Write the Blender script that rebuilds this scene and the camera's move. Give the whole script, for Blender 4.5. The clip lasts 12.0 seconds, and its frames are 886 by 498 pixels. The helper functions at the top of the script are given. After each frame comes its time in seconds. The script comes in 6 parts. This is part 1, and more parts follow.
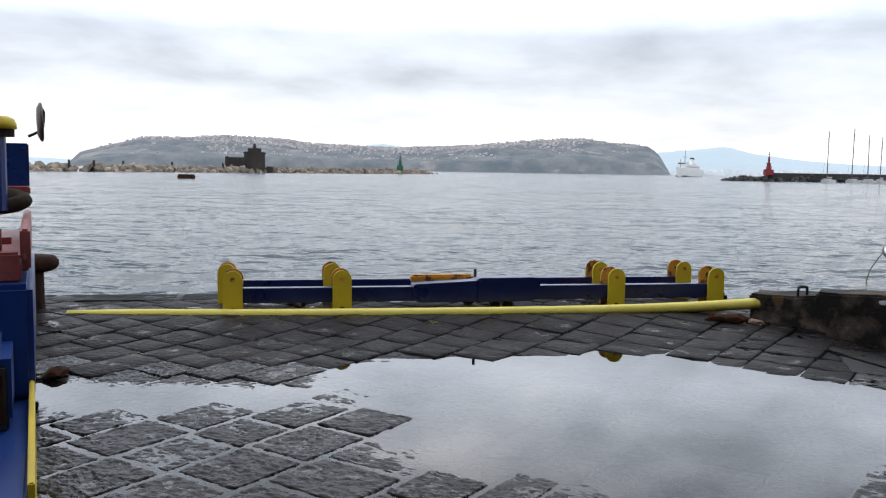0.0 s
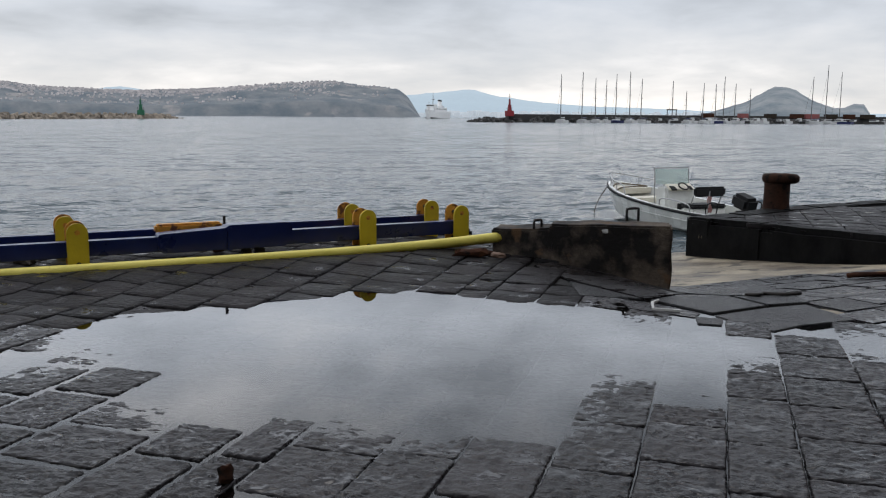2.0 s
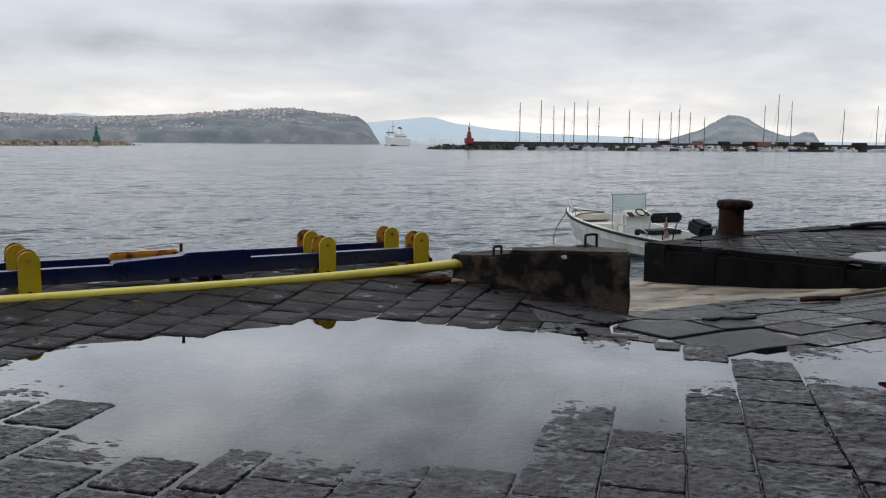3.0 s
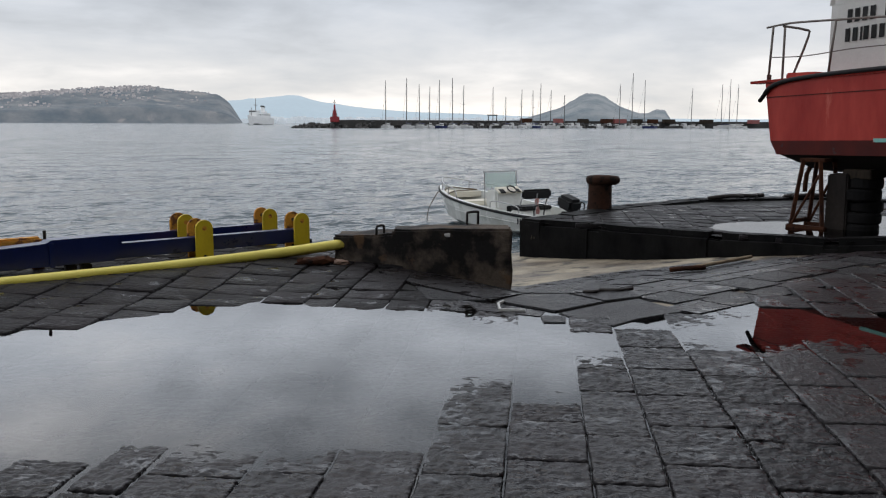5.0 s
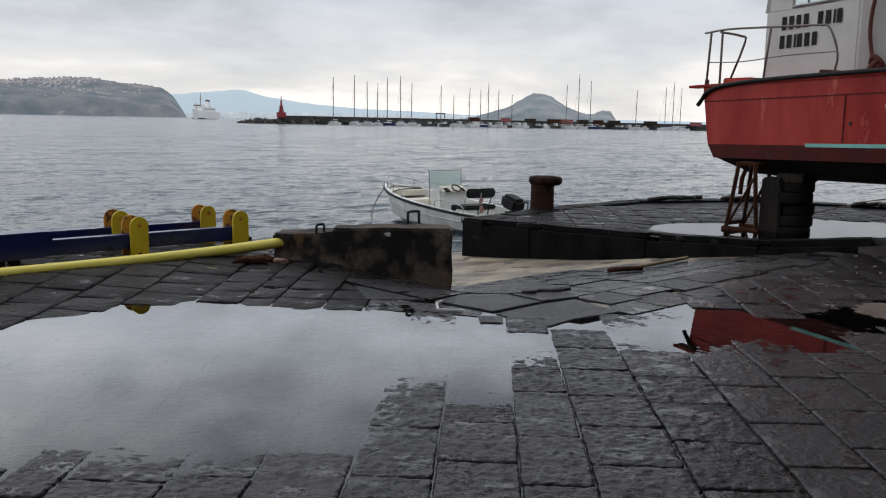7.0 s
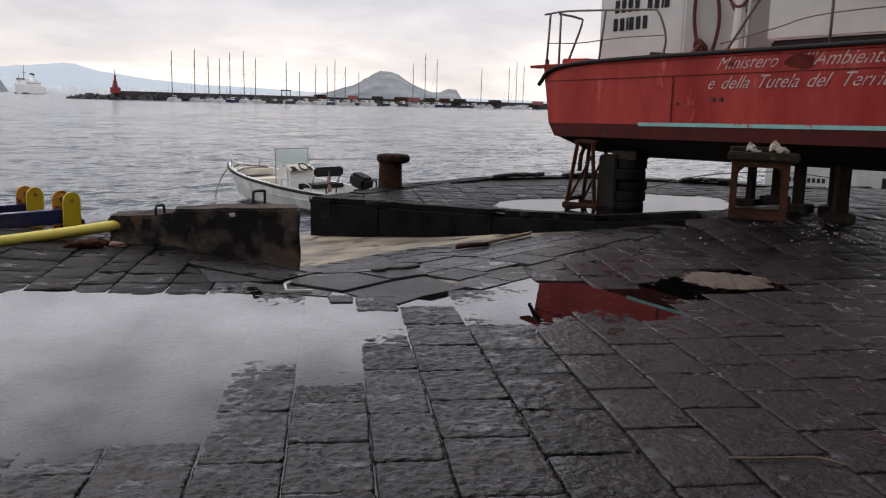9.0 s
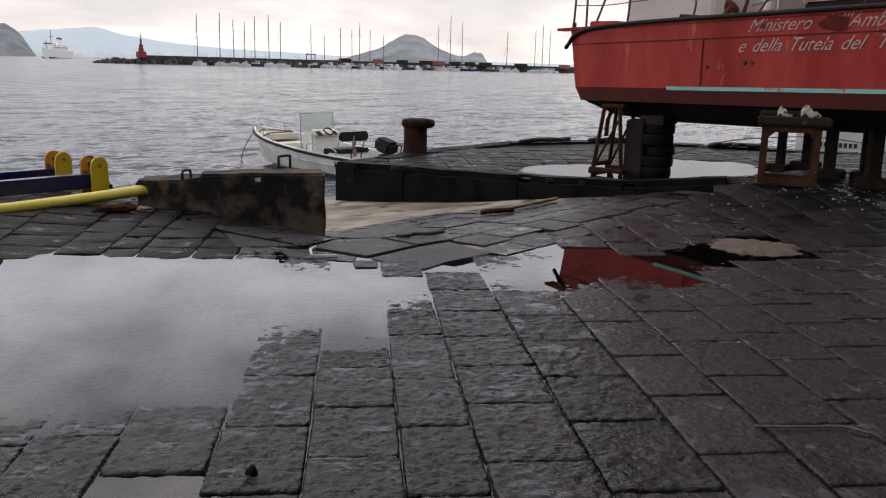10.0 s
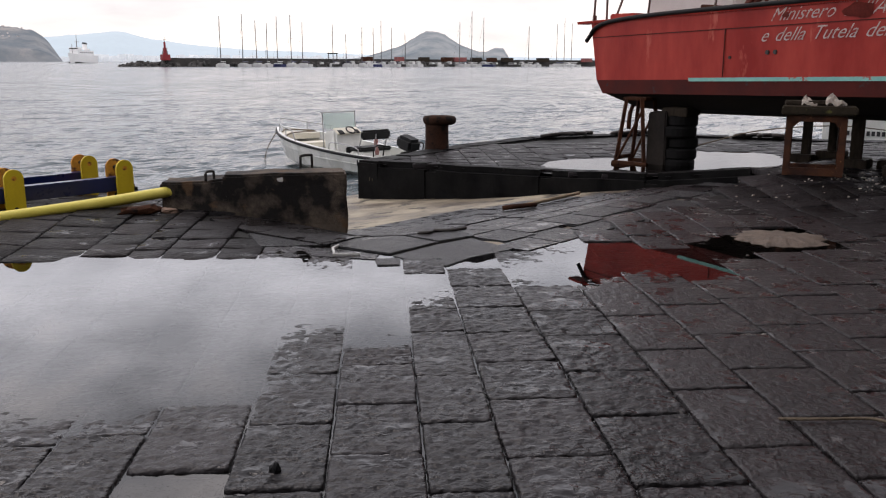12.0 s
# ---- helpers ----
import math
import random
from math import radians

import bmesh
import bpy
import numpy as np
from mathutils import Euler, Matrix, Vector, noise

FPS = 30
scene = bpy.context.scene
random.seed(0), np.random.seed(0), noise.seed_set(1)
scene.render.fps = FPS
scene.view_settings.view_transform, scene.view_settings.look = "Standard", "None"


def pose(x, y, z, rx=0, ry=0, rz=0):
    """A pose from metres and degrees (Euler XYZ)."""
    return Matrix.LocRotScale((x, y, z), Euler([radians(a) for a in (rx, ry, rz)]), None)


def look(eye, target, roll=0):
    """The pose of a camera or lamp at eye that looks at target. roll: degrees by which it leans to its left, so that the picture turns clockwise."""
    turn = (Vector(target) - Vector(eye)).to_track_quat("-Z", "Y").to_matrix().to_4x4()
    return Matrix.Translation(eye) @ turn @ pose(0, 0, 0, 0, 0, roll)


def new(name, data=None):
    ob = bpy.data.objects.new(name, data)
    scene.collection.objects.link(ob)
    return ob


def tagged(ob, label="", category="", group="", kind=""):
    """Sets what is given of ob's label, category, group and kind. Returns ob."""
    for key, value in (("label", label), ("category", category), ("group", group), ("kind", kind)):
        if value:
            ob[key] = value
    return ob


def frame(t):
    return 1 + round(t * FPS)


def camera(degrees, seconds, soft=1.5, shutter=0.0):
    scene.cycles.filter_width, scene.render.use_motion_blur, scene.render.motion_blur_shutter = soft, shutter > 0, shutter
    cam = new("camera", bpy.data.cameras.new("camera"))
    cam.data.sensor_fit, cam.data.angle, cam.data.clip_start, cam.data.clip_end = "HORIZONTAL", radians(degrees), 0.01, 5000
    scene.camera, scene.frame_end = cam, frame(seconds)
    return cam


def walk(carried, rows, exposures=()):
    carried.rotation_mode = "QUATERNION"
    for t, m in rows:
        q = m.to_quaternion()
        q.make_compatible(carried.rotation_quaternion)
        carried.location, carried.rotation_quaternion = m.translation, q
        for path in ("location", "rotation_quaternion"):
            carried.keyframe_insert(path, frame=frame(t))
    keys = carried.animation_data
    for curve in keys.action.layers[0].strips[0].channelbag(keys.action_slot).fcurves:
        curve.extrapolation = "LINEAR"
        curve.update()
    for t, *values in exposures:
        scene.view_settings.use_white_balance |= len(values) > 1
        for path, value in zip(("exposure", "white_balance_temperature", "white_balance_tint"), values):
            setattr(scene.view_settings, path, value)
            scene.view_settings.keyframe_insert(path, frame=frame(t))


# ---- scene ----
import itertools

cam = camera(54.50, 12.0, soft=1.15)
# seconds, x, y, z, yaw, pitch, roll
ROWS = [
    (0, -0.000, -0.000, 1.500, 0.00, -5.20, -0.93),
    (0.5, 0.012, -0.017, 1.497, -7.23, -5.00, -0.91),
    (1, 0.018, -0.002, 1.483, -11.37, -9.05, -1.17),
    (1.5, 0.031, -0.002, 1.492, -13.78, -10.11, -1.06),
    (2, 0.046, -0.018, 1.495, -16.28, -8.75, -0.40),
    (2.5, 0.057, -0.021, 1.494, -16.91, -7.30, -0.68),
    (4.5, -0.035, 0.059, 1.497, -27.20, -7.72, 0.59),
    (5, -0.069, 0.083, 1.495, -27.76, -8.32, -0.19),
    (5.5, -0.070, 0.083, 1.498, -26.74, -7.99, -1.86),
    (6, -0.052, 0.064, 1.502, -26.51, -8.48, -1.12),
    (6.5, -0.028, 0.069, 1.501, -27.61, -8.76, -0.65),
    (7, -0.006, 0.053, 1.512, -31.18, -8.42, -1.12),
    (7.5, 0.010, 0.053, 1.514, -40.32, -7.16, -2.51),
    (9.5, 0.009, 0.061, 1.513, -40.59, -10.88, -1.35),
    (10, 0.016, 0.068, 1.516, -39.55, -12.01, -1.44),
    (10.5, 0.051, 0.058, 1.515, -39.61, -11.34, -0.93),
    (11, 0.038, 0.041, 1.510, -42.41, -10.19, -1.36),
    (11.5, 0.044, 0.041, 1.501, -39.84, -12.76, -0.68),
    (12, 0.030, 0.049, 1.518, -38.14, -12.26, -0.19),
]
EXPOSURES = [(0.0, 0.32, 6150, 12), (0.5, 0.0, 6120, 12), (1.1, -0.25, 6130, 12), (1.6, -0.1, 6180, 12), (2.5, -0.08, 6250, 12), (5.0, -0.08, 6290, 12), (7.0, -0.08, 6310, 12), (7.7, -0.06, 6320, 12), (9.3, 0.06, 6650, 19), (11.5, 0.12, 6670, 19), (12.0, 0.34, 6680, 19)]
walk(cam, [(t, pose(x, y, z, 90 + pitch, roll, yaw)) for t, x, y, z, yaw, pitch, roll in ROWS], EXPOSURES)

# ---- world and sun ----
SUN_AZ, SUN_EL = radians(12), radians(62)
world = bpy.data.worlds.new("overcast_sky")
scene.world = world
world.use_nodes = True
wt = world.node_tree
wt.nodes.clear()


def wn(kind, **props):
    n = wt.nodes.new(kind)
    for k, val in props.items():
        n.inputs[k].default_value = val
    return n


def wmath(op, a, b=None, clamp=False):
    n = wt.nodes.new("ShaderNodeMath")
    n.operation, n.use_clamp = op, clamp
    for i, q in enumerate((a, b)):
        if q is None:
            continue
        if isinstance(q, (int, float)):
            n.inputs[i].default_value = q
        else:
            wt.links.new(q, n.inputs[i])
    return n.outputs[0]


w_co = wt.nodes.new("ShaderNodeTexCoord")
w_sep = wt.nodes.new("ShaderNodeSeparateXYZ")
wt.links.new(w_co.outputs["Generated"], w_sep.inputs[0])
wx, wy, wz = w_sep.outputs
w_up = wmath("MAXIMUM", wz, 0.0)
w_den = wmath("ADD", w_up, 0.20)
w_uv = wt.nodes.new("ShaderNodeCombineXYZ")
wt.links.new(wmath("DIVIDE", wx, w_den), w_uv.inputs[0])
wt.links.new(wmath("DIVIDE", wy, w_den), w_uv.inputs[1])
cloud_big = wn("ShaderNodeTexNoise", Scale=0.72, Detail=6.0, Roughness=0.5, Distortion=0.5)
cloud_fine = wn("ShaderNodeTexNoise", Scale=2.6, Detail=5.0, Roughness=0.55, Distortion=0.2)
wt.links.new(w_uv.outputs[0], cloud_big.inputs["Vector"])
wt.links.new(w_uv.outputs[0], cloud_fine.inputs["Vector"])
w_mix = wmath("ADD", wmath("MULTIPLY", cloud_big.outputs["Fac"], 0.70), wmath("MULTIPLY", cloud_fine.outputs["Fac"], 0.30))
# the deck of cloud is thin and pale low over the sea, and glows round the hidden sun
w_low = wmath("MULTIPLY", wmath("MAXIMUM", wmath("SUBTRACT", 0.10, w_up), 0.0), 1.7)
# higher up the cloud is more broken
w_swing = wt.nodes.new("ShaderNodeMapRange")
for slot, q in zip((1, 2, 3, 4), (0.20, 0.32, 0.75, 2.4)):
    w_swing.inputs[slot].default_value = q
wt.links.new(wz, w_swing.inputs[0])
w_fac = wmath("ADD", wmath("ADD", wmath("MULTIPLY", wmath("SUBTRACT", w_mix, 0.5), w_swing.outputs[0]), 0.5), w_low)
w_ramp = wt.nodes.new("ShaderNodeValToRGB")
wt.links.new(w_fac, w_ramp.inputs[0])
cr = w_ramp.color_ramp
cr.elements[0].position, cr.elements[0].color = 0.36, (0.50, 0.525, 0.545, 1)
cr.elements[1].position, cr.elements[1].color = 0.70, (1.30, 1.28, 1.24, 1)
for pos, col in ((0.44, (0.69, 0.718, 0.735, 1)), (0.51, (0.83, 0.86, 0.88, 1)), (0.59, (0.97, 0.98, 0.975, 1))):
    e = cr.elements.new(pos)
    e.color = col
sky = wt.nodes.new("ShaderNodeTexSky")
sky.sky_type, sky.sun_disc = "NISHITA", False
sky.sun_elevation, sky.sun_rotation = SUN_EL, SUN_AZ
bg_sky = wn("ShaderNodeBackground", Strength=0.05)
bg_cloud = wn("ShaderNodeBackground")
w_gain = wt.nodes.new("ShaderNodeMapRange")
for slot, q in zip((1, 2, 3, 4), (0.15, 0.225, 0.92, 2.1)):
    w_gain.inputs[slot].default_value = q
wt.links.new(wz, w_gain.inputs[0])
w_fade = wt.nodes.new("ShaderNodeMapRange")
for slot, q in zip((1, 2, 3, 4), (0.25, 0.37, 1.0, 0.54)):
    w_fade.inputs[slot].default_value = q
wt.links.new(wz, w_fade.inputs[0])
wt.links.new(wmath("MULTIPLY", w_gain.outputs[0], w_fade.outputs[0]), bg_cloud.inputs["Strength"])
wt.links.new(sky.outputs[0], bg_sky.inputs[0])
w_warm = wt.nodes.new("ShaderNodeMapRange")
for slot, q in zip((1, 2, 3, 4), (0.02, 0.16, 0.0, 1.0)):
    w_warm.inputs[slot].default_value = q
wt.links.new(wz, w_warm.inputs[0])
w_tint, w_mul = wt.nodes.new("ShaderNodeMix"), wt.nodes.new("ShaderNodeMix")
for n in (w_tint, w_mul):
    n.data_type = "RGBA"
w_tint.inputs[6].default_value, w_tint.inputs[7].default_value = (1.04, 1.0, 0.94, 1), (0.98, 1.0, 1.03, 1)
wt.links.new(w_warm.outputs[0], w_tint.inputs[0])
w_mul.blend_type = "MULTIPLY"
w_mul.inputs[0].default_value = 1.0
wt.links.new(w_ramp.outputs[0], w_mul.inputs[6])
wt.links.new(w_tint.outputs[2], w_mul.inputs[7])
wt.links.new(w_mul.outputs[2], bg_cloud.inputs[0])
w_add = wt.nodes.new("ShaderNodeMixShader")
w_add.inputs[0].default_value = 0.92
wt.links.new(bg_sky.outputs[0], w_add.inputs[1])
wt.links.new(bg_cloud.outputs[0], w_add.inputs[2])
w_out = wt.nodes.new("ShaderNodeOutputWorld")
wt.links.new(w_add.outputs[0], w_out.inputs[0])

sun = new("sun", bpy.data.lights.new("sun", "SUN"))
sun.data.energy, sun.data.angle, sun.data.color = 0.7, radians(24), (1.0, 0.95, 0.88)
sun.matrix_world = look((0, 0, 50), (-50 * math.sin(SUN_AZ) / math.tan(SUN_EL), -50 * math.cos(SUN_AZ) / math.tan(SUN_EL), 0))

# ---- materials ----


def surf(name, c1, c2, scale=3.0, rough=(0.5, 0.75), metal=0.0, bump=0.15, bscale=40.0, spot=None, spot_scale=6.0, spot_at=0.62,
         island=0.0, obj=0.0, glow=None, local=False, spec=0.5, stretch=(1, 1, 1), bdist=0.01, wet=0.0, grain=0.22, sharp=0.0, turn=0.0, bdetail=5.0, crisp=0.2):
    """A two-scale noisy surface: broad colour drift, spots of wear, fine grain in bump and gloss."""
    m = bpy.data.materials.new(name)
    m.use_nodes = True
    nt = m.node_tree
    bsdf = nt.nodes["Principled BSDF"]
    ln = nt.links.new
    if local:
        src = nt.nodes.new("ShaderNodeTexCoord").outputs["Object"]
    else:
        src = nt.nodes.new("ShaderNodeNewGeometry").outputs["Position"]
    mp = nt.nodes.new("ShaderNodeMapping")
    mp.inputs["Scale"].default_value = stretch
    if turn:
        mp.vector_type = "TEXTURE"
        mp.inputs["Rotation"].default_value = (0, 0, radians(turn))
    ln(src, mp.inputs[0])
    co = mp.outputs[0]

    def noise_node(sc, detail=6.0, rg=0.6):
        n = nt.nodes.new("ShaderNodeTexNoise")
        n.inputs["Scale"].default_value, n.inputs["Detail"].default_value, n.inputs["Roughness"].default_value = sc, detail, rg
        ln(co, n.inputs["Vector"])
        return n.outputs["Fac"]

    def ranged(fac, a, b, lo=0.0, hi=1.0):
        n = nt.nodes.new("ShaderNodeMapRange")
        n.inputs[1].default_value, n.inputs[2].default_value, n.inputs[3].default_value, n.inputs[4].default_value = a, b, lo, hi
        ln(fac, n.inputs[0])
        return n.outputs[0]

    def mixed(fac, a, b):
        n = nt.nodes.new("ShaderNodeMix")
        n.data_type = "RGBA"
        ln(fac, n.inputs[0])
        for q, slot in ((a, n.inputs[6]), (b, n.inputs[7])):
            if isinstance(q, tuple):
                slot.default_value = (*q, 1)
            else:
                ln(q, slot)
        return n.outputs[2]

    broad, fine = noise_node(scale), noise_node(bscale, bdetail, 0.65 if bdetail > 4 else 0.5)
    col = mixed(ranged(broad, 0.5 - crisp, 0.5 + crisp), c1, c2)
    hsv = nt.nodes.new("ShaderNodeHueSaturation")
    ln(col, hsv.inputs["Color"])
    speck = ranged(fine, 0.25, 0.75, 1 - grain, 1 + grain)
    val = speck
    if island or obj:
        rnd = nt.nodes.new("ShaderNodeNewGeometry").outputs["Random Per Island"] if island else nt.nodes.new("ShaderNodeObjectInfo").outputs["Random"]
        amt = island or obj
        mul = nt.nodes.new("ShaderNodeMath")
        mul.operation = "MULTIPLY"
        ln(speck, mul.inputs[0])
        ln(ranged(rnd, 0, 1, 1 - amt, 1 + amt), mul.inputs[1])
        val = mul.outputs[0]
    ln(val, hsv.inputs["Value"])
    col = hsv.outputs[0]
    if spot:
        sp = noise_node(spot_scale, 5.0, 0.62)
        col = mixed(ranged(sp, spot_at, spot_at + 0.06), col, spot)
    ln(col, bsdf.inputs["Base Color"])
    rg = ranged(broad, 0.3, 0.7, *rough)
    if wet:
        film = ranged(noise_node(4.5, 5.0, 0.6), wet, wet + 0.08, 1.0, 0.22)
        mul = nt.nodes.new("ShaderNodeMath")
        mul.operation = "MULTIPLY"
        ln(rg, mul.inputs[0])
        ln(film, mul.inputs[1])
        rg = mul.outputs[0]
        worn = film
    ln(rg, bsdf.inputs["Roughness"])
    bsdf.inputs["Metallic"].default_value = metal
    bsdf.inputs["Specular IOR Level"].default_value = spec
    if bump:
        bp = nt.nodes.new("ShaderNodeBump")
        bp.inputs["Strength"].default_value, bp.inputs["Distance"].default_value = bump, bdist
        ln(ranged(fine, 0.5 - sharp, 0.5 + sharp) if sharp else fine, bp.inputs["Height"])
        if wet:
            ln(worn, bp.inputs["Strength"])
        ln(bp.outputs[0], bsdf.inputs["Normal"])
    if glow:
        bsdf.inputs["Emission Color"].default_value, bsdf.inputs["Emission Strength"].default_value = (*glow[:3], 1), glow[3]
    return m


def water_mat(name, col, rough, waves=()):
    """Open water: each layer of waves tilts the surface at random, finer and finer."""
    m = bpy.data.materials.new(name)
    m.use_nodes = True
    nt = m.node_tree
    bsdf = nt.nodes["Principled BSDF"]
    bsdf.inputs["Base Color"].default_value = (*col, 1)
    bsdf.inputs["Roughness"].default_value, bsdf.inputs["IOR"].default_value = rough, 1.333
    bsdf.inputs["Specular IOR Level"].default_value = 0.42
    geo = nt.nodes.new("ShaderNodeNewGeometry")
    last = geo.outputs["Normal"]
    for sx, sy, tilt, detail in waves:
        mp = nt.nodes.new("ShaderNodeMapping")
        mp.inputs["Scale"].default_value = (sx, sy, 1)
        mp.inputs["Rotation"].default_value = (0, 0, 0.2 + 0.04 * sx)
        n = nt.nodes.new("ShaderNodeTexNoise")
        n.inputs["Scale"].default_value, n.inputs["Detail"].default_value = 1.0, detail
        n.inputs["Roughness"].default_value = 0.62
        nt.links.new(geo.outputs["Position"], mp.inputs[0])
        nt.links.new(mp.outputs[0], n.inputs["Vector"])
        mid = nt.nodes.new("ShaderNodeVectorMath")
        mid.operation = "SUBTRACT"
        mid.inputs[1].default_value = (0.5, 0.5, 0.5)
        nt.links.new(n.outputs["Color"], mid.inputs[0])
        add = nt.nodes.new("ShaderNodeVectorMath")
        add.operation = "MULTIPLY_ADD"
        add.inputs[1].default_value = (tilt, tilt, 0)
        nt.links.new(mid.outputs[0], add.inputs[0])
        nt.links.new(last, add.inputs[2])
        last = add.outputs[0]
    if waves:
        unit = nt.nodes.new("ShaderNodeVectorMath")
        unit.operation = "NORMALIZE"
        nt.links.new(last, unit.inputs[0])
        nt.links.new(unit.outputs[0], bsdf.inputs["Normal"])
    return m


def clear_mat(name, tint, rough=0.0, ior=1.45, even=0.0):
    """Thin clear sheet: see-through with a mirror-like gloss on top."""
    m = bpy.data.materials.new(name)
    m.use_nodes = True
    nt = m.node_tree
    nt.nodes.clear()
    out = nt.nodes.new("ShaderNodeOutputMaterial")
    clear, shiny = nt.nodes.new("ShaderNodeBsdfTransparent"), nt.nodes.new("ShaderNodeBsdfGlossy")
    clear.inputs[0].default_value = (*tint, 1)
    shiny.inputs["Roughness"].default_value = rough
    fr, mix = nt.nodes.new("ShaderNodeFresnel"), nt.nodes.new("ShaderNodeMixShader")
    fr.inputs["IOR"].default_value = ior
    if even:
        mix.inputs[0].default_value = even
    else:
        nt.links.new(fr.outputs[0], mix.inputs[0])
    nt.links.new(clear.outputs[0], mix.inputs[1])
    nt.links.new(shiny.outputs[0], mix.inputs[2])
    nt.links.new(mix.outputs[0], out.inputs[0])
    return m


STONE = surf("wet_basalt", (0.0090, 0.0076, 0.0081), (0.023, 0.0200, 0.0213), scale=2.2, rough=(0.20, 0.42), bump=1.0, bscale=24, spec=0.18, wet=0.55, obj=0.35, spot=(0.07, 0.07, 0.075), spot_scale=60, spot_at=0.68, bdist=0.011, sharp=0.25, turn=-34, stretch=(1.2, 0.9, 1.0), bdetail=2.2)
STONE_WORN = surf("worn_flat_basalt", (0.0085, 0.0068, 0.0072), (0.021, 0.0178, 0.0186), scale=1.8, rough=(0.26, 0.48), bump=0.9, bscale=30, spec=0.20, wet=0.53, obj=0.3, spot=(0.085, 0.080, 0.08), spot_scale=9, spot_at=0.64, bdist=0.008, sharp=0.25, turn=-34, bdetail=3.0)
STONE_J = surf("wet_basalt_far", (0.0080, 0.0067, 0.0071), (0.0205, 0.0178, 0.0188), scale=2.2, rough=(0.36, 0.62), bump=1.0, bscale=22, spec=0.075, wet=0.57, island=0.5, spot=(0.07, 0.07, 0.075), spot_scale=60, spot_at=0.68, bdist=0.011, sharp=0.25, turn=-34, stretch=(1.2, 0.9, 1.0), bdetail=2.2)
JOINT = surf("joint_dirt", (0.007, 0.007, 0.007), (0.018, 0.017, 0.016), spec=0.12, scale=4, rough=(0.45, 0.7), bump=0.5, bscale=60)
DARK_WALL = surf("black_quay_stone", (0.005, 0.005, 0.0055), (0.015, 0.0145, 0.014), scale=2.5, rough=(0.42, 0.7), bump=0.9, bscale=14, spot=(0.17, 0.145, 0.095), spot_scale=4.2, spot_at=0.68, stretch=(1.5, 1.5, 0.7), spec=0.04)
CONCRETE = surf("old_concrete", (0.010, 0.0085, 0.008), (0.095, 0.074, 0.057), scale=2.6, crisp=0.08, rough=(0.6, 0.85), bump=0.8, bscale=25, spot=(0.100, 0.060, 0.034), spot_scale=2.3, spot_at=0.58, spec=0.12, bdist=0.02)
RAMP = surf("sandy_slip_concrete", (0.075, 0.055, 0.036), (0.42, 0.36, 0.26), scale=0.9, crisp=0.13, rough=(0.42, 0.75), bump=0.8, bscale=30, spot=(0.035, 0.028, 0.021), spot_scale=2.6, spot_at=0.57, stretch=(0.85, 1.25, 1), bdist=0.02)
SLAB = surf("smooth_grey_slab", (0.016, 0.016, 0.0175), (0.040, 0.039, 0.041), scale=1.6, rough=(0.30, 0.5), wet=0.60, spec=0.3, bdist=0.016, sharp=0.2, turn=-34, stretch=(1.7, 0.8, 1.0), bump=1.0, bscale=40, obj=0.15)
PUDDLE = clear_mat("puddle_water", (0.42, 0.41, 0.39), 0.0, 1.70)
SEA = water_mat("sea_water", (0.034, 0.053, 0.063), 0.15, ((0.13, 0.55, 1.0, 6.0), (0.7, 2.6, 1.8, 5.0), (3.4, 9.0, 1.4, 2.0)))
YELLOW = surf("yellow_paint", (0.47, 0.345, 0.010), (0.60, 0.45, 0.016), scale=3, rough=(0.4, 0.6), bump=0.12, bscale=45, spot=(0.20, 0.09, 0.03), spot_scale=9, spot_at=0.70, grain=0.06)
YELLOW_PIPE = surf("faded_yellow_plastic", (0.62, 0.52, 0.06), (0.78, 0.66, 0.14), scale=2.5, rough=(0.4, 0.6), bump=0.1, bscale=50, spot=(0.35, 0.24, 0.06), spot_scale=11, spot_at=0.68, grain=0.06)
BLUE = surf("navy_paint", (0.002, 0.007, 0.058), (0.004, 0.013, 0.09), scale=3, rough=(0.24, 0.42), bump=0.12, bscale=40, spot=(0.03, 0.03, 0.05), spot_scale=8, spot_at=0.68, grain=0.06)
MACHINE_BLUE = surf("machine_blue_paint", (0.005, 0.028, 0.15), (0.010, 0.042, 0.20), scale=2.0, rough=(0.25, 0.45), bump=0.06, bscale=60, spot=(0.03, 0.05, 0.10), spot_scale=10, spot_at=0.68, grain=0.06)
RUST = surf("brown_rust", (0.024, 0.010, 0.007), (0.075, 0.030, 0.015), scale=6, rough=(0.75, 0.95), bump=0.6, bscale=60, spot=(0.012, 0.008, 0.007), spot_scale=9, spot_at=0.6, spec=0.12)
ORANGE_RUST = surf("orange_flaking_paint", (0.50, 0.20, 0.02), (0.62, 0.30, 0.03), scale=7, rough=(0.5, 0.8), bump=0.3, bscale=40, spot=(0.12, 0.04, 0.015), spot_scale=9, spot_at=0.52)
BENCH_RUST = surf("flaking_orange_rust", (0.020, 0.008, 0.006), (0.085, 0.033, 0.016), scale=7, rough=(0.6, 0.9), bump=0.6, bscale=60, spot=(0.25, 0.12, 0.05), spot_scale=12, spot_at=0.63, spec=0.2)
MOSSY = surf("mossy_timber", (0.014, 0.011, 0.008), (0.048, 0.038, 0.025), scale=7, rough=(0.7, 0.9), bump=0.7, bscale=40, spot=(0.10, 0.095, 0.03), spot_scale=8, spot_at=0.62, spec=0.15)
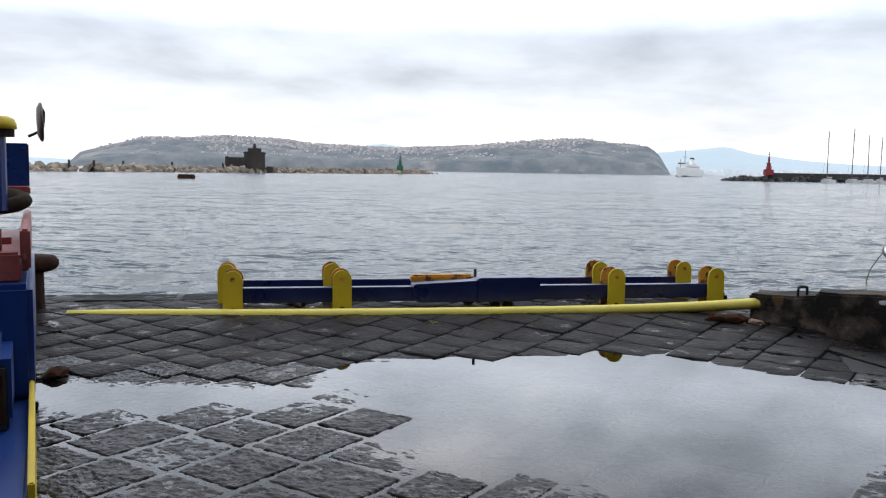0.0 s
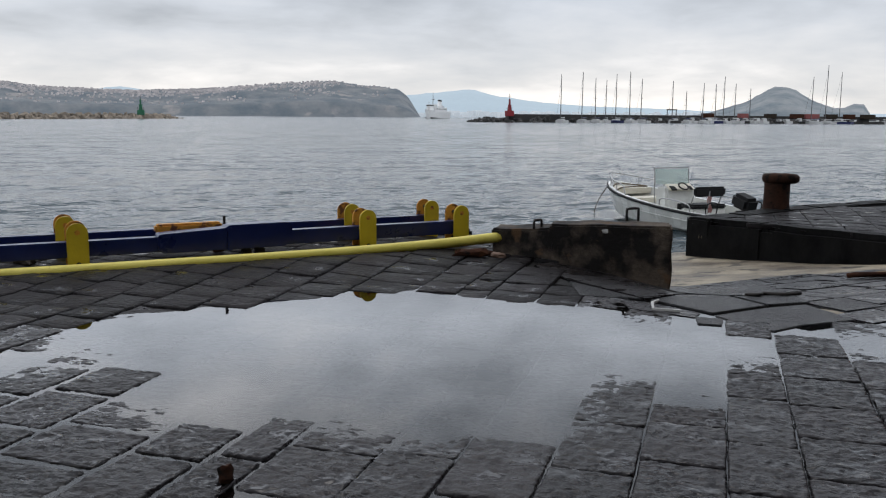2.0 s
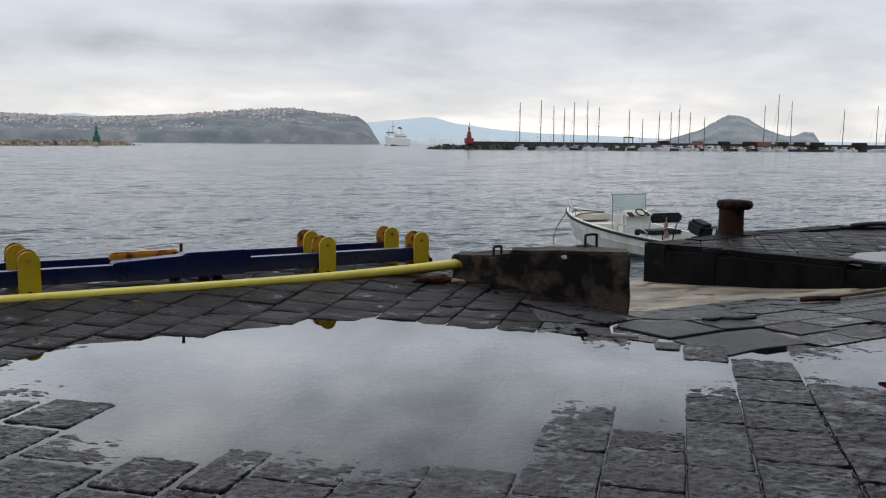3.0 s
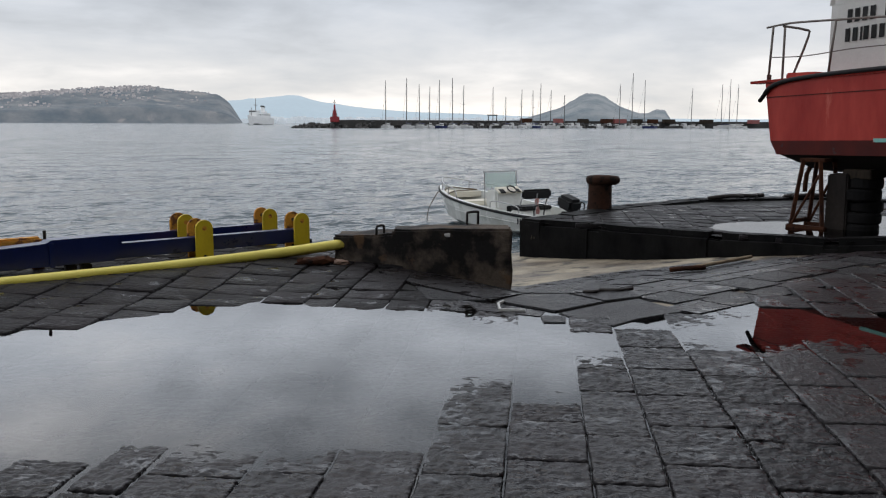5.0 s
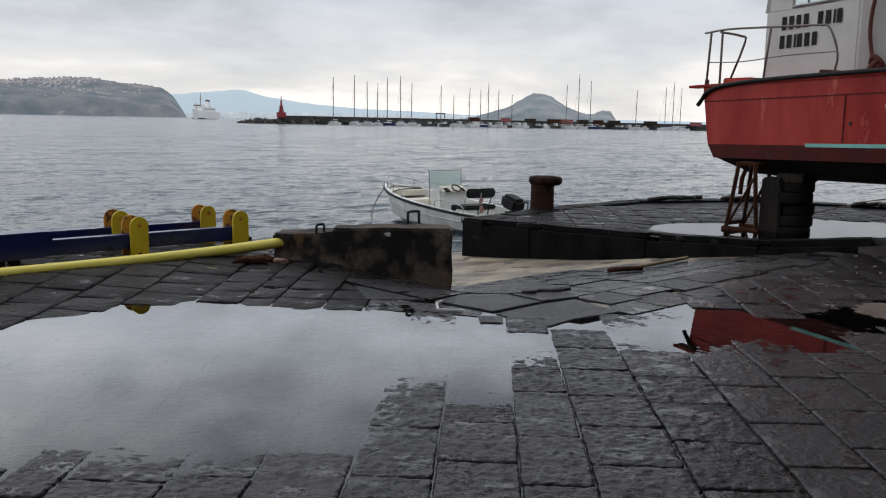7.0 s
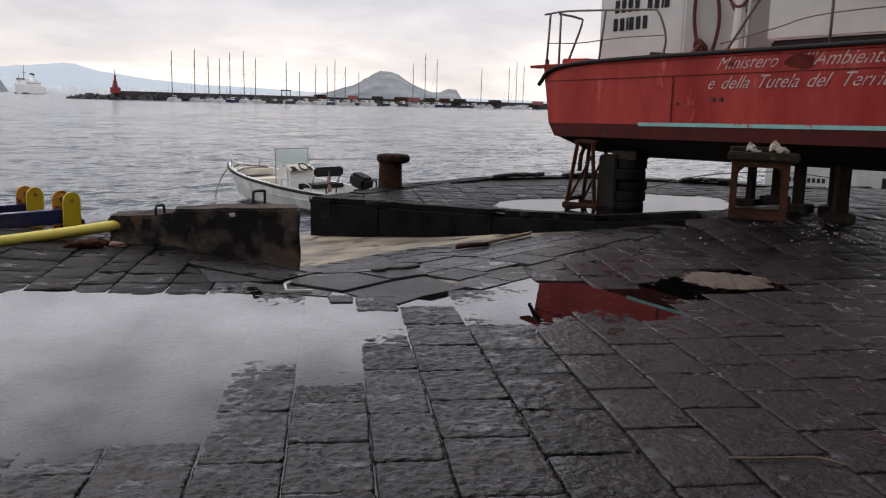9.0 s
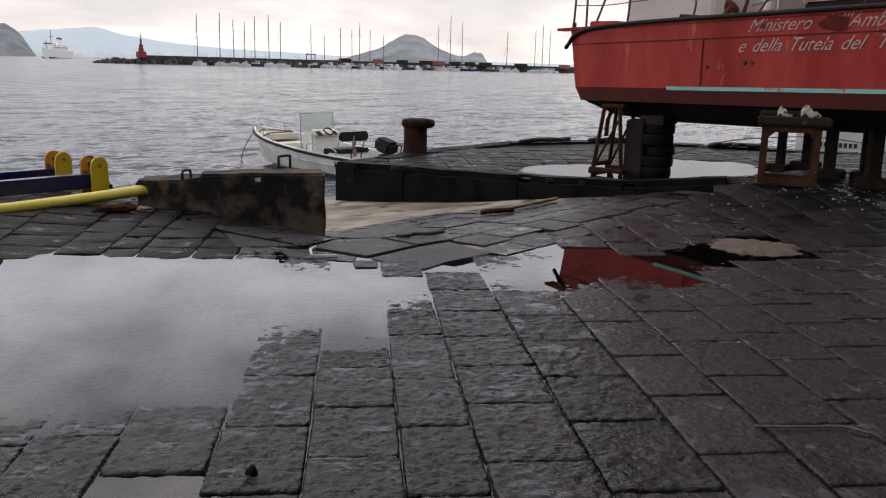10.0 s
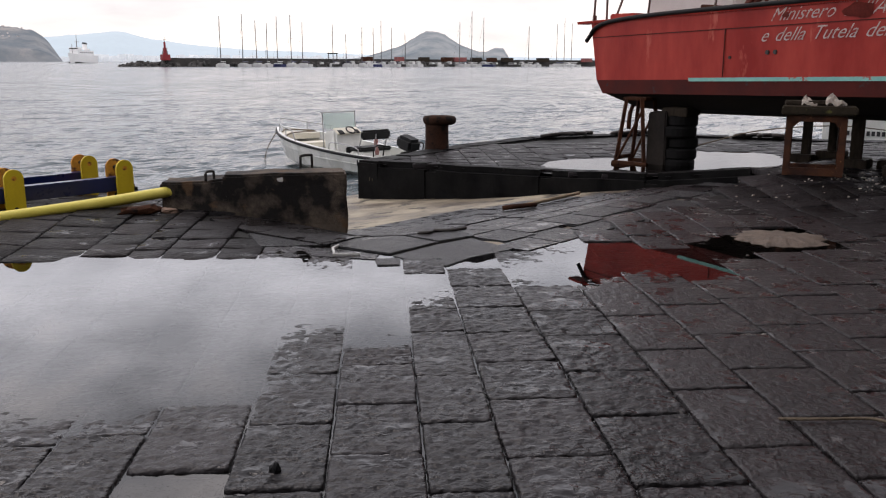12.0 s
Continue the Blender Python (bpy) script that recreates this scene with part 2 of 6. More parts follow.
RED_TRAY = surf("red_oxide_tray", (0.16, 0.035, 0.035), (0.30, 0.08, 0.07), scale=5, rough=(0.35, 0.6), bump=0.3, bscale=40, spot=(0.33, 0.2, 0.17), spot_scale=12, spot_at=0.64, grain=0.06)
DARK_RUST = surf("dark_bollard_rust", (0.014, 0.008, 0.006), (0.050, 0.022, 0.013), scale=5, rough=(0.7, 0.9), bump=0.7, bscale=40, spot=(0.008, 0.006, 0.005), spot_scale=7, spot_at=0.56, spec=0.1)
IRON = surf("black_iron", (0.012, 0.011, 0.011), (0.035, 0.028, 0.024), scale=8, rough=(0.5, 0.75), metal=0.4, bump=0.4, bscale=50)
BLACK = surf("black_rubber", (0.007, 0.007, 0.008), (0.014, 0.014, 0.014), spec=0.2, scale=6, rough=(0.5, 0.7), bump=0.2, bscale=60)
HULL_RED = surf("faded_red_hull_paint", (0.245, 0.013, 0.010), (0.42, 0.050, 0.036), scale=1.3, crisp=0.15, rough=(0.32, 0.5), bump=0.12, bscale=9, spec=0.22, spot=(0.47, 0.105, 0.075), spot_scale=2.4, spot_at=0.62, stretch=(1, 1, 0.35), grain=0.06)
HULL_DARK = surf("maroon_antifouling", (0.050, 0.010, 0.009), (0.10, 0.019, 0.015), spec=0.2, scale=2, rough=(0.6, 0.85), bump=0.3, bscale=25, spot=(0.05, 0.04, 0.04), spot_scale=5, spot_at=0.62, grain=0.06)
HULL_BLACK = surf("black_bottom_paint", (0.015, 0.012, 0.011), (0.032, 0.026, 0.022), spec=0.15, scale=2, rough=(0.7, 0.9), bump=0.3, bscale=25)
TEAL = surf("worn_teal_boot_stripe", (0.16, 0.42, 0.38), (0.24, 0.52, 0.47), scale=5, rough=(0.5, 0.7), bump=0.1, bscale=30, spot=(0.42, 0.07, 0.05), spot_scale=7, spot_at=0.60, grain=0.06)
WHITE = surf("weathered_white_paint", (0.46, 0.45, 0.42), (0.58, 0.57, 0.545), scale=1.5, rough=(0.35, 0.55), bump=0.06, bscale=35, spot=(0.5, 0.44, 0.36), spot_scale=4, spot_at=0.70, grain=0.06)
GEL_WHITE = surf("white_gelcoat", (0.58, 0.58, 0.54), (0.70, 0.70, 0.67), scale=2, rough=(0.2, 0.35), bump=0.03, bscale=40, grain=0.06)
CREAM = surf("cream_deck", (0.62, 0.58, 0.47), (0.72, 0.68, 0.58), scale=3, rough=(0.45, 0.6), bump=0.1, bscale=60, grain=0.06)
STEEL = surf("grey_tube_steel", (0.30, 0.30, 0.30), (0.45, 0.45, 0.45), scale=6, rough=(0.3, 0.5), metal=0.7, bump=0.05, bscale=50)
DARK_RAIL = surf("dull_rail_paint", (0.09, 0.075, 0.065), (0.2, 0.17, 0.15), scale=6, rough=(0.5, 0.7), metal=0.2, bump=0.1, bscale=50)
ROPE = surf("old_rope", (0.09, 0.068, 0.045), (0.17, 0.13, 0.09), scale=20, rough=(0.85, 0.95), bump=0.8, bscale=120)
ROPE_RED = surf("rusty_red_rope", (0.075, 0.022, 0.016), (0.14, 0.05, 0.036), scale=20, rough=(0.85, 0.95), bump=0.8, bscale=120)
WOOD = surf("rotten_timber", (0.017, 0.013, 0.010), (0.048, 0.037, 0.027), spec=0.12, scale=6, rough=(0.7, 0.9), bump=0.6, bscale=40, stretch=(1, 4, 1))
RAG = surf("stained_rag", (0.28, 0.24, 0.20), (0.50, 0.45, 0.40), scale=9, rough=(0.85, 0.95), bump=0.3, bscale=60)
TYRE = surf("old_tyre", (0.005, 0.005, 0.005), (0.012, 0.011, 0.011), spec=0.12, scale=8, rough=(0.65, 0.85), bump=0.5, bscale=45)
INK = surf("black_lettering", (0.012, 0.012, 0.012), (0.03, 0.03, 0.03), scale=9, rough=(0.5, 0.7), bump=0.0)
SCRIPT = surf("pale_script_lettering", (0.38, 0.27, 0.25), (0.52, 0.42, 0.40), scale=8, rough=(0.5, 0.7), bump=0.0, spot=(0.30, 0.035, 0.02), spot_scale=9, spot_at=0.56)
GLASS = clear_mat("window_glass", (0.88, 0.91, 0.91), 0.02, even=0.10)
PERSPEX = clear_mat("clouded_perspex", (0.68, 0.77, 0.73), 0.25, even=0.22)
SIGN_GREEN = surf("flag_green", (0.01, 0.16, 0.05), (0.015, 0.2, 0.07), bump=0)
SIGN_RED = surf("flag_red", (0.42, 0.02, 0.03), (0.5, 0.03, 0.04), bump=0)
BEACON_RED = surf("beacon_red_paint", (0.19, 0.010, 0.016), (0.27, 0.018, 0.022), scale=0.3, bump=0.05, bscale=3)
BEACON_GREEN = surf("beacon_green_paint", (0.012, 0.10, 0.05), (0.02, 0.15, 0.075), scale=0.3, bump=0.05, bscale=3)
ROCK_TAN = surf("tan_breakwater_rock", (0.13, 0.105, 0.082), (0.31, 0.26, 0.20), scale=0.12, rough=(0.8, 0.95), bump=0.6, bscale=1.5, island=0.45)
ROCK_DARK = surf("dark_breakwater_rock", (0.02, 0.02, 0.02), (0.06, 0.055, 0.05), scale=0.12, rough=(0.8, 0.95), bump=0.6, bscale=1.5, island=0.4)
FORT = surf("old_fort_masonry", (0.022, 0.018, 0.017), (0.055, 0.045, 0.040), scale=0.15, rough=(0.85, 0.95), bump=0.4, bscale=1.2)
# the hill's bluish emission stands in for haze in the air
HILL = surf("wooded_hill_haze_glow", (0.030, 0.036, 0.036), (0.125, 0.115, 0.10), crisp=0.13, scale=0.014, rough=(0.95, 1.0), bump=0.5, bscale=0.05, spot=(0.20, 0.17, 0.14), spot_scale=0.009, spot_at=0.60, glow=(0.22, 0.28, 0.345, 0.35), bdist=5.0)
# island and far ridge: grey-blue haze mixed in as emission, strongest on the ridge
ISLAND = surf("island_rock_haze_glow", (0.022, 0.028, 0.028), (0.15, 0.14, 0.125), crisp=0.12, scale=0.016, rough=(0.95, 1.0), bump=0.5, bscale=0.05, glow=(0.23, 0.29, 0.34, 0.50), bdist=3.0)
FAR_RIDGE = surf("far_ridge_haze_glow", (0.05, 0.07, 0.08), (0.07, 0.09, 0.10), scale=0.004, rough=(0.95, 1.0), bump=0.2, bscale=0.03, glow=(0.44, 0.53, 0.585, 0.95), bdist=3.0)
# blue-grey emission on the plaster imitates the haze before the houses
HOUSE = surf("house_plaster_haze_glow", (0.20, 0.165, 0.155), (0.50, 0.43, 0.41), scale=0.02, rough=(0.9, 1.0), bump=0, island=0.35, glow=(0.22, 0.25, 0.27, 0.5))

# ---- building helpers ----


def thing(name, at, label, category, group="", turn=0.0, kind=""):
    e = new(name)
    e.empty_display_size = 0.2
    e.matrix_world = pose(*at, 0, 0, turn)
    return tagged(e, label, category, group, kind)


def mesh_of(name, bm, material, smooth=False):
    me = bpy.data.meshes.new(name)
    bm.to_mesh(me)
    bm.free()
    me.materials.append(material)
    if smooth:
        for p in me.polygons:
            p.use_smooth = True
    return me


def part(name, bm, material, parent, label="", smooth=False, kind=""):
    ob = new(name, mesh_of(name, bm, material, smooth))
    ob.parent = parent
    return tagged(ob, label, kind=kind)


def solo(name, bm, material, label, category, kind="", group="", smooth=False):
    return tagged(new(name, mesh_of(name, bm, material, smooth)), label, category, group, kind)


def box(bm, c, size, rz=0.0, rx=0.0, ry=0.0, bevel=0.0, jitter=0.0):
    m = pose(*c, rx, ry, rz) @ Matrix.Diagonal((*size, 1))
    made = bmesh.ops.create_cube(bm, size=1.0, matrix=m)["verts"]
    if jitter:
        for q in made:
            q.co += Vector([random.uniform(-jitter, jitter) for _ in range(3)])
    if bevel:
        edges = list({e for q in made for e in q.link_edges})
        bmesh.ops.bevel(bm, geom=edges, offset=bevel, segments=2, affect="EDGES")
    return bm


def B():
    return bmesh.new()


def rod(bm, a, b, r, seg=10, r2=None):
    a, b = Vector(a), Vector(b)
    d = b - a
    m = Matrix.Translation((a + b) / 2) @ d.to_track_quat("Z", "Y").to_matrix().to_4x4()
    bmesh.ops.create_cone(bm, cap_ends=True, segments=seg, radius1=r, radius2=r if r2 is None else r2, depth=d.length, matrix=m)
    return bm


def smooth_path(pts, n=6):
    """Catmull-Rom points through pts."""
    p = [Vector(q) for q in pts]
    p = [p[0] * 2 - p[1]] + p + [p[-1] * 2 - p[-2]]
    out = []
    for i in range(1, len(p) - 2):
        for k in range(n):
            t = k / n
            out.append(0.5 * (2 * p[i] + (p[i + 1] - p[i - 1]) * t + (2 * p[i - 1] - 5 * p[i] + 4 * p[i + 1] - p[i + 2]) * t * t
                              + (3 * p[i] - p[i - 1] - 3 * p[i + 1] + p[i + 2]) * t ** 3))
    return out + [p[-2]]


def tube(bm, pts, r, seg=8, n=6, taper=None):
    path = smooth_path(pts, n) if n > 1 else [Vector(q) for q in pts]
    rings = []
    for i, q in enumerate(path):
        d = (path[min(i + 1, len(path) - 1)] - path[max(i - 1, 0)]).normalized()
        side = d.cross(Vector((0, 0, 1)) if abs(d.z) < 0.95 else Vector((1, 0, 0))).normalized()
        up = side.cross(d)
        rr = r if taper is None else r * taper(i / (len(path) - 1))
        rings.append([bm.verts.new(q + side * math.cos(a) * rr + up * math.sin(a) * rr) for a in (2 * math.pi * k / seg for k in range(seg))])
    for a, b in zip(rings, rings[1:]):
        for k in range(seg):
            bm.faces.new((a[k], b[k], b[(k + 1) % seg], a[(k + 1) % seg]))
    bm.faces.new(rings[0])
    bm.faces.new(rings[-1][::-1])
    bmesh.ops.recalc_face_normals(bm, faces=bm.faces)
    return bm


def prism(bm, pts, z0, z1, m=None, bevel=0.0):
    """A closed outline in x, y pulled up from z0 to z1."""
    m = m or Matrix()
    lo = [bm.verts.new(m @ Vector((x, y, z0))) for x, y in pts]
    hi = [bm.verts.new(m @ Vector((x, y, z1))) for x, y in pts]
    fs = [bm.faces.new(lo[::-1]), bm.faces.new(hi)]
    n = len(pts)
    for i in range(n):
        fs.append(bm.faces.new((lo[i], lo[(i + 1) % n], hi[(i + 1) % n], hi[i])))
    bmesh.ops.recalc_face_normals(bm, faces=fs)
    if bevel:
        bmesh.ops.bevel(bm, geom=list({e for f in fs for e in f.edges}), offset=bevel, segments=2, affect="EDGES")
    return bm


def lathe(bm, prof, seg=20, at=(0, 0, 0), sx=1.0, sy=1.0):
    rings = []
    for r, z in prof:
        rings.append([bm.verts.new((at[0] + sx * r * math.cos(2 * math.pi * k / seg), at[1] + sy * r * math.sin(2 * math.pi * k / seg), at[2] + z)) for k in range(seg)])
    for a, b in zip(rings, rings[1:]):
        for k in range(seg):
            bm.faces.new((a[k], a[(k + 1) % seg], b[(k + 1) % seg], b[k]))
    bm.faces.new(rings[0][::-1])
    bm.faces.new(rings[-1])
    bmesh.ops.recalc_face_normals(bm, faces=bm.faces)
    return bm


def raw_mesh(name, verts, faces, material, smooth=False):
    me = bpy.data.meshes.new(name)
    me.from_pydata(verts, [], faces)
    me.materials.append(material)
    if smooth:
        me.polygons.foreach_set("use_smooth", [True] * len(me.polygons))
    me.update()
    return me


def sstep(a, b, x):
    t = min(1.0, max(0.0, (x - a) / (b - a)))
    return t * t * (3 - 2 * t)


# ---- lie of the land ----
SEA_Z = -1.0
KX, KY = 4.1, 5.08                       # where the slip begins
LX, LY = 0.984, 0.178                    # along the head of the slip
POOL = [(-0.85, 6.45), (-0.3, 6.72), (0.4, 6.84), (1.03, 6.98), (1.5, 7.1), (1.8, 7.22), (2.1, 6.78), (2.45, 6.5), (2.95, 6.22), (3.3, 6.2), (3.18, 5.78), (3.42, 5.3), (3.9, 4.88),
        (3.62, 4.44), (3.12, 4.26), (2.78, 3.9), (2.47, 3.75), (2.56, 4.17), (2.42, 4.34), (2.09, 4.02), (1.84, 3.66), (1.61, 3.44), (1.35, 3.62), (0.97, 3.63), (0.51, 3.92),
        (-0.02, 4.2), (-0.27, 4.4), (-0.25, 5.15), (-0.6, 5.45), (-0.9, 5.9)]
ARM = [(-3.4, 5.9), (-2.1, 5.85), (-1.3, 5.75), (-0.5, 5.7), (-0.4, 5.4), (-1.1, 5.2), (-1.8, 5.15), (-2.2, 5.0), (-3.4, 4.9)]
SIDE_POOL = [(4.3, 4.8), (5.4, 4.95), (6.0, 4.55), (6.9, 4.45), (7.5, 4.0), (7.25, 3.62), (6.5, 3.64), (5.9, 3.8), (5.5, 3.62), (5.1, 3.66), (4.75, 4.05), (4.4, 4.05), (4.05, 4.25)]


def inside(x, y, poly):
    hit = False
    for (x0, y0), (x1, y1) in zip(poly, poly[1:] + poly[:1]):
        if (y0 > y) != (y1 > y) and x < (x1 - x0) * (y - y0) / (y1 - y0) + x0:
            hit = not hit
    return hit


def edge_dist(x, y, poly):
    best = 1e9
    for (x0, y0), (x1, y1) in zip(poly, poly[1:] + poly[:1]):
        dx, dy = x1 - x0, y1 - y0
        t = max(0, min(1, ((x - x0) * dx + (y - y0) * dy) / (dx * dx + dy * dy)))
        best = min(best, math.hypot(x - x0 - t * dx, y - y0 - t * dy))
    return best


def signed(x, y, poly):
    d = edge_dist(x, y, poly)
    return -d if inside(x, y, poly) else d


def past_head(x, y):
    return -LY * (x - KX) + LX * (y - KY)


def slip_z(x, y):
    d = max(0.0, past_head(x, y) - 0.35)
    if d < 3.3:
        return 0.012 - 0.125 * d
    return -0.40 - 0.065 * (d - 3.3) if d < 5.6 else -0.55 - (d - 5.6) * 0.32


def lie(x, y):
    """Height of the paving: worn hollows that hold the rain, a slight rise towards the laid-up boat."""
    sd = min(signed(x, y, POOL), signed(x, y, ARM))
    side = signed(x, y, SIDE_POOL)
    rim = 0.016 + 0.010 * sstep(5.0, 5.8, y) + 0.006 * sstep(3.0, 6.0, x)
    z = max(-0.035, 0.06 * sd) if sd < 0 else rim * (1 - math.exp(-sd * 3.2))
    if sd > 0:
        # the stones left of the pool stand barely clear of the water
        z *= 1 - 0.76 * math.exp(-((x + 1.2) / 1.25) ** 2 - ((y - 4.1) / 2.2) ** 2) * sstep(6.1, 5.6, y)
    z = min(z, max(-0.009, 0.03 * side)) if side < 0 else min(z, 0.002 + 0.03 * side) if side < 0.5 else z
    # the corner towards the slip lies level with the water
    z *= 1 - 0.7 * math.exp(-((x - 3.6) / 0.8) ** 2 - ((y - 6.0) / 1.0) ** 2) if z > 0 else 1
    for cx, cy, rx, ry, dep in ((0.92, 2.72, 0.36, 0.15, 0.03), (3.52, 2.75, 0.3, 0.12, 0.016), (0.15, 3.2, 0.32, 0.14, 0.026)):
        z -= dep * math.exp(-((x - cx) / rx) ** 2 - ((y - cy) / ry) ** 2)
    z += 0.185 * sstep(8.2, 10.0, x) * sstep(8.4, 6.0, y) * sstep(3.3, 5.4, y)
    z += 0.07 * sstep(7.2, 8.4, y - 0.15 * x) * sstep(3.4, 2.4, x)
    z -= 0.20 * math.exp(-((x - 4.5) / 0.55) ** 2 - ((y - 7.25) / 0.75) ** 2)
    for cx, cy, rx, ry in ((10.0, 8.95, 0.75, 0.6), (11.4, 7.6, 1.6, 1.2)):
        z -= (0.17 if cx > 11 else 0.13) * math.exp(-((x - cx) / rx) ** 2 - ((y - cy) / ry) ** 2)
    return z


# outline of the quay top with the slip cut out of it
HEAD_R = (9.95, 6.14)
PIER_C = (7.12, 11.18)
QUAY = [(-16, -14), (24, -14), (24, 4.5), (17.2, 7.0), (16.4, 9.7), (14.8, 12.2), (12.2, 12.8), (10.0, 12.3), PIER_C, (8.57, 8.6), HEAD_R, (KX, KY), (4.3, 6.75), (3.75, 9.4), (3.35, 10.65), (-16, 6.78)]

# ---- sea ----


def build_sea():
    """One sheet of water out to the horizon: rings that widen with distance, with real waves near by."""
    na, radii = 420, [6.5 * 1.0235 ** k for k in range(285)]
    a0, a1 = radians(-60), radians(100)
    verts, faces = [], []
    for r in radii:
        amp = 0.06 * min(1.0, 60 / r)
        for k in range(na):
            a = a0 + (a1 - a0) * k / (na - 1)
            x, y = r * math.sin(a), r * math.cos(a)
            h = 0.0
            if r < 180:
                p = Vector((x * 0.8 + y * 0.15, y * 1.8 - x * 0.3, 0.0))
                h = noise.noise(p) + 0.55 * noise.noise(p * 2.3 + Vector((7, 3, 1))) + 0.25 * noise.noise(p * 5.1)
            verts.append((x, y, SEA_Z + amp * h))
    for i in range(len(radii) - 1):
        for k in range(na - 1):
            q = i * na + k
            faces.append((q, q + 1, q + na + 1, q + na))
    ob = new("water", raw_mesh("water", verts, faces, SEA, True))
    tagged(ob, "choppy grey-green harbour water under an overcast sky", "sea", kind="structure")


build_sea()

# ---- quay ----
quay = solo("ground", prism(B(), QUAY, -3.0, -0.075), DARK_WALL, "dark stone harbour quay with a slip cut into it", "quay", "structure")


def build_joint_bed():
    """The dirt bed between the paving stones, which follows the lie of the paving."""
    step, x0, y0, nx, ny = 0.16, -5.3, -3.44, 138, 104
    zs = {}
    for i in range(nx + 1):
        for j in range(ny + 1):
            x, y = x0 + i * step, y0 + j * step
            if inside(x, y, QUAY):
                zs[i, j] = len(zs), (x, y, lie(x, y) - 0.034)
    verts = [q[1] for q in zs.values()]
    faces = []
    for (i, j) in zs:
        c = [(i, j), (i + 1, j), (i + 1, j + 1), (i, j + 1)]
        if all(q in zs for q in c):
            faces.append([zs[q][0] for q in c])
    ob = new("pavement_bed", raw_mesh("pavement_bed", verts, faces, JOINT, True))
    tagged(ob, "dark dirt bed between the paving stones", "pavement", kind="structure")


build_joint_bed()


def build_slip():
    """The slip: a wet sandy slope that runs down between the wall block and the pier into the water."""
    verts, faces, nx, ny = [], [], 60, 90
    for j in range(ny + 1):
        t = j / ny
        y = 4.9 + 10.5 * t
        for i in range(nx + 1):
            x = 3.6 + 7.4 * i / nx
            z = slip_z(x, y) - 0.026 + 0.014 * noise.noise(Vector((x * 1.3, y * 1.3, 0))) + 0.006 * noise.noise(Vector((x * 6, y * 6, 3)))
            if past_head(x, y) < 0.0:
                z -= 0.25
            verts.append((x, y, z))
    for j in range(ny):
        for i in range(nx):
            q = j * (nx + 1) + i
            cx, cy = verts[q][0], verts[q][1]
            if past_head(cx, cy) > 0.12 and signed(cx, cy, QUAY) > -0.2:
                faces.append((q, q + 1, q + nx + 2, q + nx + 1))
    ob = new("slipway", raw_mesh("slipway", verts, faces, RAMP, True))
    return tagged(ob, "wet slipway of sandy concrete running down to the sea", "slipway", kind="structure")


slip = build_slip()

# rain water lying in the hollows
bm = B()
prism(bm, [(-5, -3.0), (9.5, -3.0), (9.5, 5.85), (4.25, 4.98), (3.95, 5.5), (3.3, 6.9), (2.9, 7.5), (-5, 7.3)], -0.02, 0.0)
bmesh.ops.delete(bm, geom=[f for f in bm.faces if f.normal.z < 0.5], context="FACES_ONLY")
puddle = solo("puddle_water", bm, PUDDLE, "still rain puddle mirroring the sky on the paving", "puddle", "structure")
for pts, z in (([(9.0, 8.3), (11.1, 8.3), (11.1, 9.7), (9.0, 9.7)], -0.004), ([(9.7, 6.3), (13.4, 6.3), (13.4, 9.4), (9.7, 8.3)], 0.012)):
    bm = B()
    prism(bm, pts, z - 0.02, z)
    bmesh.ops.delete(bm, geom=[f for f in bm.faces if f.normal.z < 0.5], context="FACES_ONLY")
    solo("pier_puddle", bm, PUDDLE, "shallow rain puddle on the pier under the boat", "puddle", "structure")

# unseen plain wall that closes the quay behind, added to cut the sky light
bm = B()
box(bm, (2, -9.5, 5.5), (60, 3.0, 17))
solo("wall_warehouse", bm, surf("dark_unseen_wall_plaster", (0.05, 0.047, 0.043), (0.10, 0.094, 0.085), scale=0.7, rough=(0.8, 0.95), bump=0.3, bscale=12), "plain dark unseen wall behind the quay, added to block sky light", "wall", "structure")

# made-up wall out of view that keeps sky light off the right-hand paving
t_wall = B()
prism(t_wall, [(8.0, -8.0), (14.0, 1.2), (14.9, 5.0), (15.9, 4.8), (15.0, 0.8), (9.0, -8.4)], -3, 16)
solo("wall_boat_shed", t_wall, bpy.data.materials["dark_unseen_wall_plaster"], "plain dark unseen wall beside the quay, added to shade the paving", "wall", "structure")

# ---- far shores ----


def profile(az, keys):
    for (a0, e0), (a1, e1) in zip(keys, keys[1:]):
        if a0 <= az <= a1:
            t = (az - a0) / (a1 - a0)
            return e0 + (e1 - e0) * t
    return 0.0


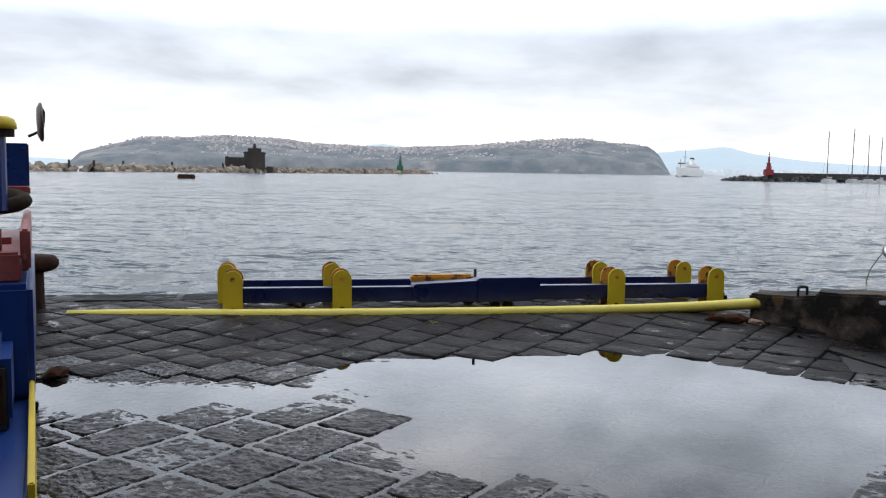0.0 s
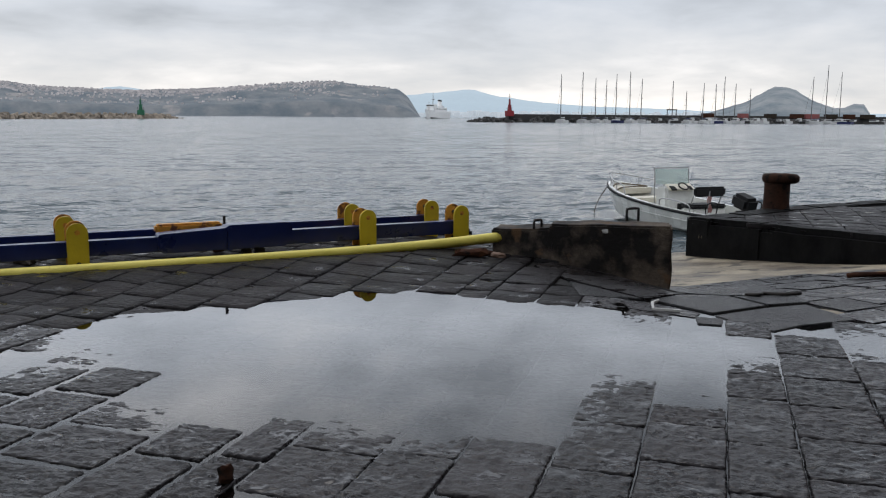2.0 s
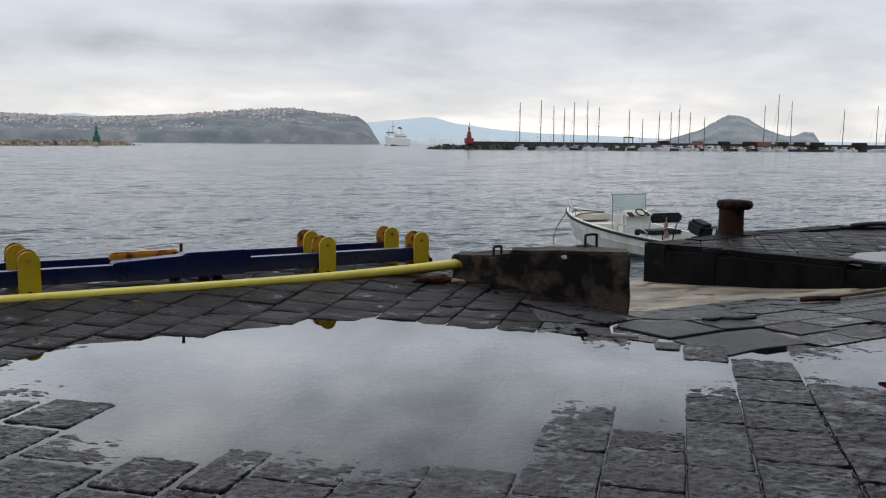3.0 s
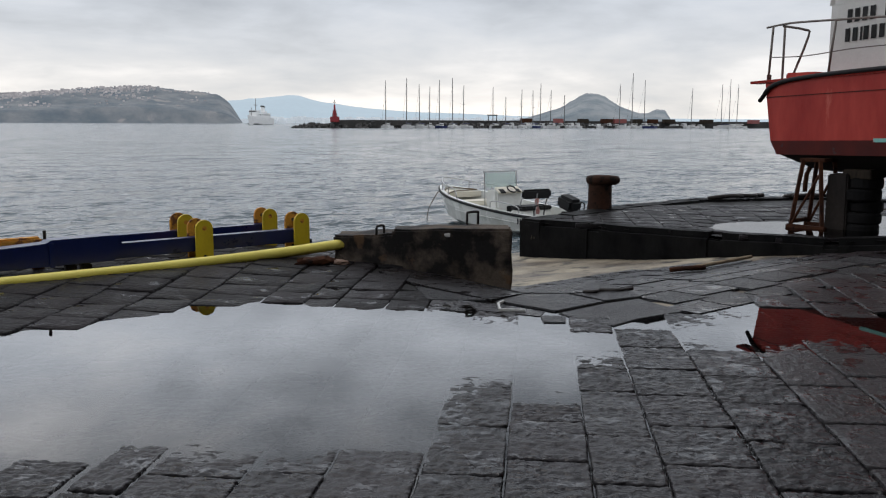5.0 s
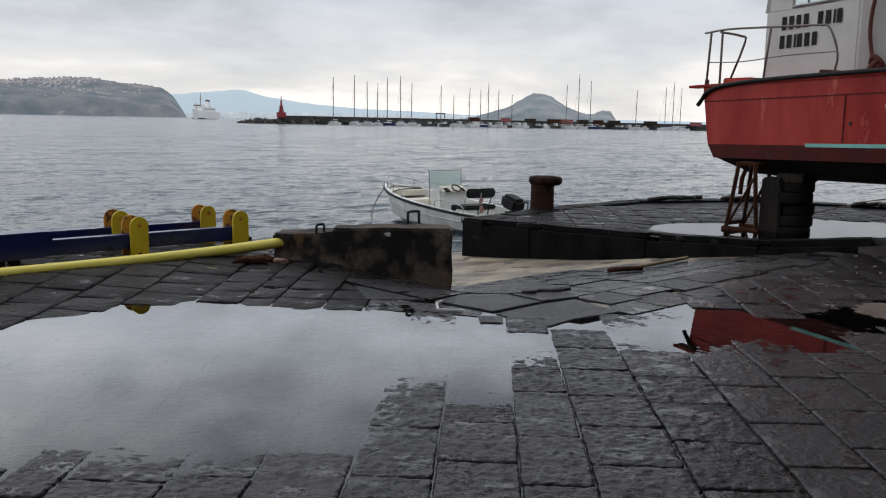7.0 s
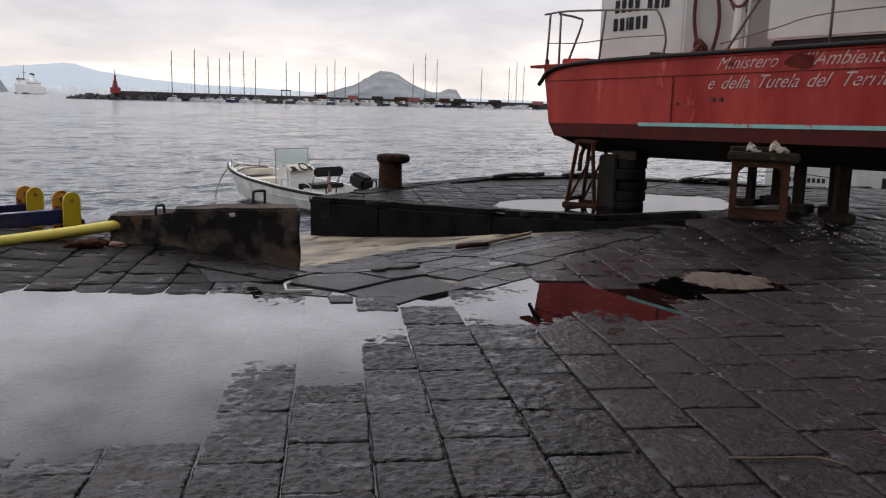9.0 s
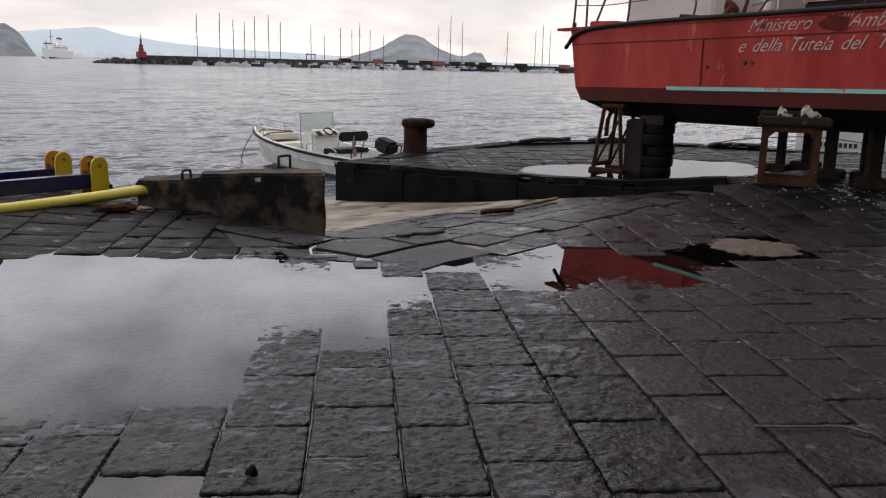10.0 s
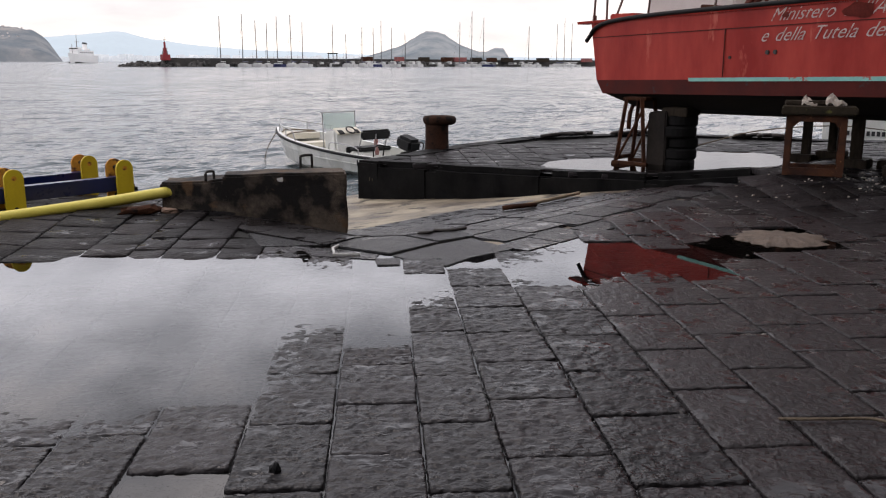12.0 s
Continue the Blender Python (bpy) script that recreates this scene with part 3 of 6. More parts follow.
def build_hill(name, keys, dist, depth, material, label, rough, na=260, nr=26):
    """A ridge whose slope climbs from the shore at dist to its crest depth further back."""
    a0, a1 = keys[0][0], keys[-1][0]
    verts, faces = [], []
    for i in range(na + 1):
        az = a0 + (a1 - a0) * i / na
        el = profile(az, keys)
        for j in range(nr + 1):
            t = j / nr
            r = dist + depth * t
            crest = (dist + depth) * math.tan(radians(max(el, 0.0)))
            p = Vector((radians(az) * dist / 120, r / 120, 1.0))
            lump = rough * crest * (noise.noise(p) + 0.5 * noise.noise(p * 2.6) + 0.3 * noise.noise(p * 7.0))
            shape = 0.34 * sstep(0.0, 0.10, t) + 0.66 * sstep(0.0, 1.0, t)
            z = SEA_Z + crest * shape + lump * math.sin(math.pi * min(t * 1.02, 1.0)) + (0.04 * crest * noise.noise(p * 11.0) if t > 0.9 else 0)
            verts.append((r * math.sin(radians(az)), r * math.cos(radians(az)), z if t > 0 else SEA_Z - 2))
    for i in range(na):
        for j in range(nr):
            q = i * (nr + 1) + j
            faces.append((q, q + nr + 1, q + nr + 2, q + 1))
    ob = new(name, raw_mesh(name, verts, faces, material, True))
    return tagged(ob, label, "hill", kind="structure"), verts, nr


HILL_KEYS = [(-23.6, 0.0), (-22.8, 0.82), (-21.5, 1.2), (-19.2, 1.78), (-14.0, 2.0), (-11.6, 1.95), (-8.3, 1.62), (-3.2, 1.45), (0.6, 1.62), (2.8, 1.78), (6.2, 2.1), (9.4, 2.25), (10.9, 2.02), (12.4, 1.92), (13.4, 1.76), (14.0, 1.28), (14.8, 0.0)]
hill, hill_v, hill_n = build_hill("hill_headland", HILL_KEYS, 2300, 500, HILL, "wooded headland scattered with pale houses, haze put in as glow", 0.10, 420, 30)
FAR_KEYS = [(-40, 0.2), (-25, 0.45), (-22, 0.3), (-10, 0.9), (-4, 1.75), (-1, 1.3), (2, 1.6), (6, 0.6), (13, 1.3), (16.6, 1.66), (18.2, 1.82), (19.7, 1.4), (22.3, 1.04), (25.7, 0.76), (29.3, 0.66), (33, 0.5), (44, 0.35), (60, 0.3), (80, 0.2)]
build_hill("hill_far_ridge", FAR_KEYS, 4100, 500, FAR_RIDGE, "far mountain ridge, its pale blue haze put in as glow", 0.02, 300, 6)
ISLE_KEYS = [(31.5, 0.2), (33.0, 0.35), (34.2, 0.72), (35.4, 1.08), (36.2, 1.55), (36.7, 1.86), (37.1, 2.0), (37.7, 2.0), (38.2, 1.82), (39.2, 1.18), (40.5, 0.72), (41.0, 0.75), (41.5, 0.98), (42.05, 0.95), (42.5, 0.25), (43.2, 0.0)]
build_hill("hill_island", ISLE_KEYS, 1900, 260, ISLAND, "rocky island peak behind the marina with grey-blue haze glow", 0.05, 200, 18)

# houses on the headland, past counting
rng = random.Random(5)
hv, hf = [], []
for _ in range(9500):
    i, j = rng.randrange(20, 400), int(hill_n * min(0.97, max(0.15, rng.gauss(0.80, 0.13) if rng.random() < 0.93 else rng.uniform(0.2, 0.7))))
    x, y, z = hill_v[i * (hill_n + 1) + j]
    az = math.degrees(math.atan2(x, y))
    keep = 0.9 if -15 < az < 4 else 0.5 if az < 9.5 else 0.05
    if rng.random() > keep * (0.22 + 1.3 * max(0.0, noise.noise(Vector((az * 0.45, j * 0.25, 3))) + 0.1)) or (az < -16 and rng.random() < 0.8):
        continue
    x, y = x + rng.uniform(-4, 4), y + rng.uniform(-6, 6)
    w, d, h = rng.uniform(3, 8.5), rng.uniform(4, 8), rng.uniform(2.0, 5)
    b0 = len(hv)
    for dx, dy, dz in itertools.product((-w / 2, w / 2), (-d / 2, d / 2), (-4, h)):
        hv.append((x + dx, y + dy, z + dz))
    hf += [[b0 + q for q in f] for f in ((0, 1, 3, 2), (4, 6, 7, 5), (0, 4, 5, 1), (2, 3, 7, 6), (1, 5, 7, 3))]
tagged(new("hillside_houses", raw_mesh("hillside_houses", hv, hf, HOUSE)), "pale plastered houses strewn over the headland, tinted by haze glow", "houses", kind="stuff")

# low town on the far shore below the ridge
hv, hf = [], []
for _ in range(260):
    az = rng.uniform(14.5, 33)
    r = 3900 + rng.uniform(0, 150)
    x, y, z = r * math.sin(radians(az)), r * math.cos(radians(az)), rng.uniform(0, 16)
    w, h = rng.uniform(10, 40), rng.uniform(6, 16)
    b0 = len(hv)
    for dx, dy, dz in itertools.product((-w / 2, w / 2), (-8, 8), (-6, h)):
        hv.append((x + dx, y + dy, z + dz))
    hf += [[b0 + q for q in f] for f in ((0, 1, 3, 2), (4, 6, 7, 5), (0, 4, 5, 1), (2, 3, 7, 6), (1, 5, 7, 3))]
# the town's haze is a glow in its plaster
HAZE_TOWN = surf("town_plaster_haze_glow", (0.3, 0.3, 0.3), (0.42, 0.40, 0.38), scale=0.01, bump=0, island=0.15, glow=(0.42, 0.48, 0.52, 0.75))
tagged(new("far_town", raw_mesh("far_town", hv, hf, HAZE_TOWN)), "low town along the far shore, haze put in as glow", "town", kind="stuff")


# ---- breakwaters ----
def rock_pile(name, a, b, width, top, size, material, label, seed, step=1.0, core=None):
    """A core with tumbled boulders over it, from a to b."""
    rng = random.Random(seed)
    a, b = Vector((*a, 0)), Vector((*b, 0))
    d = (b - a).normalized()
    s = Vector((-d.y, d.x, 0))
    verts, faces = [], []
    base = B()
    bmesh.ops.create_icosphere(base, subdivisions=1, radius=1.0)
    sv = [q.co.copy() for q in base.verts]
    sf = [[q.index for q in f.verts] for f in base.faces]
    base.free()
    length = (b - a).length
    n = int(length / size * 5 * step)
    for _ in range(n):
        u, w = rng.uniform(0, length), rng.uniform(-1, 1)
        endf = min(1.0, (length - u) / (width * 1.6), u / 0.5 + 0.2)
        p = a + d * u + s * w * width
        z = SEA_Z + (top - SEA_Z) * (1 - abs(w) ** 1.3) * (0.25 + 0.75 * max(0, min(1, endf))) * rng.uniform(0.7, 1.0)
        sc = [size * rng.uniform(0.5, 1.15) for _ in range(3)]
        m = Euler([rng.uniform(0, 6.28) for _ in range(3)]).to_matrix()
        b0 = len(verts)
        for q in sv:
            o = m @ Vector((q.x * sc[0], q.y * sc[1], q.z * sc[2])) * rng.uniform(0.82, 1.1)
            verts.append((p.x + o.x, p.y + o.y, z - size * 0.4 + o.z))
        faces += [[b0 + k for k in f] for f in sf]
    ob = new(name, raw_mesh(name, verts, faces, material))
    return tagged(ob, label, "breakwater", kind="structure")


rock_pile("breakwater_rocks_west", (-250, 103), (-10, 600), 7.0, 1.9, 2.3, ROCK_TAN, "long breakwater of tumbled tan boulders", 3, 1.0)
rock_pile("breakwater_rocks_east", (330, 393), (129, 400), 6.0, 1.7, 1.8, ROCK_DARK, "dark rock tip of the marina breakwater", 4, 0.9)
bm = B()
prism(bm, [(150, 397), (560, 404), (560, 410), (150, 403)], SEA_Z - 2, 2.1)
prism(bm, [(150, 402), (560, 409), (560, 410.5), (150, 403.5)], 2.1, 3.0)
mole = solo("breakwater_wall", bm, ROCK_DARK, "long dark marina mole with a parapet", "breakwater", "structure")

# ---- wall block beside the slip ----
def wall_piece(name, a, b, back, za, zb, base, parent, label):
    """A rough wall piece from a to b with its back shifted by back, its top running from za to zb."""
    bm = B()
    pts = [a, b, (b[0] + back[0], b[1] + back[1]), (a[0] + back[0], a[1] + back[1])]
    tops = [za, zb, zb, za]
    prism(bm, pts, base, 1.0)
    for q in bm.verts:
        if q.co.z > 0.5:
            k = min(range(4), key=lambda i: (pts[i][0] - q.co.x) ** 2 + (pts[i][1] - q.co.y) ** 2)
            q.co.z = tops[k]
    bmesh.ops.bevel(bm, geom=list(bm.edges), offset=0.022, segments=2, affect="EDGES")
    bmesh.ops.subdivide_edges(bm, edges=[e for e in bm.edges if e.calc_length() > 0.25], cuts=6, use_grid_fill=True)
    for q in bm.verts:
        q.co += Vector((noise.noise(q.co * 5), noise.noise(q.co * 5 + Vector((9, 0, 0))), noise.noise(q.co * 4 + Vector((0, 9, 0))))) * 0.02
    return part(name, bm, CONCRETE, parent, label)


def build_block():
    t = thing("wall_block", (0, 0, 0), "weathered dark concrete wall block at the slip edge", "wall")
    A, M, C = (4.50, 7.27), (3.60, 8.18), (3.18, 8.78)
    wall_piece("tall_block", A, M, (0.20, 0.38), 0.462, 0.395, -0.3, t, "stained concrete, rounded worn edges")
    wall_piece("low_block", (3.66, 8.135), C, (0.22, 0.36), 0.36, 0.285, -0.1, t, "lower brown-stained masonry end")
    for x, y, zz, w, h in ((3.50, 8.36, 0.33, 0.10, 0.09), (4.38, 7.98, 0.36, 0.15, 0.20)):
        bm = B()
        p = [(x, y, zz), (x, y, zz + h - 0.03), (x + 0.01, y, zz + h), (x + w - 0.01, y + 0.03, zz + h), (x + w, y + 0.03, zz + h - 0.03), (x + w, y + 0.03, zz)]
        part("iron_hoop", tube(bm, p, 0.014, 8, 3), IRON, t, "bent iron mooring hoop", True)
    for x, y, z, w, h in ((4.02, 7.755, 0.365, 0.065, 0.035),):
        bm = box(B(), (x, y - 0.01, z), (w, 0.02, h), rz=-45, bevel=0.006, jitter=0.014)
        part("lime_patch", bm, WHITE, t, "pale lime patch")
    return t


build_block()


# ---- mooring bollards ----
def build_bollard(at, turn, label, s=1.0):
    t = thing("bollard", at, label, "bollard", "mooring bollards", turn)
    bm = B()
    lathe(bm, [(0.225 * s, 0.0), (0.225 * s, 0.02), (0.215 * s, 0.04), (0.205 * s, 0.14), (0.20 * s, 0.42 * s), (0.205 * s, 0.47 * s)], 28)
    for q in bm.verts:
        q.co += q.co.normalized() * 0.006 * noise.noise(q.co * 14)
    part("post", bm, DARK_RUST, t, "rusted cast iron", True)
    bm = B()
    prof = [(0.19, 0.46), (0.225, 0.48), (0.245, 0.52), (0.245, 0.57), (0.22, 0.61), (0.12, 0.625), (0.02, 0.628)]
    lathe(bm, [(r * s, z * s) for r, z in prof], 28)
    for q in bm.verts:
        if q.co.x > 0:
            q.co.x *= 1.38
        q.co += q.co.normalized() * 0.005 * noise.noise(q.co * 12)
    part("head", bm, DARK_RUST, t, "overhanging worn head", True)
    return t


build_bollard((9.3, 12.02, -0.01), -40, "rusty brown mooring bollard on the pier")
build_bollard((-4.08, 8.3, 0.0), 20, "rusty brown mooring bollard at the quay edge")


# ---- spreader beams ----
def clevis_plate(bm, x, y, w, h, th, zb):
    """A lug plate with rounded head and two eyes, standing across y."""
    n, out = 14, []
    r = w / 2
    out += [(x - r, zb + 0.03), (x - r + 0.03, zb), (x + r - 0.03, zb), (x + r, zb + 0.03)]
    out += [(x + r * math.cos(a), zb + h - r + r * math.sin(a)) for a in (math.pi * k / n for k in range(n + 1))]
    m = Matrix(((1, 0, 0, 0), (0, 0, 1, y), (0, 1, 0, 0), (0, 0, 0, 1)))
    prism(bm, out, -th / 2, th / 2, m, 0.004)
    return bm


def build_spreader(at, turn, lugs, sleeve, label, tilt=0.0):
    t = thing("spreader_beam", at, label, "lifting beam", "lifting beams on the quay", turn)
    t.matrix_world = pose(*at, 0, tilt, turn) @ Matrix.Scale(0.92, 4)
    x0, x1 = lugs[0], lugs[-1]
    bm = box(B(), ((x0 + x1) / 2, 0, 0.205), (x1 - x0 + 0.06, 0.13, 0.16), bevel=0.008)
    part("beam", bm, BLUE, t, "navy box-section beam")
    if sleeve:
        bm = B()
        a, b = sleeve
        prism(bm, [(a, 0.15), (a + 0.05, 0.115), (b - 0.1, 0.115), (b, 0.165), (b, 0.345), (b - 0.07, 0.385), (a + 0.75, 0.38), (a + 0.70, 0.35), (a + 0.02, 0.318), (a, 0.30)], -0.11, 0.11, Matrix(((1, 0, 0, 0), (0, 0, 1, 0), (0, 1, 0, 0), (0, 0, 0, 1))), 0.006)
        part("sleeve", bm, BLUE, t, "thicker navy centre sleeve")
        bm = box(B(), ((a + b) / 2 + 0.02, -0.125, 0.23), (0.05, 0.03, 0.25), bevel=0.006)
        part("clamp", bm, BLUE, t)
        bm = rod(B(), ((a + b) / 2 - 0.02, -0.05, 0.39), ((a + b) / 2 - 0.02, -0.05, 0.48), 0.016)
        part("pin", bm, IRON, t)
        for u in (a + 0.95, b - 0.35):
            bm = box(B(), (u, 0, 0.05), (0.10, 0.12, 0.11), bevel=0.012)
            part("foot", bm, IRON, t)
    for x in lugs:
        for y in (-0.115, 0.115):
            bm = clevis_plate(B(), x, y, 0.205, 0.48, 0.03, 0.0)
            pl = part("lug_plate", bm, YELLOW if y < 0 else ORANGE_RUST, t, "chipped yellow lug plate" if y < 0 else "rusting orange lug plate")
            for zz in (0.385, 0.06):
                bm = B()
                rod(bm, (x, y - 0.018, zz), (x, y + 0.018, zz), 0.026, 14)
                ob = new("eye", mesh_of("eye", bm, ORANGE_RUST if zz > 0.2 else IRON))
                ob.parent = pl
        bm = rod(B(), (x, -0.1, 0.385), (x, 0.1, 0.385), 0.022, 12)
        part("cross_pin", bm, IRON, t)
    return t


build_spreader((0.0, 8.77, 0.06), 11.0, [-2.26, -1.11, 2.03, 3.27], (-0.33, 1.12), "navy steel spreader beam with yellow lug plates on the quay")
build_spreader((-0.26, 9.36, 0.06), 11.5, [-2.20, -1.02, 2.26, 3.37], None, "second navy spreader beam lying behind, with rusty sling saddle")
t = thing("beam_saddle", (0.0, 9.04, 0.05), "flaking orange and rust steel saddle bar lying on the beams", "lifting gear", turn=11)
part("saddle_bar", box(B(), (0.0, 0.0, 0.315), (0.66, 0.12, 0.09), bevel=0.02), ORANGE_RUST, t)
part("saddle_bracket", box(B(), (0.5, 0.02, 0.30), (0.5, 0.10, 0.05), bevel=0.01), RUST, t)
part("saddle_leg", box(B(), (0.3, 0.02, 0.14), (0.10, 0.08, 0.30), bevel=0.01), RUST, t)

# ---- long yellow pipe ----
t = thing("yellow_pipe", (0, 0, 0.0), "long faded yellow plastic pipe lying along the quay", "pipe")
bm = tube(B(), [(-3.55, 8.09, 0.08), (-1.81, 8.19, 0.09), (-0.1, 8.40, 0.098), (1.43, 8.62, 0.11), (2.55, 8.75, 0.145), (3.26, 8.74, 0.20)], 0.055, 14, 8, lambda u: 0.75 + 0.25 * min(1.0, u * 14))
part("pipe", bm, YELLOW_PIPE, t, smooth=True)
part("end_cap", rod(B(), (3.25, 8.74, 0.2), (3.29, 8.74, 0.204), 0.059, 14), YELLOW_PIPE, t)


# ---- laid-up red workboat ----
HA, HB = Vector((10.72, 9.77, 0)), Vector((10.04, 4.25, 0))
HU = (HB - HA).normalized()              # along the hull from stern to bow
HN = Vector((-HU.y, HU.x, 0))            # inboard, away from the slip
if HN.x < 0:
    HN = -HN
HULL_LEN, BEAM = 10.5, 3.3


def hp(u, v, z):
    """Place u metres along the hull side from the stern, v metres inboard, at height z over the level keel line."""
    q = HA + HU * u + HN * v
    return Vector((q.x, q.y, z + 0.022 * u))


def fair(u):
    """How far the side draws in towards the bow."""
    return 0.0 if u < 6.2 else 1.45 * ((u - 6.2) / (HULL_LEN - 6.2)) ** 2


def hull_strip(v_out, z_a, z_b, u0=0.0, rake=0.0, n=24, thick=0.02):
    """A strake of the near side between two heights."""
    bm = B()
    rows = []
    for i in range(n + 1):
        u = u0 + (HULL_LEN - u0) * i / n
        rr = rake * (1 - i / n) ** 6
        up = 0.10 * max(0, (u - 6) / 4) ** 2
        rows.append([bm.verts.new(hp(u + rr * k, v + fair(u), z + up)) for v, z, k in ((v_out[0], z_a, 1), (v_out[1], z_b, 0), (v_out[1] + thick, z_b, 0), (v_out[0] + thick, z_a, 1))])
    for a, b in zip(rows, rows[1:]):
        for k in range(4):
            bm.faces.new((a[k], b[k], b[(k + 1) % 4], a[(k + 1) % 4]))
    bm.faces.new(rows[0])
    bm.faces.new(rows[-1][::-1])
    bmesh.ops.recalc_face_normals(bm, faces=bm.faces)
    return bm


def build_workboat():
    t = thing("workboat", (0, 0, 0), "faded red steel workboat laid up on trestles, white cabin and tank", "boat")
    # closed hull body just inside the plating
    bm = B()
    rings = []
    n = 24
    for i in range(n + 1):
        u = 0.06 + (HULL_LEN - 0.06) * i / n
        rk = 0.20 * (1 - i / n) ** 6
        f = min(fair(u), BEAM / 2 - 0.05)
        up = 0.10 * max(0, (u - 6) / 4) ** 2
        ring = []
        for v, z, k in ((0.02, 2.12, 0.0), (0.02, 1.25, 0.6), (0.06, 1.04, 1.0), (0.55, 0.80, 2.4), (BEAM / 2, 0.68, 3.4)):
            ring.append((v + f * (1 - v / (BEAM / 2)), z + up, k))
        ring += [(BEAM - v, z, k) for v, z, k in ring[-2::-1]]
        rings.append([bm.verts.new(hp(u + rk * k, v, z)) for v, z, k in ring])
    for a, b in zip(rings, rings[1:]):
        for k in range(len(a)):
            bm.faces.new((a[k], b[k], b[(k + 1) % len(a)], a[(k + 1) % len(a)]))
    bm.faces.new(rings[0])
    bm.faces.new(rings[-1][::-1])
    bmesh.ops.recalc_face_normals(bm, faces=bm.faces)
    part("bottom", bm, HULL_BLACK, t, "black antifouled bottom")
    part("topside", hull_strip((0.0, -0.02), 1.24, 2.16, -0.02, 0.16), HULL_RED, t, "faded chalky red plating")
    part("wet_strake", hull_strip((0.03, 0.0), 1.03, 1.24, 0.14, 0.12), HULL_DARK, t, "maroon lower strake")
    part("boot_stripe", hull_strip((-0.008, -0.01), 1.215, 1.265, 2.1, 0.0, 18, 0.03), TEAL, t, "worn teal stripe")
    part("weld_seam", hull_strip((-0.024, -0.024), 1.90, 1.912, 0.02, 0.0, 20, 0.01), HULL_DARK, t)
    bm = tube(B(), [hp(2.72, -0.02, 1.27), hp(2.72, -0.024, 1.6), hp(2.72, -0.026, 1.9)], 0.008, 6, 2)
    part("plate_joint", bm, HULL_DARK, t)
    # rubbing fender along the sheer, with the loose end hanging at the stern
    pts = [hp(-0.12, -0.02, 1.86), hp(-0.02, -0.04, 1.93), hp(0.12, -0.05, 2.05), hp(0.45, -0.05, 2.13), hp(1.2, -0.05, 2.17)] + [hp(u, fair(u) - 0.05, 2.18 + 0.10 * max(0, (u - 6) / 4) ** 2) for u in (2.5, 4, 5.5, 7, 8.2, 9.3, 10.3)]
    part("fender", tube(B(), pts, 0.033, 10, 5), BLACK, t, "black rubber fender", True)
    part("gunwale_lip", hull_strip((-0.05, -0.06), 2.13, 2.17, -0.32, 0.0, 24, 0.2), HULL_RED, t)
    bm = B()
    prism(bm, [(0, 0), (HULL_LEN * 0.62, 0), (HULL_LEN * 0.9, BEAM / 2 - 0.3), (HULL_LEN * 0.62, BEAM - 0.2), (0, BEAM - 0.2)], 0, 0.03)
    for q in bm.verts:
        q.co = hp(q.co.x, q.co.y + 0.1, q.co.z + 2.13)
    part("deck", bm, HULL_RED, t, "red steel deck")
    # wheelhouse
    def cab(name, pts_uv, z0, z1, material, label="", taper=0.0):
        bm = B()
        lo = [bm.verts.new(hp(u, v, z0)) for u, v in pts_uv]
        cu, cv = sum(q[0] for q in pts_uv) / len(pts_uv), sum(q[1] for q in pts_uv) / len(pts_uv)
        hi = [bm.verts.new(hp(cu + (u - cu) * (1 - taper), cv + (v - cv) * (1 - taper), z1)) for u, v in pts_uv]
        bm.faces.new(lo[::-1])
        bm.faces.new(hi)
        for i in range(len(lo)):
            k = (i + 1) % len(lo)
            bm.faces.new((lo[i], lo[k], hi[k], hi[i]))
        bmesh.ops.recalc_face_normals(bm, faces=bm.faces)
        bmesh.ops.bevel(bm, geom=list(bm.edges), offset=0.025, segments=2, affect="EDGES")
        return part(name, bm, material, t, label)

    C0, C1 = 0.68, 3.0
    foot = [(C0, 0.5), (C1 - 0.62, 0.5), (C1, 1.0), (C1, BEAM - 1.0), (C1 - 0.62, BEAM - 0.5), (C0, BEAM - 0.5)]
    cab("cabin_lower", foot, 2.14, 3.24, WHITE, "white painted cabin wall")
    # window band: corner posts with glass between them
    top = [(u - (0.16 if u > 2 else -0.10), v + (0.06 if v < 1.6 else -0.06)) for u, v in foot]
    for (u, v), (u2, v2), nxt, nxt2 in zip(foot, top, foot[1:] + foot[:1], top[1:] + top[:1]):
        bm = B()
        tube(bm, [hp(u, v + (0.03 if v < 1.6 else -0.03), 3.22), hp(u2, v2, 4.1)], 0.05, 4, 1)
        part("cabin_post", bm, WHITE, t)
        bm = B()
        q = [hp(u, v + 0.03, 3.24), hp(nxt[0], nxt[1] + 0.03, 3.24), hp(nxt2[0], nxt2[1], 4.06), hp(u2, v2, 4.06)]
        vs = [bm.verts.new(p) for p in q]
        bm.faces.new(vs)
        g = part("pane", bm, GLASS, t)
        g.visible_shadow = False
    cab("solid_panel", [(C0 + 0.04, 0.515), (C0 + 0.52, 0.515), (C0 + 0.52, 0.57), (C0 + 0.04, 0.57)], 3.2, 4.1, WHITE)
    cab("window_post", [(1.42, 0.52), (1.47, 0.52), (1.47, 0.57), (1.42, 0.57)], 3.2, 4.1, STEEL)
    cab("solid_panel", [(2.16, 0.53), (2.37, 0.53), (2.37, 0.57), (2.16, 0.57)], 3.2, 4.1, WHITE)
    for z in (3.25, 4.04):
        bm = B()
        tube(bm, [hp(C0 + 0.52, 0.50, z), hp(2.16, 0.50, z)], 0.022, 6, 1)
        part("window_frame", bm, STEEL, t, "grey metal window frame")
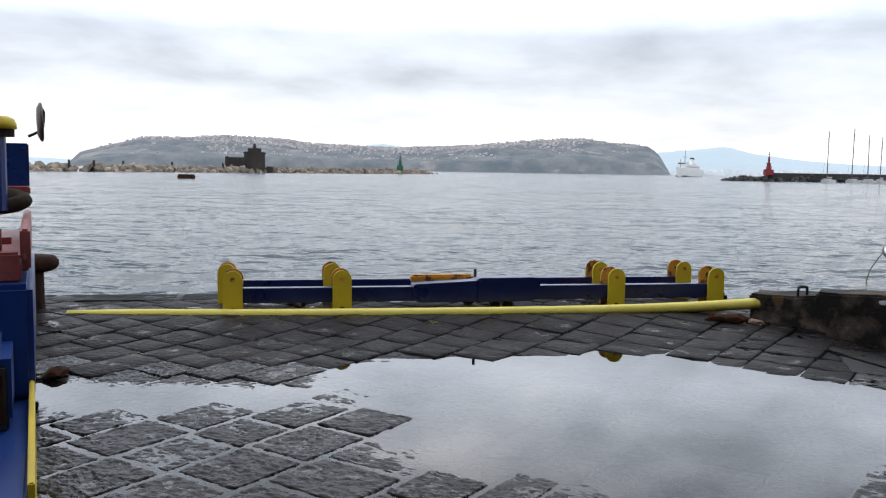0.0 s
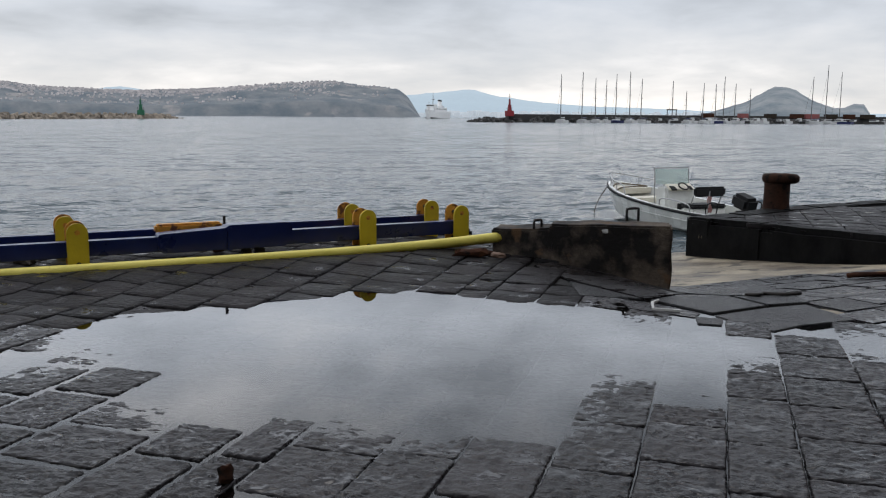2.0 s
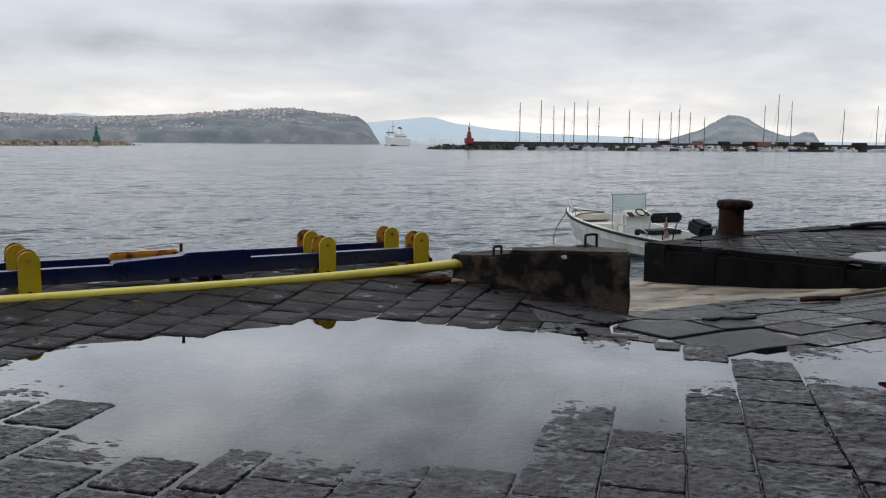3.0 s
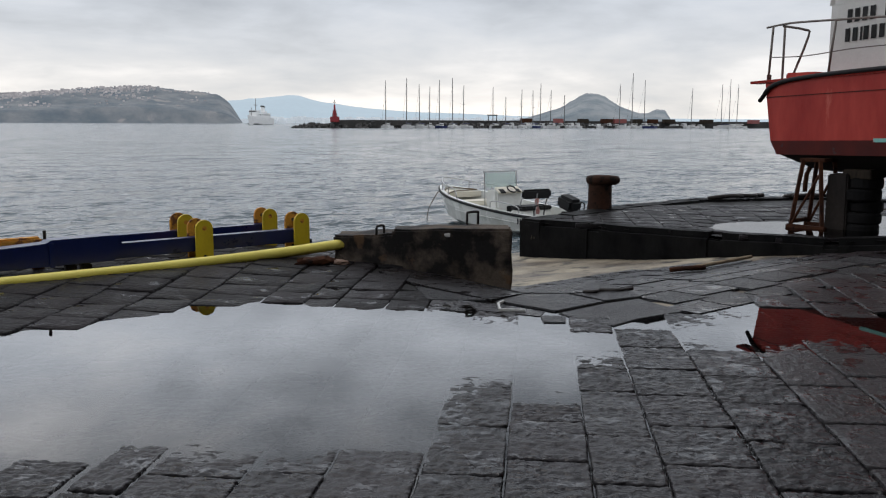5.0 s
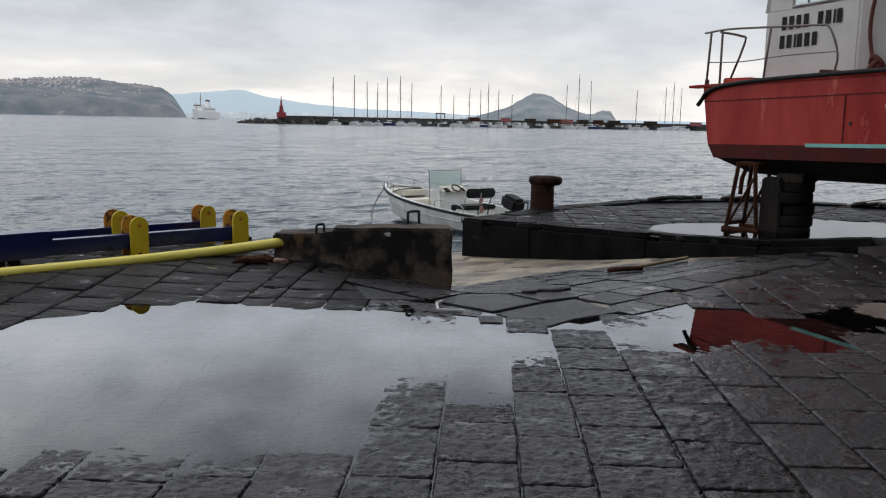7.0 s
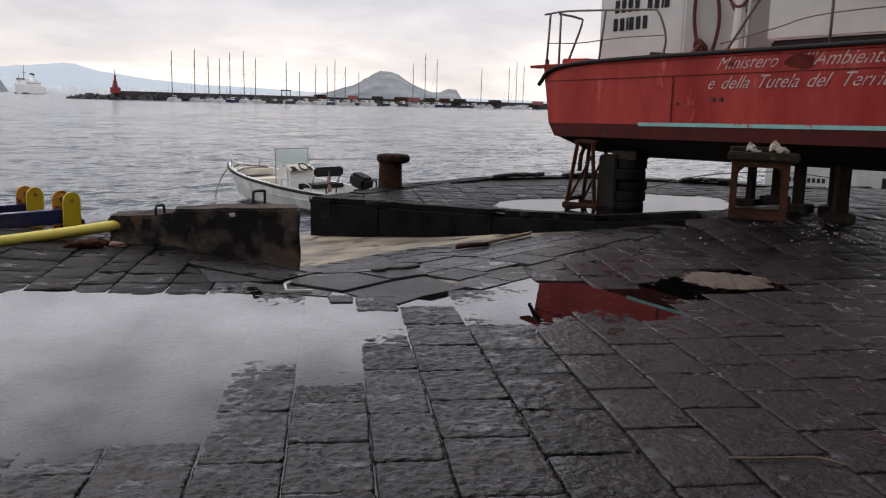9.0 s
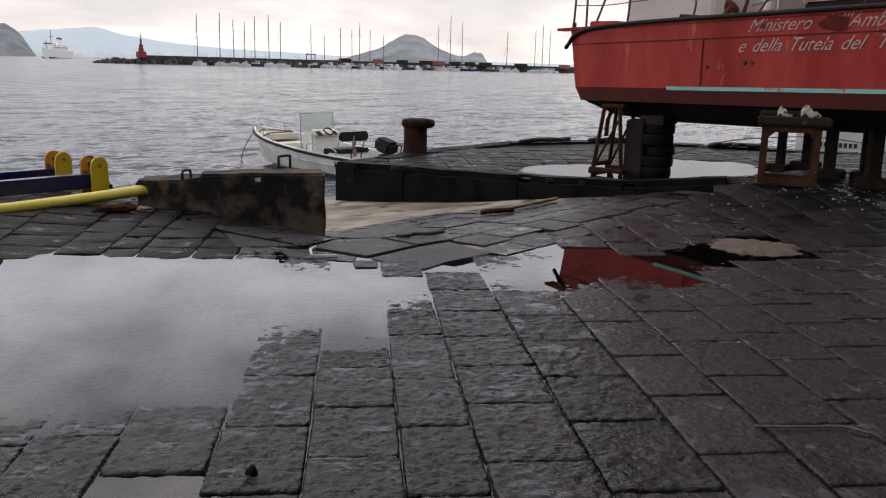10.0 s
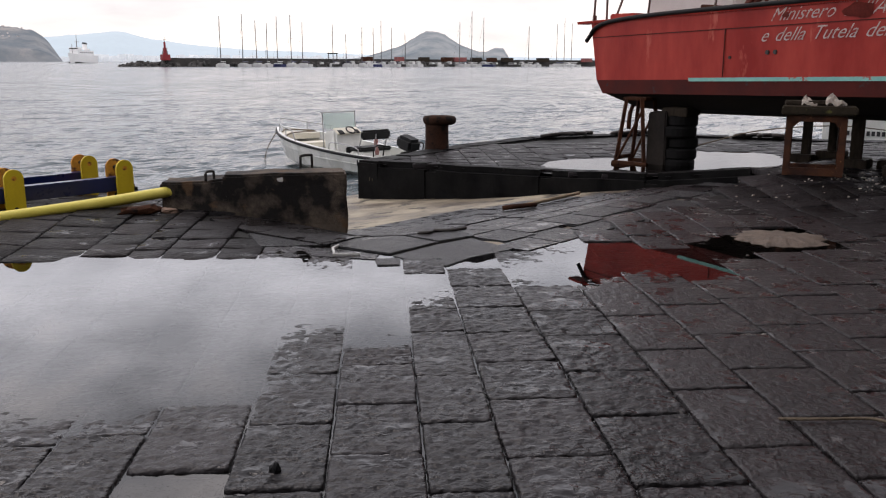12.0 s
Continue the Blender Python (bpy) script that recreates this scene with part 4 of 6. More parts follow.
    cab("cabin_roof", [(C0 - 0.1, 0.4), (C1 - 0.8, 0.4), (C1 + 0.05, 1.0), (C1 + 0.05, BEAM - 1.0), (C1 - 0.8, BEAM - 0.4), (C0 - 0.1, BEAM - 0.4)], 4.08, 4.22, WHITE)
    # small flag board and the two lines of registration bars
    for k, mat in enumerate((SIGN_GREEN, WHITE, SIGN_RED)):
        bm = B()
        vs = [bm.verts.new(hp(0.98 + 0.085 * k + du, 0.485 if k != 1 else 0.488, z)) for du, z in ((0, 3.40), (0.085, 3.40), (0.085, 3.62), (0, 3.62))]
        bm.faces.new(vs)
        bmesh.ops.solidify(bm, geom=bm.faces, thickness=0.006)
        part("flag_stripe", bm, mat, t)
    for z, u0, widths in ((2.93, 1.02, (0.115, 0.115, 0.115, 0.115, 0, 0.115, 0.115, 0.05, 0.115)), (2.66, 1.0, (0.115, 0.115, 0.05, 0.115, 0.115, 0.115))):
        u = u0
        for w in widths:
            if w:
                bm = B()
                vs = [bm.verts.new(hp(u + du, 0.488, z + dz)) for du, dz in ((0, 0), (w * 0.78, 0), (w * 0.78, 0.19), (0, 0.19))]
                bm.faces.new(vs)
                bmesh.ops.solidify(bm, geom=bm.faces, thickness=0.004)
                part("lettering_bar", bm, INK, t)
            u += (w or 0.1) * 1.18
    # white tank amidships on a black base
    cab("tank_base", [(3.9, 0.42), (8.2, 0.42 + fair(8.2)), (8.2, BEAM - 0.5), (3.9, BEAM - 0.5)], 2.14, 2.33, HULL_BLACK, "black tank base")
    cab("tank", [(3.86, 0.38), (8.0, 0.5 + fair(8.0)), (8.0, BEAM - 0.5), (3.86, BEAM - 0.5)], 2.33, 3.10, WHITE, "white rust-streaked steel tank")
    cab("tank_cover", [(3.8, 0.34), (8.05, 0.46 + fair(8.0)), (8.05, BEAM - 0.4), (3.8, BEAM - 0.4)], 3.10, 3.16, RAG, "grey tarpaulin over the tank")
    # guard rails
    def rail(pts, r=0.018, n=1, mat=DARK_RAIL, name="rail"):
        part(name, tube(B(), pts, r, 8, n), mat, t, smooth=True)

    e = 0.06
    rail([hp(-0.05, e, 2.16), hp(0.0, e, 2.98)])
    rail([hp(0.14, e + 0.1, 2.16), hp(0.14, e + 0.1, 2.99)])
    rail([hp(-0.14, e, 2.985), hp(0.4, e, 2.99), hp(1.35, e, 2.92), hp(2.1, e, 2.86), hp(2.3, e, 2.80), hp(2.46, e, 2.45), hp(2.42, e, 2.17)], 0.016, 4)
    rail([hp(0.1, e + 0.3, 2.16), hp(0.42, e + 0.3, 2.80), hp(0.4, e + 0.25, 2.9), hp(0.2, e, 2.97)], 0.018, 3)
    rail([hp(1.16, e, 2.17), hp(1.25, e, 2.93)], 0.016)
    rail([hp(0.0, e, 2.52), hp(0.7, e, 2.48), hp(1.6, e, 2.50), hp(2.45, e, 2.48)], 0.008, 4)
    rail([hp(3.5, e, 2.2), hp(4.05, e + 0.02, 2.95), hp(4.3, e, 3.02), hp(5.2, e, 3.04), hp(7.5, e + fair(7.5), 3.04)], 0.018, 4)
    rail([hp(4.95, e, 2.18), hp(4.95, e, 3.03)], 0.018)
    rail([hp(6.6, e, 2.18), hp(6.6, e, 3.03)], 0.018)
    rail([hp(3.4, e, 2.3), hp(4.2, e, 2.44), hp(4.95, e, 2.56), hp(7, e, 2.56)], 0.008, 4)
    # hatch, bitts and stern fittings
    part("hatch", box(B(), hp(0.35, 0.5, 2.22), (0.5, 0.5, 0.1), rz=7, bevel=0.02), HULL_RED, t)
    part("bitt", rod(B(), hp(-0.08, 0.1, 2.14), hp(-0.08, 0.1, 2.26), 0.035), DARK_RAIL, t)
    part("cleat", tube(B(), [hp(2.15, 0.12, 2.24), hp(2.35, 0.12, 2.22), hp(2.5, 0.12, 2.2)], 0.03, 8, 2), RUST, t)
    # davit mast with coiled hoses
    part("davit", tube(B(), [hp(3.34, 0.50, 2.14), hp(3.38, 0.50, 3.5)], 0.11, 12, 1, lambda u: 1.0 - 0.35 * u), WHITE, t, "rust-stained white davit post")
    part("davit_foot", box(B(), hp(3.34, 0.5, 2.2), (0.3, 0.3, 0.14), rz=7, bevel=0.02), ORANGE_RUST, t)
    part("davit_pipe", tube(B(), [hp(3.50, 0.45, 2.14), hp(3.53, 0.45, 3.1)], 0.03, 8, 1), STEEL, t)
    part("hose_loop", tube(B(), [hp(3.36 + 0.19 * math.cos(a), 0.37 + 0.01 * a, 3.12 + (0.24 + 0.015 * a) * math.sin(a)) for a in (k * math.pi / 4 for k in range(21))], 0.02, 8, 6), ROPE_RED, t, smooth=True)
    part("hose_loop", tube(B(), [hp(2.62, 0.55, 2.3), hp(2.55, 0.52, 2.75), hp(2.6, 0.5, 3.15), hp(2.68, 0.55, 3.28), hp(2.8, 0.64, 3.1), hp(2.84, 0.70, 2.7), hp(2.78, 0.68, 2.3), hp(2.7, 0.66, 2.2), hp(2.6, 0.55, 2.32)], 0.026, 8, 6), ROPE_RED, t, "hanging rust-red hose", True)
    part("hose_knot", tube(B(), [hp(2.56, 0.58, 2.34), hp(2.64, 0.52, 2.42), hp(2.72, 0.6, 2.3), hp(2.6, 0.5, 2.24), hp(2.7, 0.54, 2.38)], 0.04, 8, 5), ROPE_RED, t, smooth=True)
    # drain holes
    for u in (3.42, 3.54):
        part("drain", rod(B(), hp(u, -0.03, 1.58), hp(u, 0.02, 1.58), 0.028, 12), INK, t)
    part("drain", rod(B(), hp(2.82, -0.03, 1.53), hp(2.82, 0.02, 1.53), 0.02, 12), INK, t)
    # shafts and rudder hangers under the stern
    part("shaft", tube(B(), [hp(0.55, 0.5, 0.95), hp(0.42, 0.5, 0.72), hp(0.40, 0.5, 0.45)], 0.035, 8, 2), RUST, t)
    part("rudder_stock", tube(B(), [hp(0.85, 0.9, 0.9), hp(0.8, 0.9, 0.5)], 0.05, 8, 1), RUST, t)
    return t


workboat = build_workboat()


def letters(text, size, origin, right, up, material, parent, name, shear=0.0, out=0.003):
    """Lettering with the built-in font, laid on the plane spanned by right and up."""
    cu = bpy.data.curves.new(name, "FONT")
    cu.body, cu.size, cu.shear, cu.extrude, cu.resolution_u, cu.offset = text, size, shear, out, 3, -0.005 * size if shear else 0.035 * size
    tmp = bpy.data.objects.new(name, cu)
    scene.collection.objects.link(tmp)
    me = bpy.data.meshes.new_from_object(tmp.evaluated_get(bpy.context.evaluated_depsgraph_get()))
    bpy.data.objects.remove(tmp)
    r, u = Vector(right).normalized(), Vector(up).normalized()
    n = r.cross(u)
    m = Matrix(((r.x, u.x, n.x, origin[0]), (r.y, u.y, n.y, origin[1]), (r.z, u.z, n.z, origin[2]), (0, 0, 0, 1)))
    me.transform(m)
    me.materials.clear()
    me.materials.append(material)
    ob = new(name, me)
    ob.parent = parent
    return ob


slope = HU + Vector((0, 0, 0.022))


def words(text, size, u0, v, z, material, name, shear):
    u = u0
    for w in text.split():
        ob = letters(w, size, hp(u, v, z), slope, (0, 0, 1), material, workboat, name, shear, 0.001)
        xs = [(q.co - hp(u, v, z)).dot(slope.normalized()) for q in ob.data.vertices]
        u += max(xs) + size * 0.30


words("Ministero dell'Ambiente", 0.235, 3.42, -0.0235, 1.965, SCRIPT, "script_word", 0.55)
words("e della Tutela del Territorio", 0.235, 3.29, -0.0235, 1.715, SCRIPT, "script_word", 0.55)
PRIMER = surf("brown_primer", (0.14, 0.018, 0.013), (0.22, 0.032, 0.022), scale=9, rough=(0.5, 0.7), bump=0.1, spec=0.2)
for u, z, ru, rz in ((4.66, 2.02, 0.20, 0.09), (3.66, 2.03, 0.05, 0.04)):
    bm = B()
    bm.faces.new([bm.verts.new(hp(u + ru * math.cos(a) * (1 + 0.18 * math.sin(3 * a + u)), -0.0262, z + rz * math.sin(a) * (1 + 0.2 * math.cos(4 * a + u)))) for a in (k * math.pi / 9 for k in range(18))])
    bmesh.ops.solidify(bm, geom=bm.faces, thickness=0.002)
    part("touched_up_patch", bm, PRIMER, workboat, "dull brown primer over the lettering")
words("COMUNE DI", 0.22, 4.95, 0.372, 2.80, INK, "tank_word", 0.0)


# ---- supports under the workboat ----
def build_trestle(at, turn, w, d, h, label, lean=0.12):
    t = thing("boat_trestle", at, label, "trestle", "boat supports", turn)
    for sx, sy in itertools.product((-1, 1), (-1, 1)):
        bm = tube(B(), [(sx * w / 2, sy * d / 2, 0.02), (sx * (w / 2 - lean), sy * (d / 2 - lean * 0.5), h)], 0.035, 4, 1)
        part("leg", bm, RUST, t)
    for sy in (-1, 1):
        part("foot_rail", box(B(), (0, sy * d / 2, 0.05), (w + 0.1, 0.08, 0.1), bevel=0.01), RUST, t)
        part("brace", tube(B(), [(-w / 2 + 0.03, sy * d / 2, 0.12), (w / 2 - lean, sy * (d / 2 - 0.05), h * 0.8)], 0.02, 6, 1), RUST, t)
    part("side_rail", box(B(), (-w / 2, 0, 0.14), (0.06, d, 0.06), bevel=0.01), RUST, t)
    part("head_plate", box(B(), (0, 0, h), (w - lean, d * 0.8, 0.05), bevel=0.01), RUST, t)
    return t


build_trestle((10.62, 8.65, -0.055), -80, 0.5, 0.5, 1.04, "rusty steel trestle under the boat's stern")


def tyre_mesh(r=0.27, w=0.17):
    bm = B()
    lathe(bm, [(r * 0.62, -w / 2), (r * 0.9, -w / 2), (r, -w * 0.32), (r, w * 0.32), (r * 0.9, w / 2), (r * 0.62, w / 2)], 22)
    return bm


t = thing("tyre_stack", (10.93, 8.12, -0.075), "stack of old tyres and timbers propping the keel", "boat support", "boat supports")
for k in range(5):
    ob = part("tyre", tyre_mesh(0.255 + 0.02 * (k % 2)), TYRE, t, "worn black tyre")
    ob.location = (0.03 * ((k * 7) % 3 - 1), 0.02 * (k % 2), 0.09 + 0.165 * k)
part("keel_block", box(B(), (-0.22, 0.20, 0.44), (0.26, 0.30, 0.88), rz=12, bevel=0.02, jitter=0.012), HULL_BLACK, t, "dark upright keel block")
part("timber", box(B(), (0, 0, 0.88), (0.5, 0.4, 0.13), rz=12, bevel=0.015), WOOD, t)


def build_bench(at, turn):
    t = thing("work_bench", at, "rusty steel work bench with rags, beside the boat", "work bench", "", turn)
    w, d, h = 0.65, 0.50, 0.70
    for sx, sy in itertools.product((-1, 1), (-1, 1)):
        part("leg", box(B(), (sx * (w / 2 - 0.03), sy * (d / 2 - 0.03), h / 2), (0.075, 0.06, h), bevel=0.006), BENCH_RUST, t)
        bm = B()
        prism(bm, [(0, 0), (-sx * 0.09, 0), (0, -0.09)], -0.006, 0.006, pose(sx * (w / 2 - 0.066), sy * (d / 2 - 0.03), h - 0.05, 90, 0, 0))
        part("gusset", bm, BENCH_RUST, t)
    for sy in (-1, 1):
        part("top_rail", box(B(), (0, sy * (d / 2 - 0.03), h - 0.03), (w, 0.06, 0.07), bevel=0.006), BENCH_RUST, t)
        part("bottom_rail", box(B(), (0, sy * (d / 2 - 0.03), 0.05), (w, 0.05, 0.09), bevel=0.006), BENCH_RUST, t)
    for sx in (-1, 1):
        part("side_rail", box(B(), (sx * (w / 2 - 0.03), 0, 0.06), (0.05, d - 0.1, 0.05), bevel=0.006), BENCH_RUST, t)
    part("bench_top", box(B(), (0.02, 0, h + 0.06), (w + 0.17, d + 0.1, 0.11), bevel=0.02, jitter=0.008), MOSSY, t, "dirty timber block top")
    part("loose_board", box(B(), (-0.12, 0.06, h + 0.145), (0.5, 0.18, 0.05), rz=6, bevel=0.01), WOOD, t)
    return t


build_bench((9.92, 5.43, lie(9.92, 5.43) + 0.005), -61)


def build_rag(at, s, seed, name, label, lift, turn):
    """A stiff crumpled cloth: creased flaps that stand up off the bench."""
    bm = B()
    bmesh.ops.create_grid(bm, x_segments=10, y_segments=10, size=1.0)
    for q in bm.verts:
        u, v = q.co.x, q.co.y
        p = Vector((u * 1.5 + seed, v * 1.5, 0.3))
        crease = abs(noise.noise(p)) + 0.45 * abs(noise.noise(p * 2.7))
        q.co = Vector((u * s + 0.25 * s * noise.noise(p + Vector((3, 1, 0))), v * s * 0.5 + 0.3 * s * noise.noise(p + Vector((0, 5, 2))), s * (lift * (0.5 + 0.5 * v) * (0.75 + 0.5 * math.sin(2.3 * u + seed)) + 0.8 * crease)))
    low = min(q.co.z for q in bm.verts)
    for q in bm.verts:
        q.co.z -= low
    bmesh.ops.solidify(bm, geom=bm.faces, thickness=0.006)
    ob = solo(name, bm, RAG, label, "rag")
    ob.matrix_world = pose(*at, 0, 0, turn)
    return ob


build_rag((9.86, 5.50, lie(9.92, 5.43) + 0.815), 0.085, 3, "rag", "crumpled stained rag on the work bench", 1.0, -60)
build_rag((10.0, 5.25, lie(9.92, 5.43) + 0.815), 0.115, 9, "rag", "dirty white cloth on the work bench", 0.75, -62)
for k, (x, y, h) in enumerate(((12.3, 6.85, 0.8), (12.5, 6.55, 0.8), (11.1, 5.5, 0.85), (11.4, 5.15, 0.85), (10.9, 4.85, 0.85))):
    t = thing("prop_post", (x, y, lie(x, y) - 0.01), "dark timber prop post under the boat", "boat support", "boat props")
    part("post", box(B(), (0, 0, h / 2), (0.11 if k < 2 else 0.15, 0.11 if k < 2 else 0.15, h), rz=12 * k, bevel=0.012, jitter=0.006), WOOD, t)
    part("pad", box(B(), (0, 0, 0.06), (0.36, 0.36, 0.12), rz=7 * k, bevel=0.015), WOOD, t)


# ---- small motor boat afloat ----
def build_motorboat():
    L, W = 4.75, 1.78
    stern, bow = Vector((11.15, 15.75, SEA_Z)), Vector((10.72, 20.3, SEA_Z))
    ang = math.degrees(math.atan2(-(bow - stern).x, (bow - stern).y))
    t = thing("motor_boat", stern, "white open motor boat with console moored off the pier", "boat", turn=ang)

    def half(s):
        return W / 2 * (1 - 0.86 * max(0.0, (s - 0.40) / 0.60) ** 2.8) * (0.94 + 0.06 * min(1, s * 4))

    def sheer(s):
        return 0.50 + 0.36 * s ** 1.7

    n = 22
    sections = []
    for i in range(n + 1):
        s = i / n
        hw, zt = max(half(s), 0.02), sheer(s)
        chine = 0.10 + 0.28 * max(0, s - 0.55)
        y = L * s
        rk = 0.35 * max(0, s - 0.7) / 0.3
        sections.append((y, hw, zt, chine, rk))
    bm = B()
    rings = []
    for y, hw, zt, ch, rk in sections:
        s = y / L
        prof = [(-hw, zt, 0), (-hw * 0.97, (zt + ch) / 2 + 0.05, -rk * 0.5), (-hw * 0.84, ch, -rk), (0, -0.25 + 0.35 * max(0, s - 0.7) / 0.3, -rk * 1.2), (hw * 0.84, ch, -rk), (hw * 0.97, (zt + ch) / 2 + 0.05, -rk * 0.5), (hw, zt, 0),
                (hw - 0.09 if hw > 0.12 else hw * 0.4, zt, 0), (hw - 0.13 if hw > 0.16 else hw * 0.3, max(0.16, zt - 0.36), 0), (-hw + 0.13 if hw > 0.16 else -hw * 0.3, max(0.16, zt - 0.36), 0), (-hw + 0.09 if hw > 0.12 else -hw * 0.4, zt, 0)]
        rings.append([bm.verts.new((x, y + dy, z)) for x, z, dy in prof])
    for a, b in zip(rings, rings[1:]):
        for k in range(len(a)):
            bm.faces.new((a[k], b[k], b[(k + 1) % len(a)], a[(k + 1) % len(a)]))
    bm.faces.new(rings[0])
    bm.faces.new(rings[-1][::-1])
    bmesh.ops.recalc_face_normals(bm, faces=bm.faces)
    part("hull", bm, GEL_WHITE, t, "white moulded hull")
    for sg in (-1, 1):
        part("rub_rail", tube(B(), [(sg * (max(half(q / 10), 0.03) + 0.012), L * q / 10, sheer(q / 10) - 0.035) for q in range(0, 11)], 0.032, 8, 3), BLACK, t, "dark rubber rub rail", True)
        part("strake", tube(B(), [(sg * half(q / 10) * 0.955, L * q / 10 - 0.1, 0.05 + sheer(q / 10) * 0.5) for q in range(0, 9)], 0.012, 6, 2), GEL_WHITE, t)
    # bow deck, console, seat and stern fittings
    bm = B()
    prism(bm, [(-half(0.80) + 0.1, L * 0.80), (half(0.80) - 0.1, L * 0.80), (half(0.92) - 0.08, L * 0.92), (0.03, L * 0.985), (-0.03, L * 0.985), (-half(0.92) + 0.08, L * 0.92)], 0.6, 0.74)
    part("bow_deck", bm, CREAM, t)
    part("bow_cushion", box(B(), (0, L * 0.70, 0.50), (1.1, 0.55, 0.12), bevel=0.03), CREAM, t)
    con = part("console", box(B(), (0.08, L * 0.46, 0.55), (0.80, 0.46, 0.72), rx=-6, bevel=0.05), GEL_WHITE, t)
    for nm, bm, mt in (("dash", box(B(), (0.08, L * 0.46 - 0.16, 0.90), (0.70, 0.26, 0.05), rx=28, bevel=0.015), CREAM),
                       ("instrument", box(B(), (-0.16, L * 0.46 - 0.23, 0.885), (0.15, 0.16, 0.03), rx=30, bevel=0.008), BLACK),
                       ("instrument", box(B(), (0.32, L * 0.46 - 0.23, 0.885), (0.10, 0.13, 0.03), rx=30, bevel=0.008), BLACK),
                       ("steering_wheel", tube(B(), [(0.10 + 0.12 * math.cos(a), L * 0.46 - 0.27 + 0.09 * math.sin(a), 0.93 + 0.07 * math.sin(a)) for a in (k * math.pi / 4 for k in range(9))], 0.018, 8, 3), BLACK)):
        ob = new(nm, mesh_of(nm, bm, mt))
        ob.parent = con
    bm = box(B(), (0.08, L * 0.46 + 0.16, 1.13), (0.92, 0.012, 0.36), rx=-8)
    ws = part("windscreen", bm, PERSPEX, t, "clouded perspex windscreen")
    ws.visible_shadow = False
    part("windscreen_frame", tube(B(), [(-0.41, L * 0.46 + 0.12, 0.45), (-0.40, L * 0.46 + 0.17, 1.27), (-0.36, L * 0.46 + 0.19, 1.33), (0.52, L * 0.46 + 0.19, 1.33), (0.56, L * 0.46 + 0.17, 1.27), (0.57, L * 0.46 + 0.12, 0.45)], 0.013, 8, 3), STEEL, t, smooth=True)
    part("seat_base", box(B(), (0.08, L * 0.24, 0.32), (0.90, 0.46, 0.38), bevel=0.04), GEL_WHITE, t)
    part("seat_cushion", box(B(), (0.08, L * 0.24, 0.55), (0.92, 0.48, 0.10), bevel=0.035), BLACK, t, "black vinyl cushion")
    part("backrest", box(B(), (0.08, L * 0.20, 0.88), (0.86, 0.10, 0.22), bevel=0.045), BLACK, t, "black padded backrest")
    for x in (-0.3, 0.46):
        part("backrest_stay", tube(B(), [(x, L * 0.24, 0.5), (x, L * 0.205, 0.86)], 0.014, 6, 1), STEEL, t)
    part("hatch", box(B(), (-0.1, L * 0.33, 0.42), (0.42, 0.04, 0.3), bevel=0.015), BLACK, t)
    # outboard, tilted forward over the transom
    ob_m = part("outboard", box(B(), (0.16, -0.10, 0.74), (0.36, 0.52, 0.30), rx=14, bevel=0.07), BLACK, t, "black outboard cowl")
    for nm, bm, mt in (("leg", box(B(), (0.16, -0.28, 0.28), (0.13, 0.2, 0.8), rx=-10, bevel=0.02), BLACK), ("clamp", box(B(), (0.16, 0.0, 0.45), (0.22, 0.14, 0.2), bevel=0.02), IRON)):
        o = new(nm, mesh_of(nm, bm, mt))
        o.parent = ob_m
    for sg in (-1, 1):
        pts = [(sg * (half(s) - 0.05), L * s, sheer(s)) for s in (0.62,)] + [(sg * (half(s) - 0.06), L * s, sheer(s) + 0.20) for s in (0.66, 0.78, 0.88)] + [(sg * 0.1, L * 0.985, sheer(1.0) + 0.2), (0, L * 1.0, sheer(1.0) + 0.2)]
        part("bow_rail", tube(B(), pts, 0.014, 8, 4), STEEL, t, smooth=True)
        for s in (0.74, 0.88):
            part("rail_post", tube(B(), [(sg * (half(s) - 0.06), L * s, sheer(s) - 0.02), (sg * (half(s) - 0.06), L * s, sheer(s) + 0.2)], 0.011, 6, 1), STEEL, t)
        part("grab_rail", tube(B(), [(sg * (half(0.1) - 0.05), L * 0.1, 0.5), (sg * (half(0.1) - 0.05), L * 0.12, 0.66), (sg * (half(0.3) - 0.05), L * 0.30, 0.72), (sg * (half(0.3) - 0.05), L * 0.32, 0.56)], 0.013, 8, 3), STEEL, t, smooth=True)
        part("stern_hoop", tube(B(), [(sg * 0.72, 0.05, 0.5), (sg * 0.72, 0.03, 0.70), (sg * 0.46, 0.02, 0.72), (sg * 0.46, 0.04, 0.5)], 0.015, 8, 3), BLACK, t, smooth=True)
    part("flag_staff", tube(B(), [(-0.62, 0.12, 0.5), (-0.60, 0.10, 0.98)], 0.010, 6, 1), STEEL, t)
    bm = B()
    bmesh.ops.create_grid(bm, x_segments=5, y_segments=6, size=0.5)
    for q in bm.verts:
        q.co = Vector((-0.61 + 0.02 * math.sin(q.co.y * 9 + q.co.x * 5), 0.10 + q.co.x * 0.12 - (0.5 - q.co.y) * 0.04, 0.70 + q.co.y * 0.34))
    bmesh.ops.solidify(bm, geom=bm.faces, thickness=0.004)
    part("flag", bm, surf("faded_flag_cloth", (0.30, 0.10, 0.09), (0.42, 0.30, 0.27), scale=9, rough=(0.8, 0.9), bump=0), t, "limp faded red and white flag")
    for dx in (0.0, 0.09):
        part("lettering_bar", box(B(), (-half(0.08) * 0.985, L * 0.08 + dx, 0.34), (0.012, 0.035, 0.13)), INK, t)
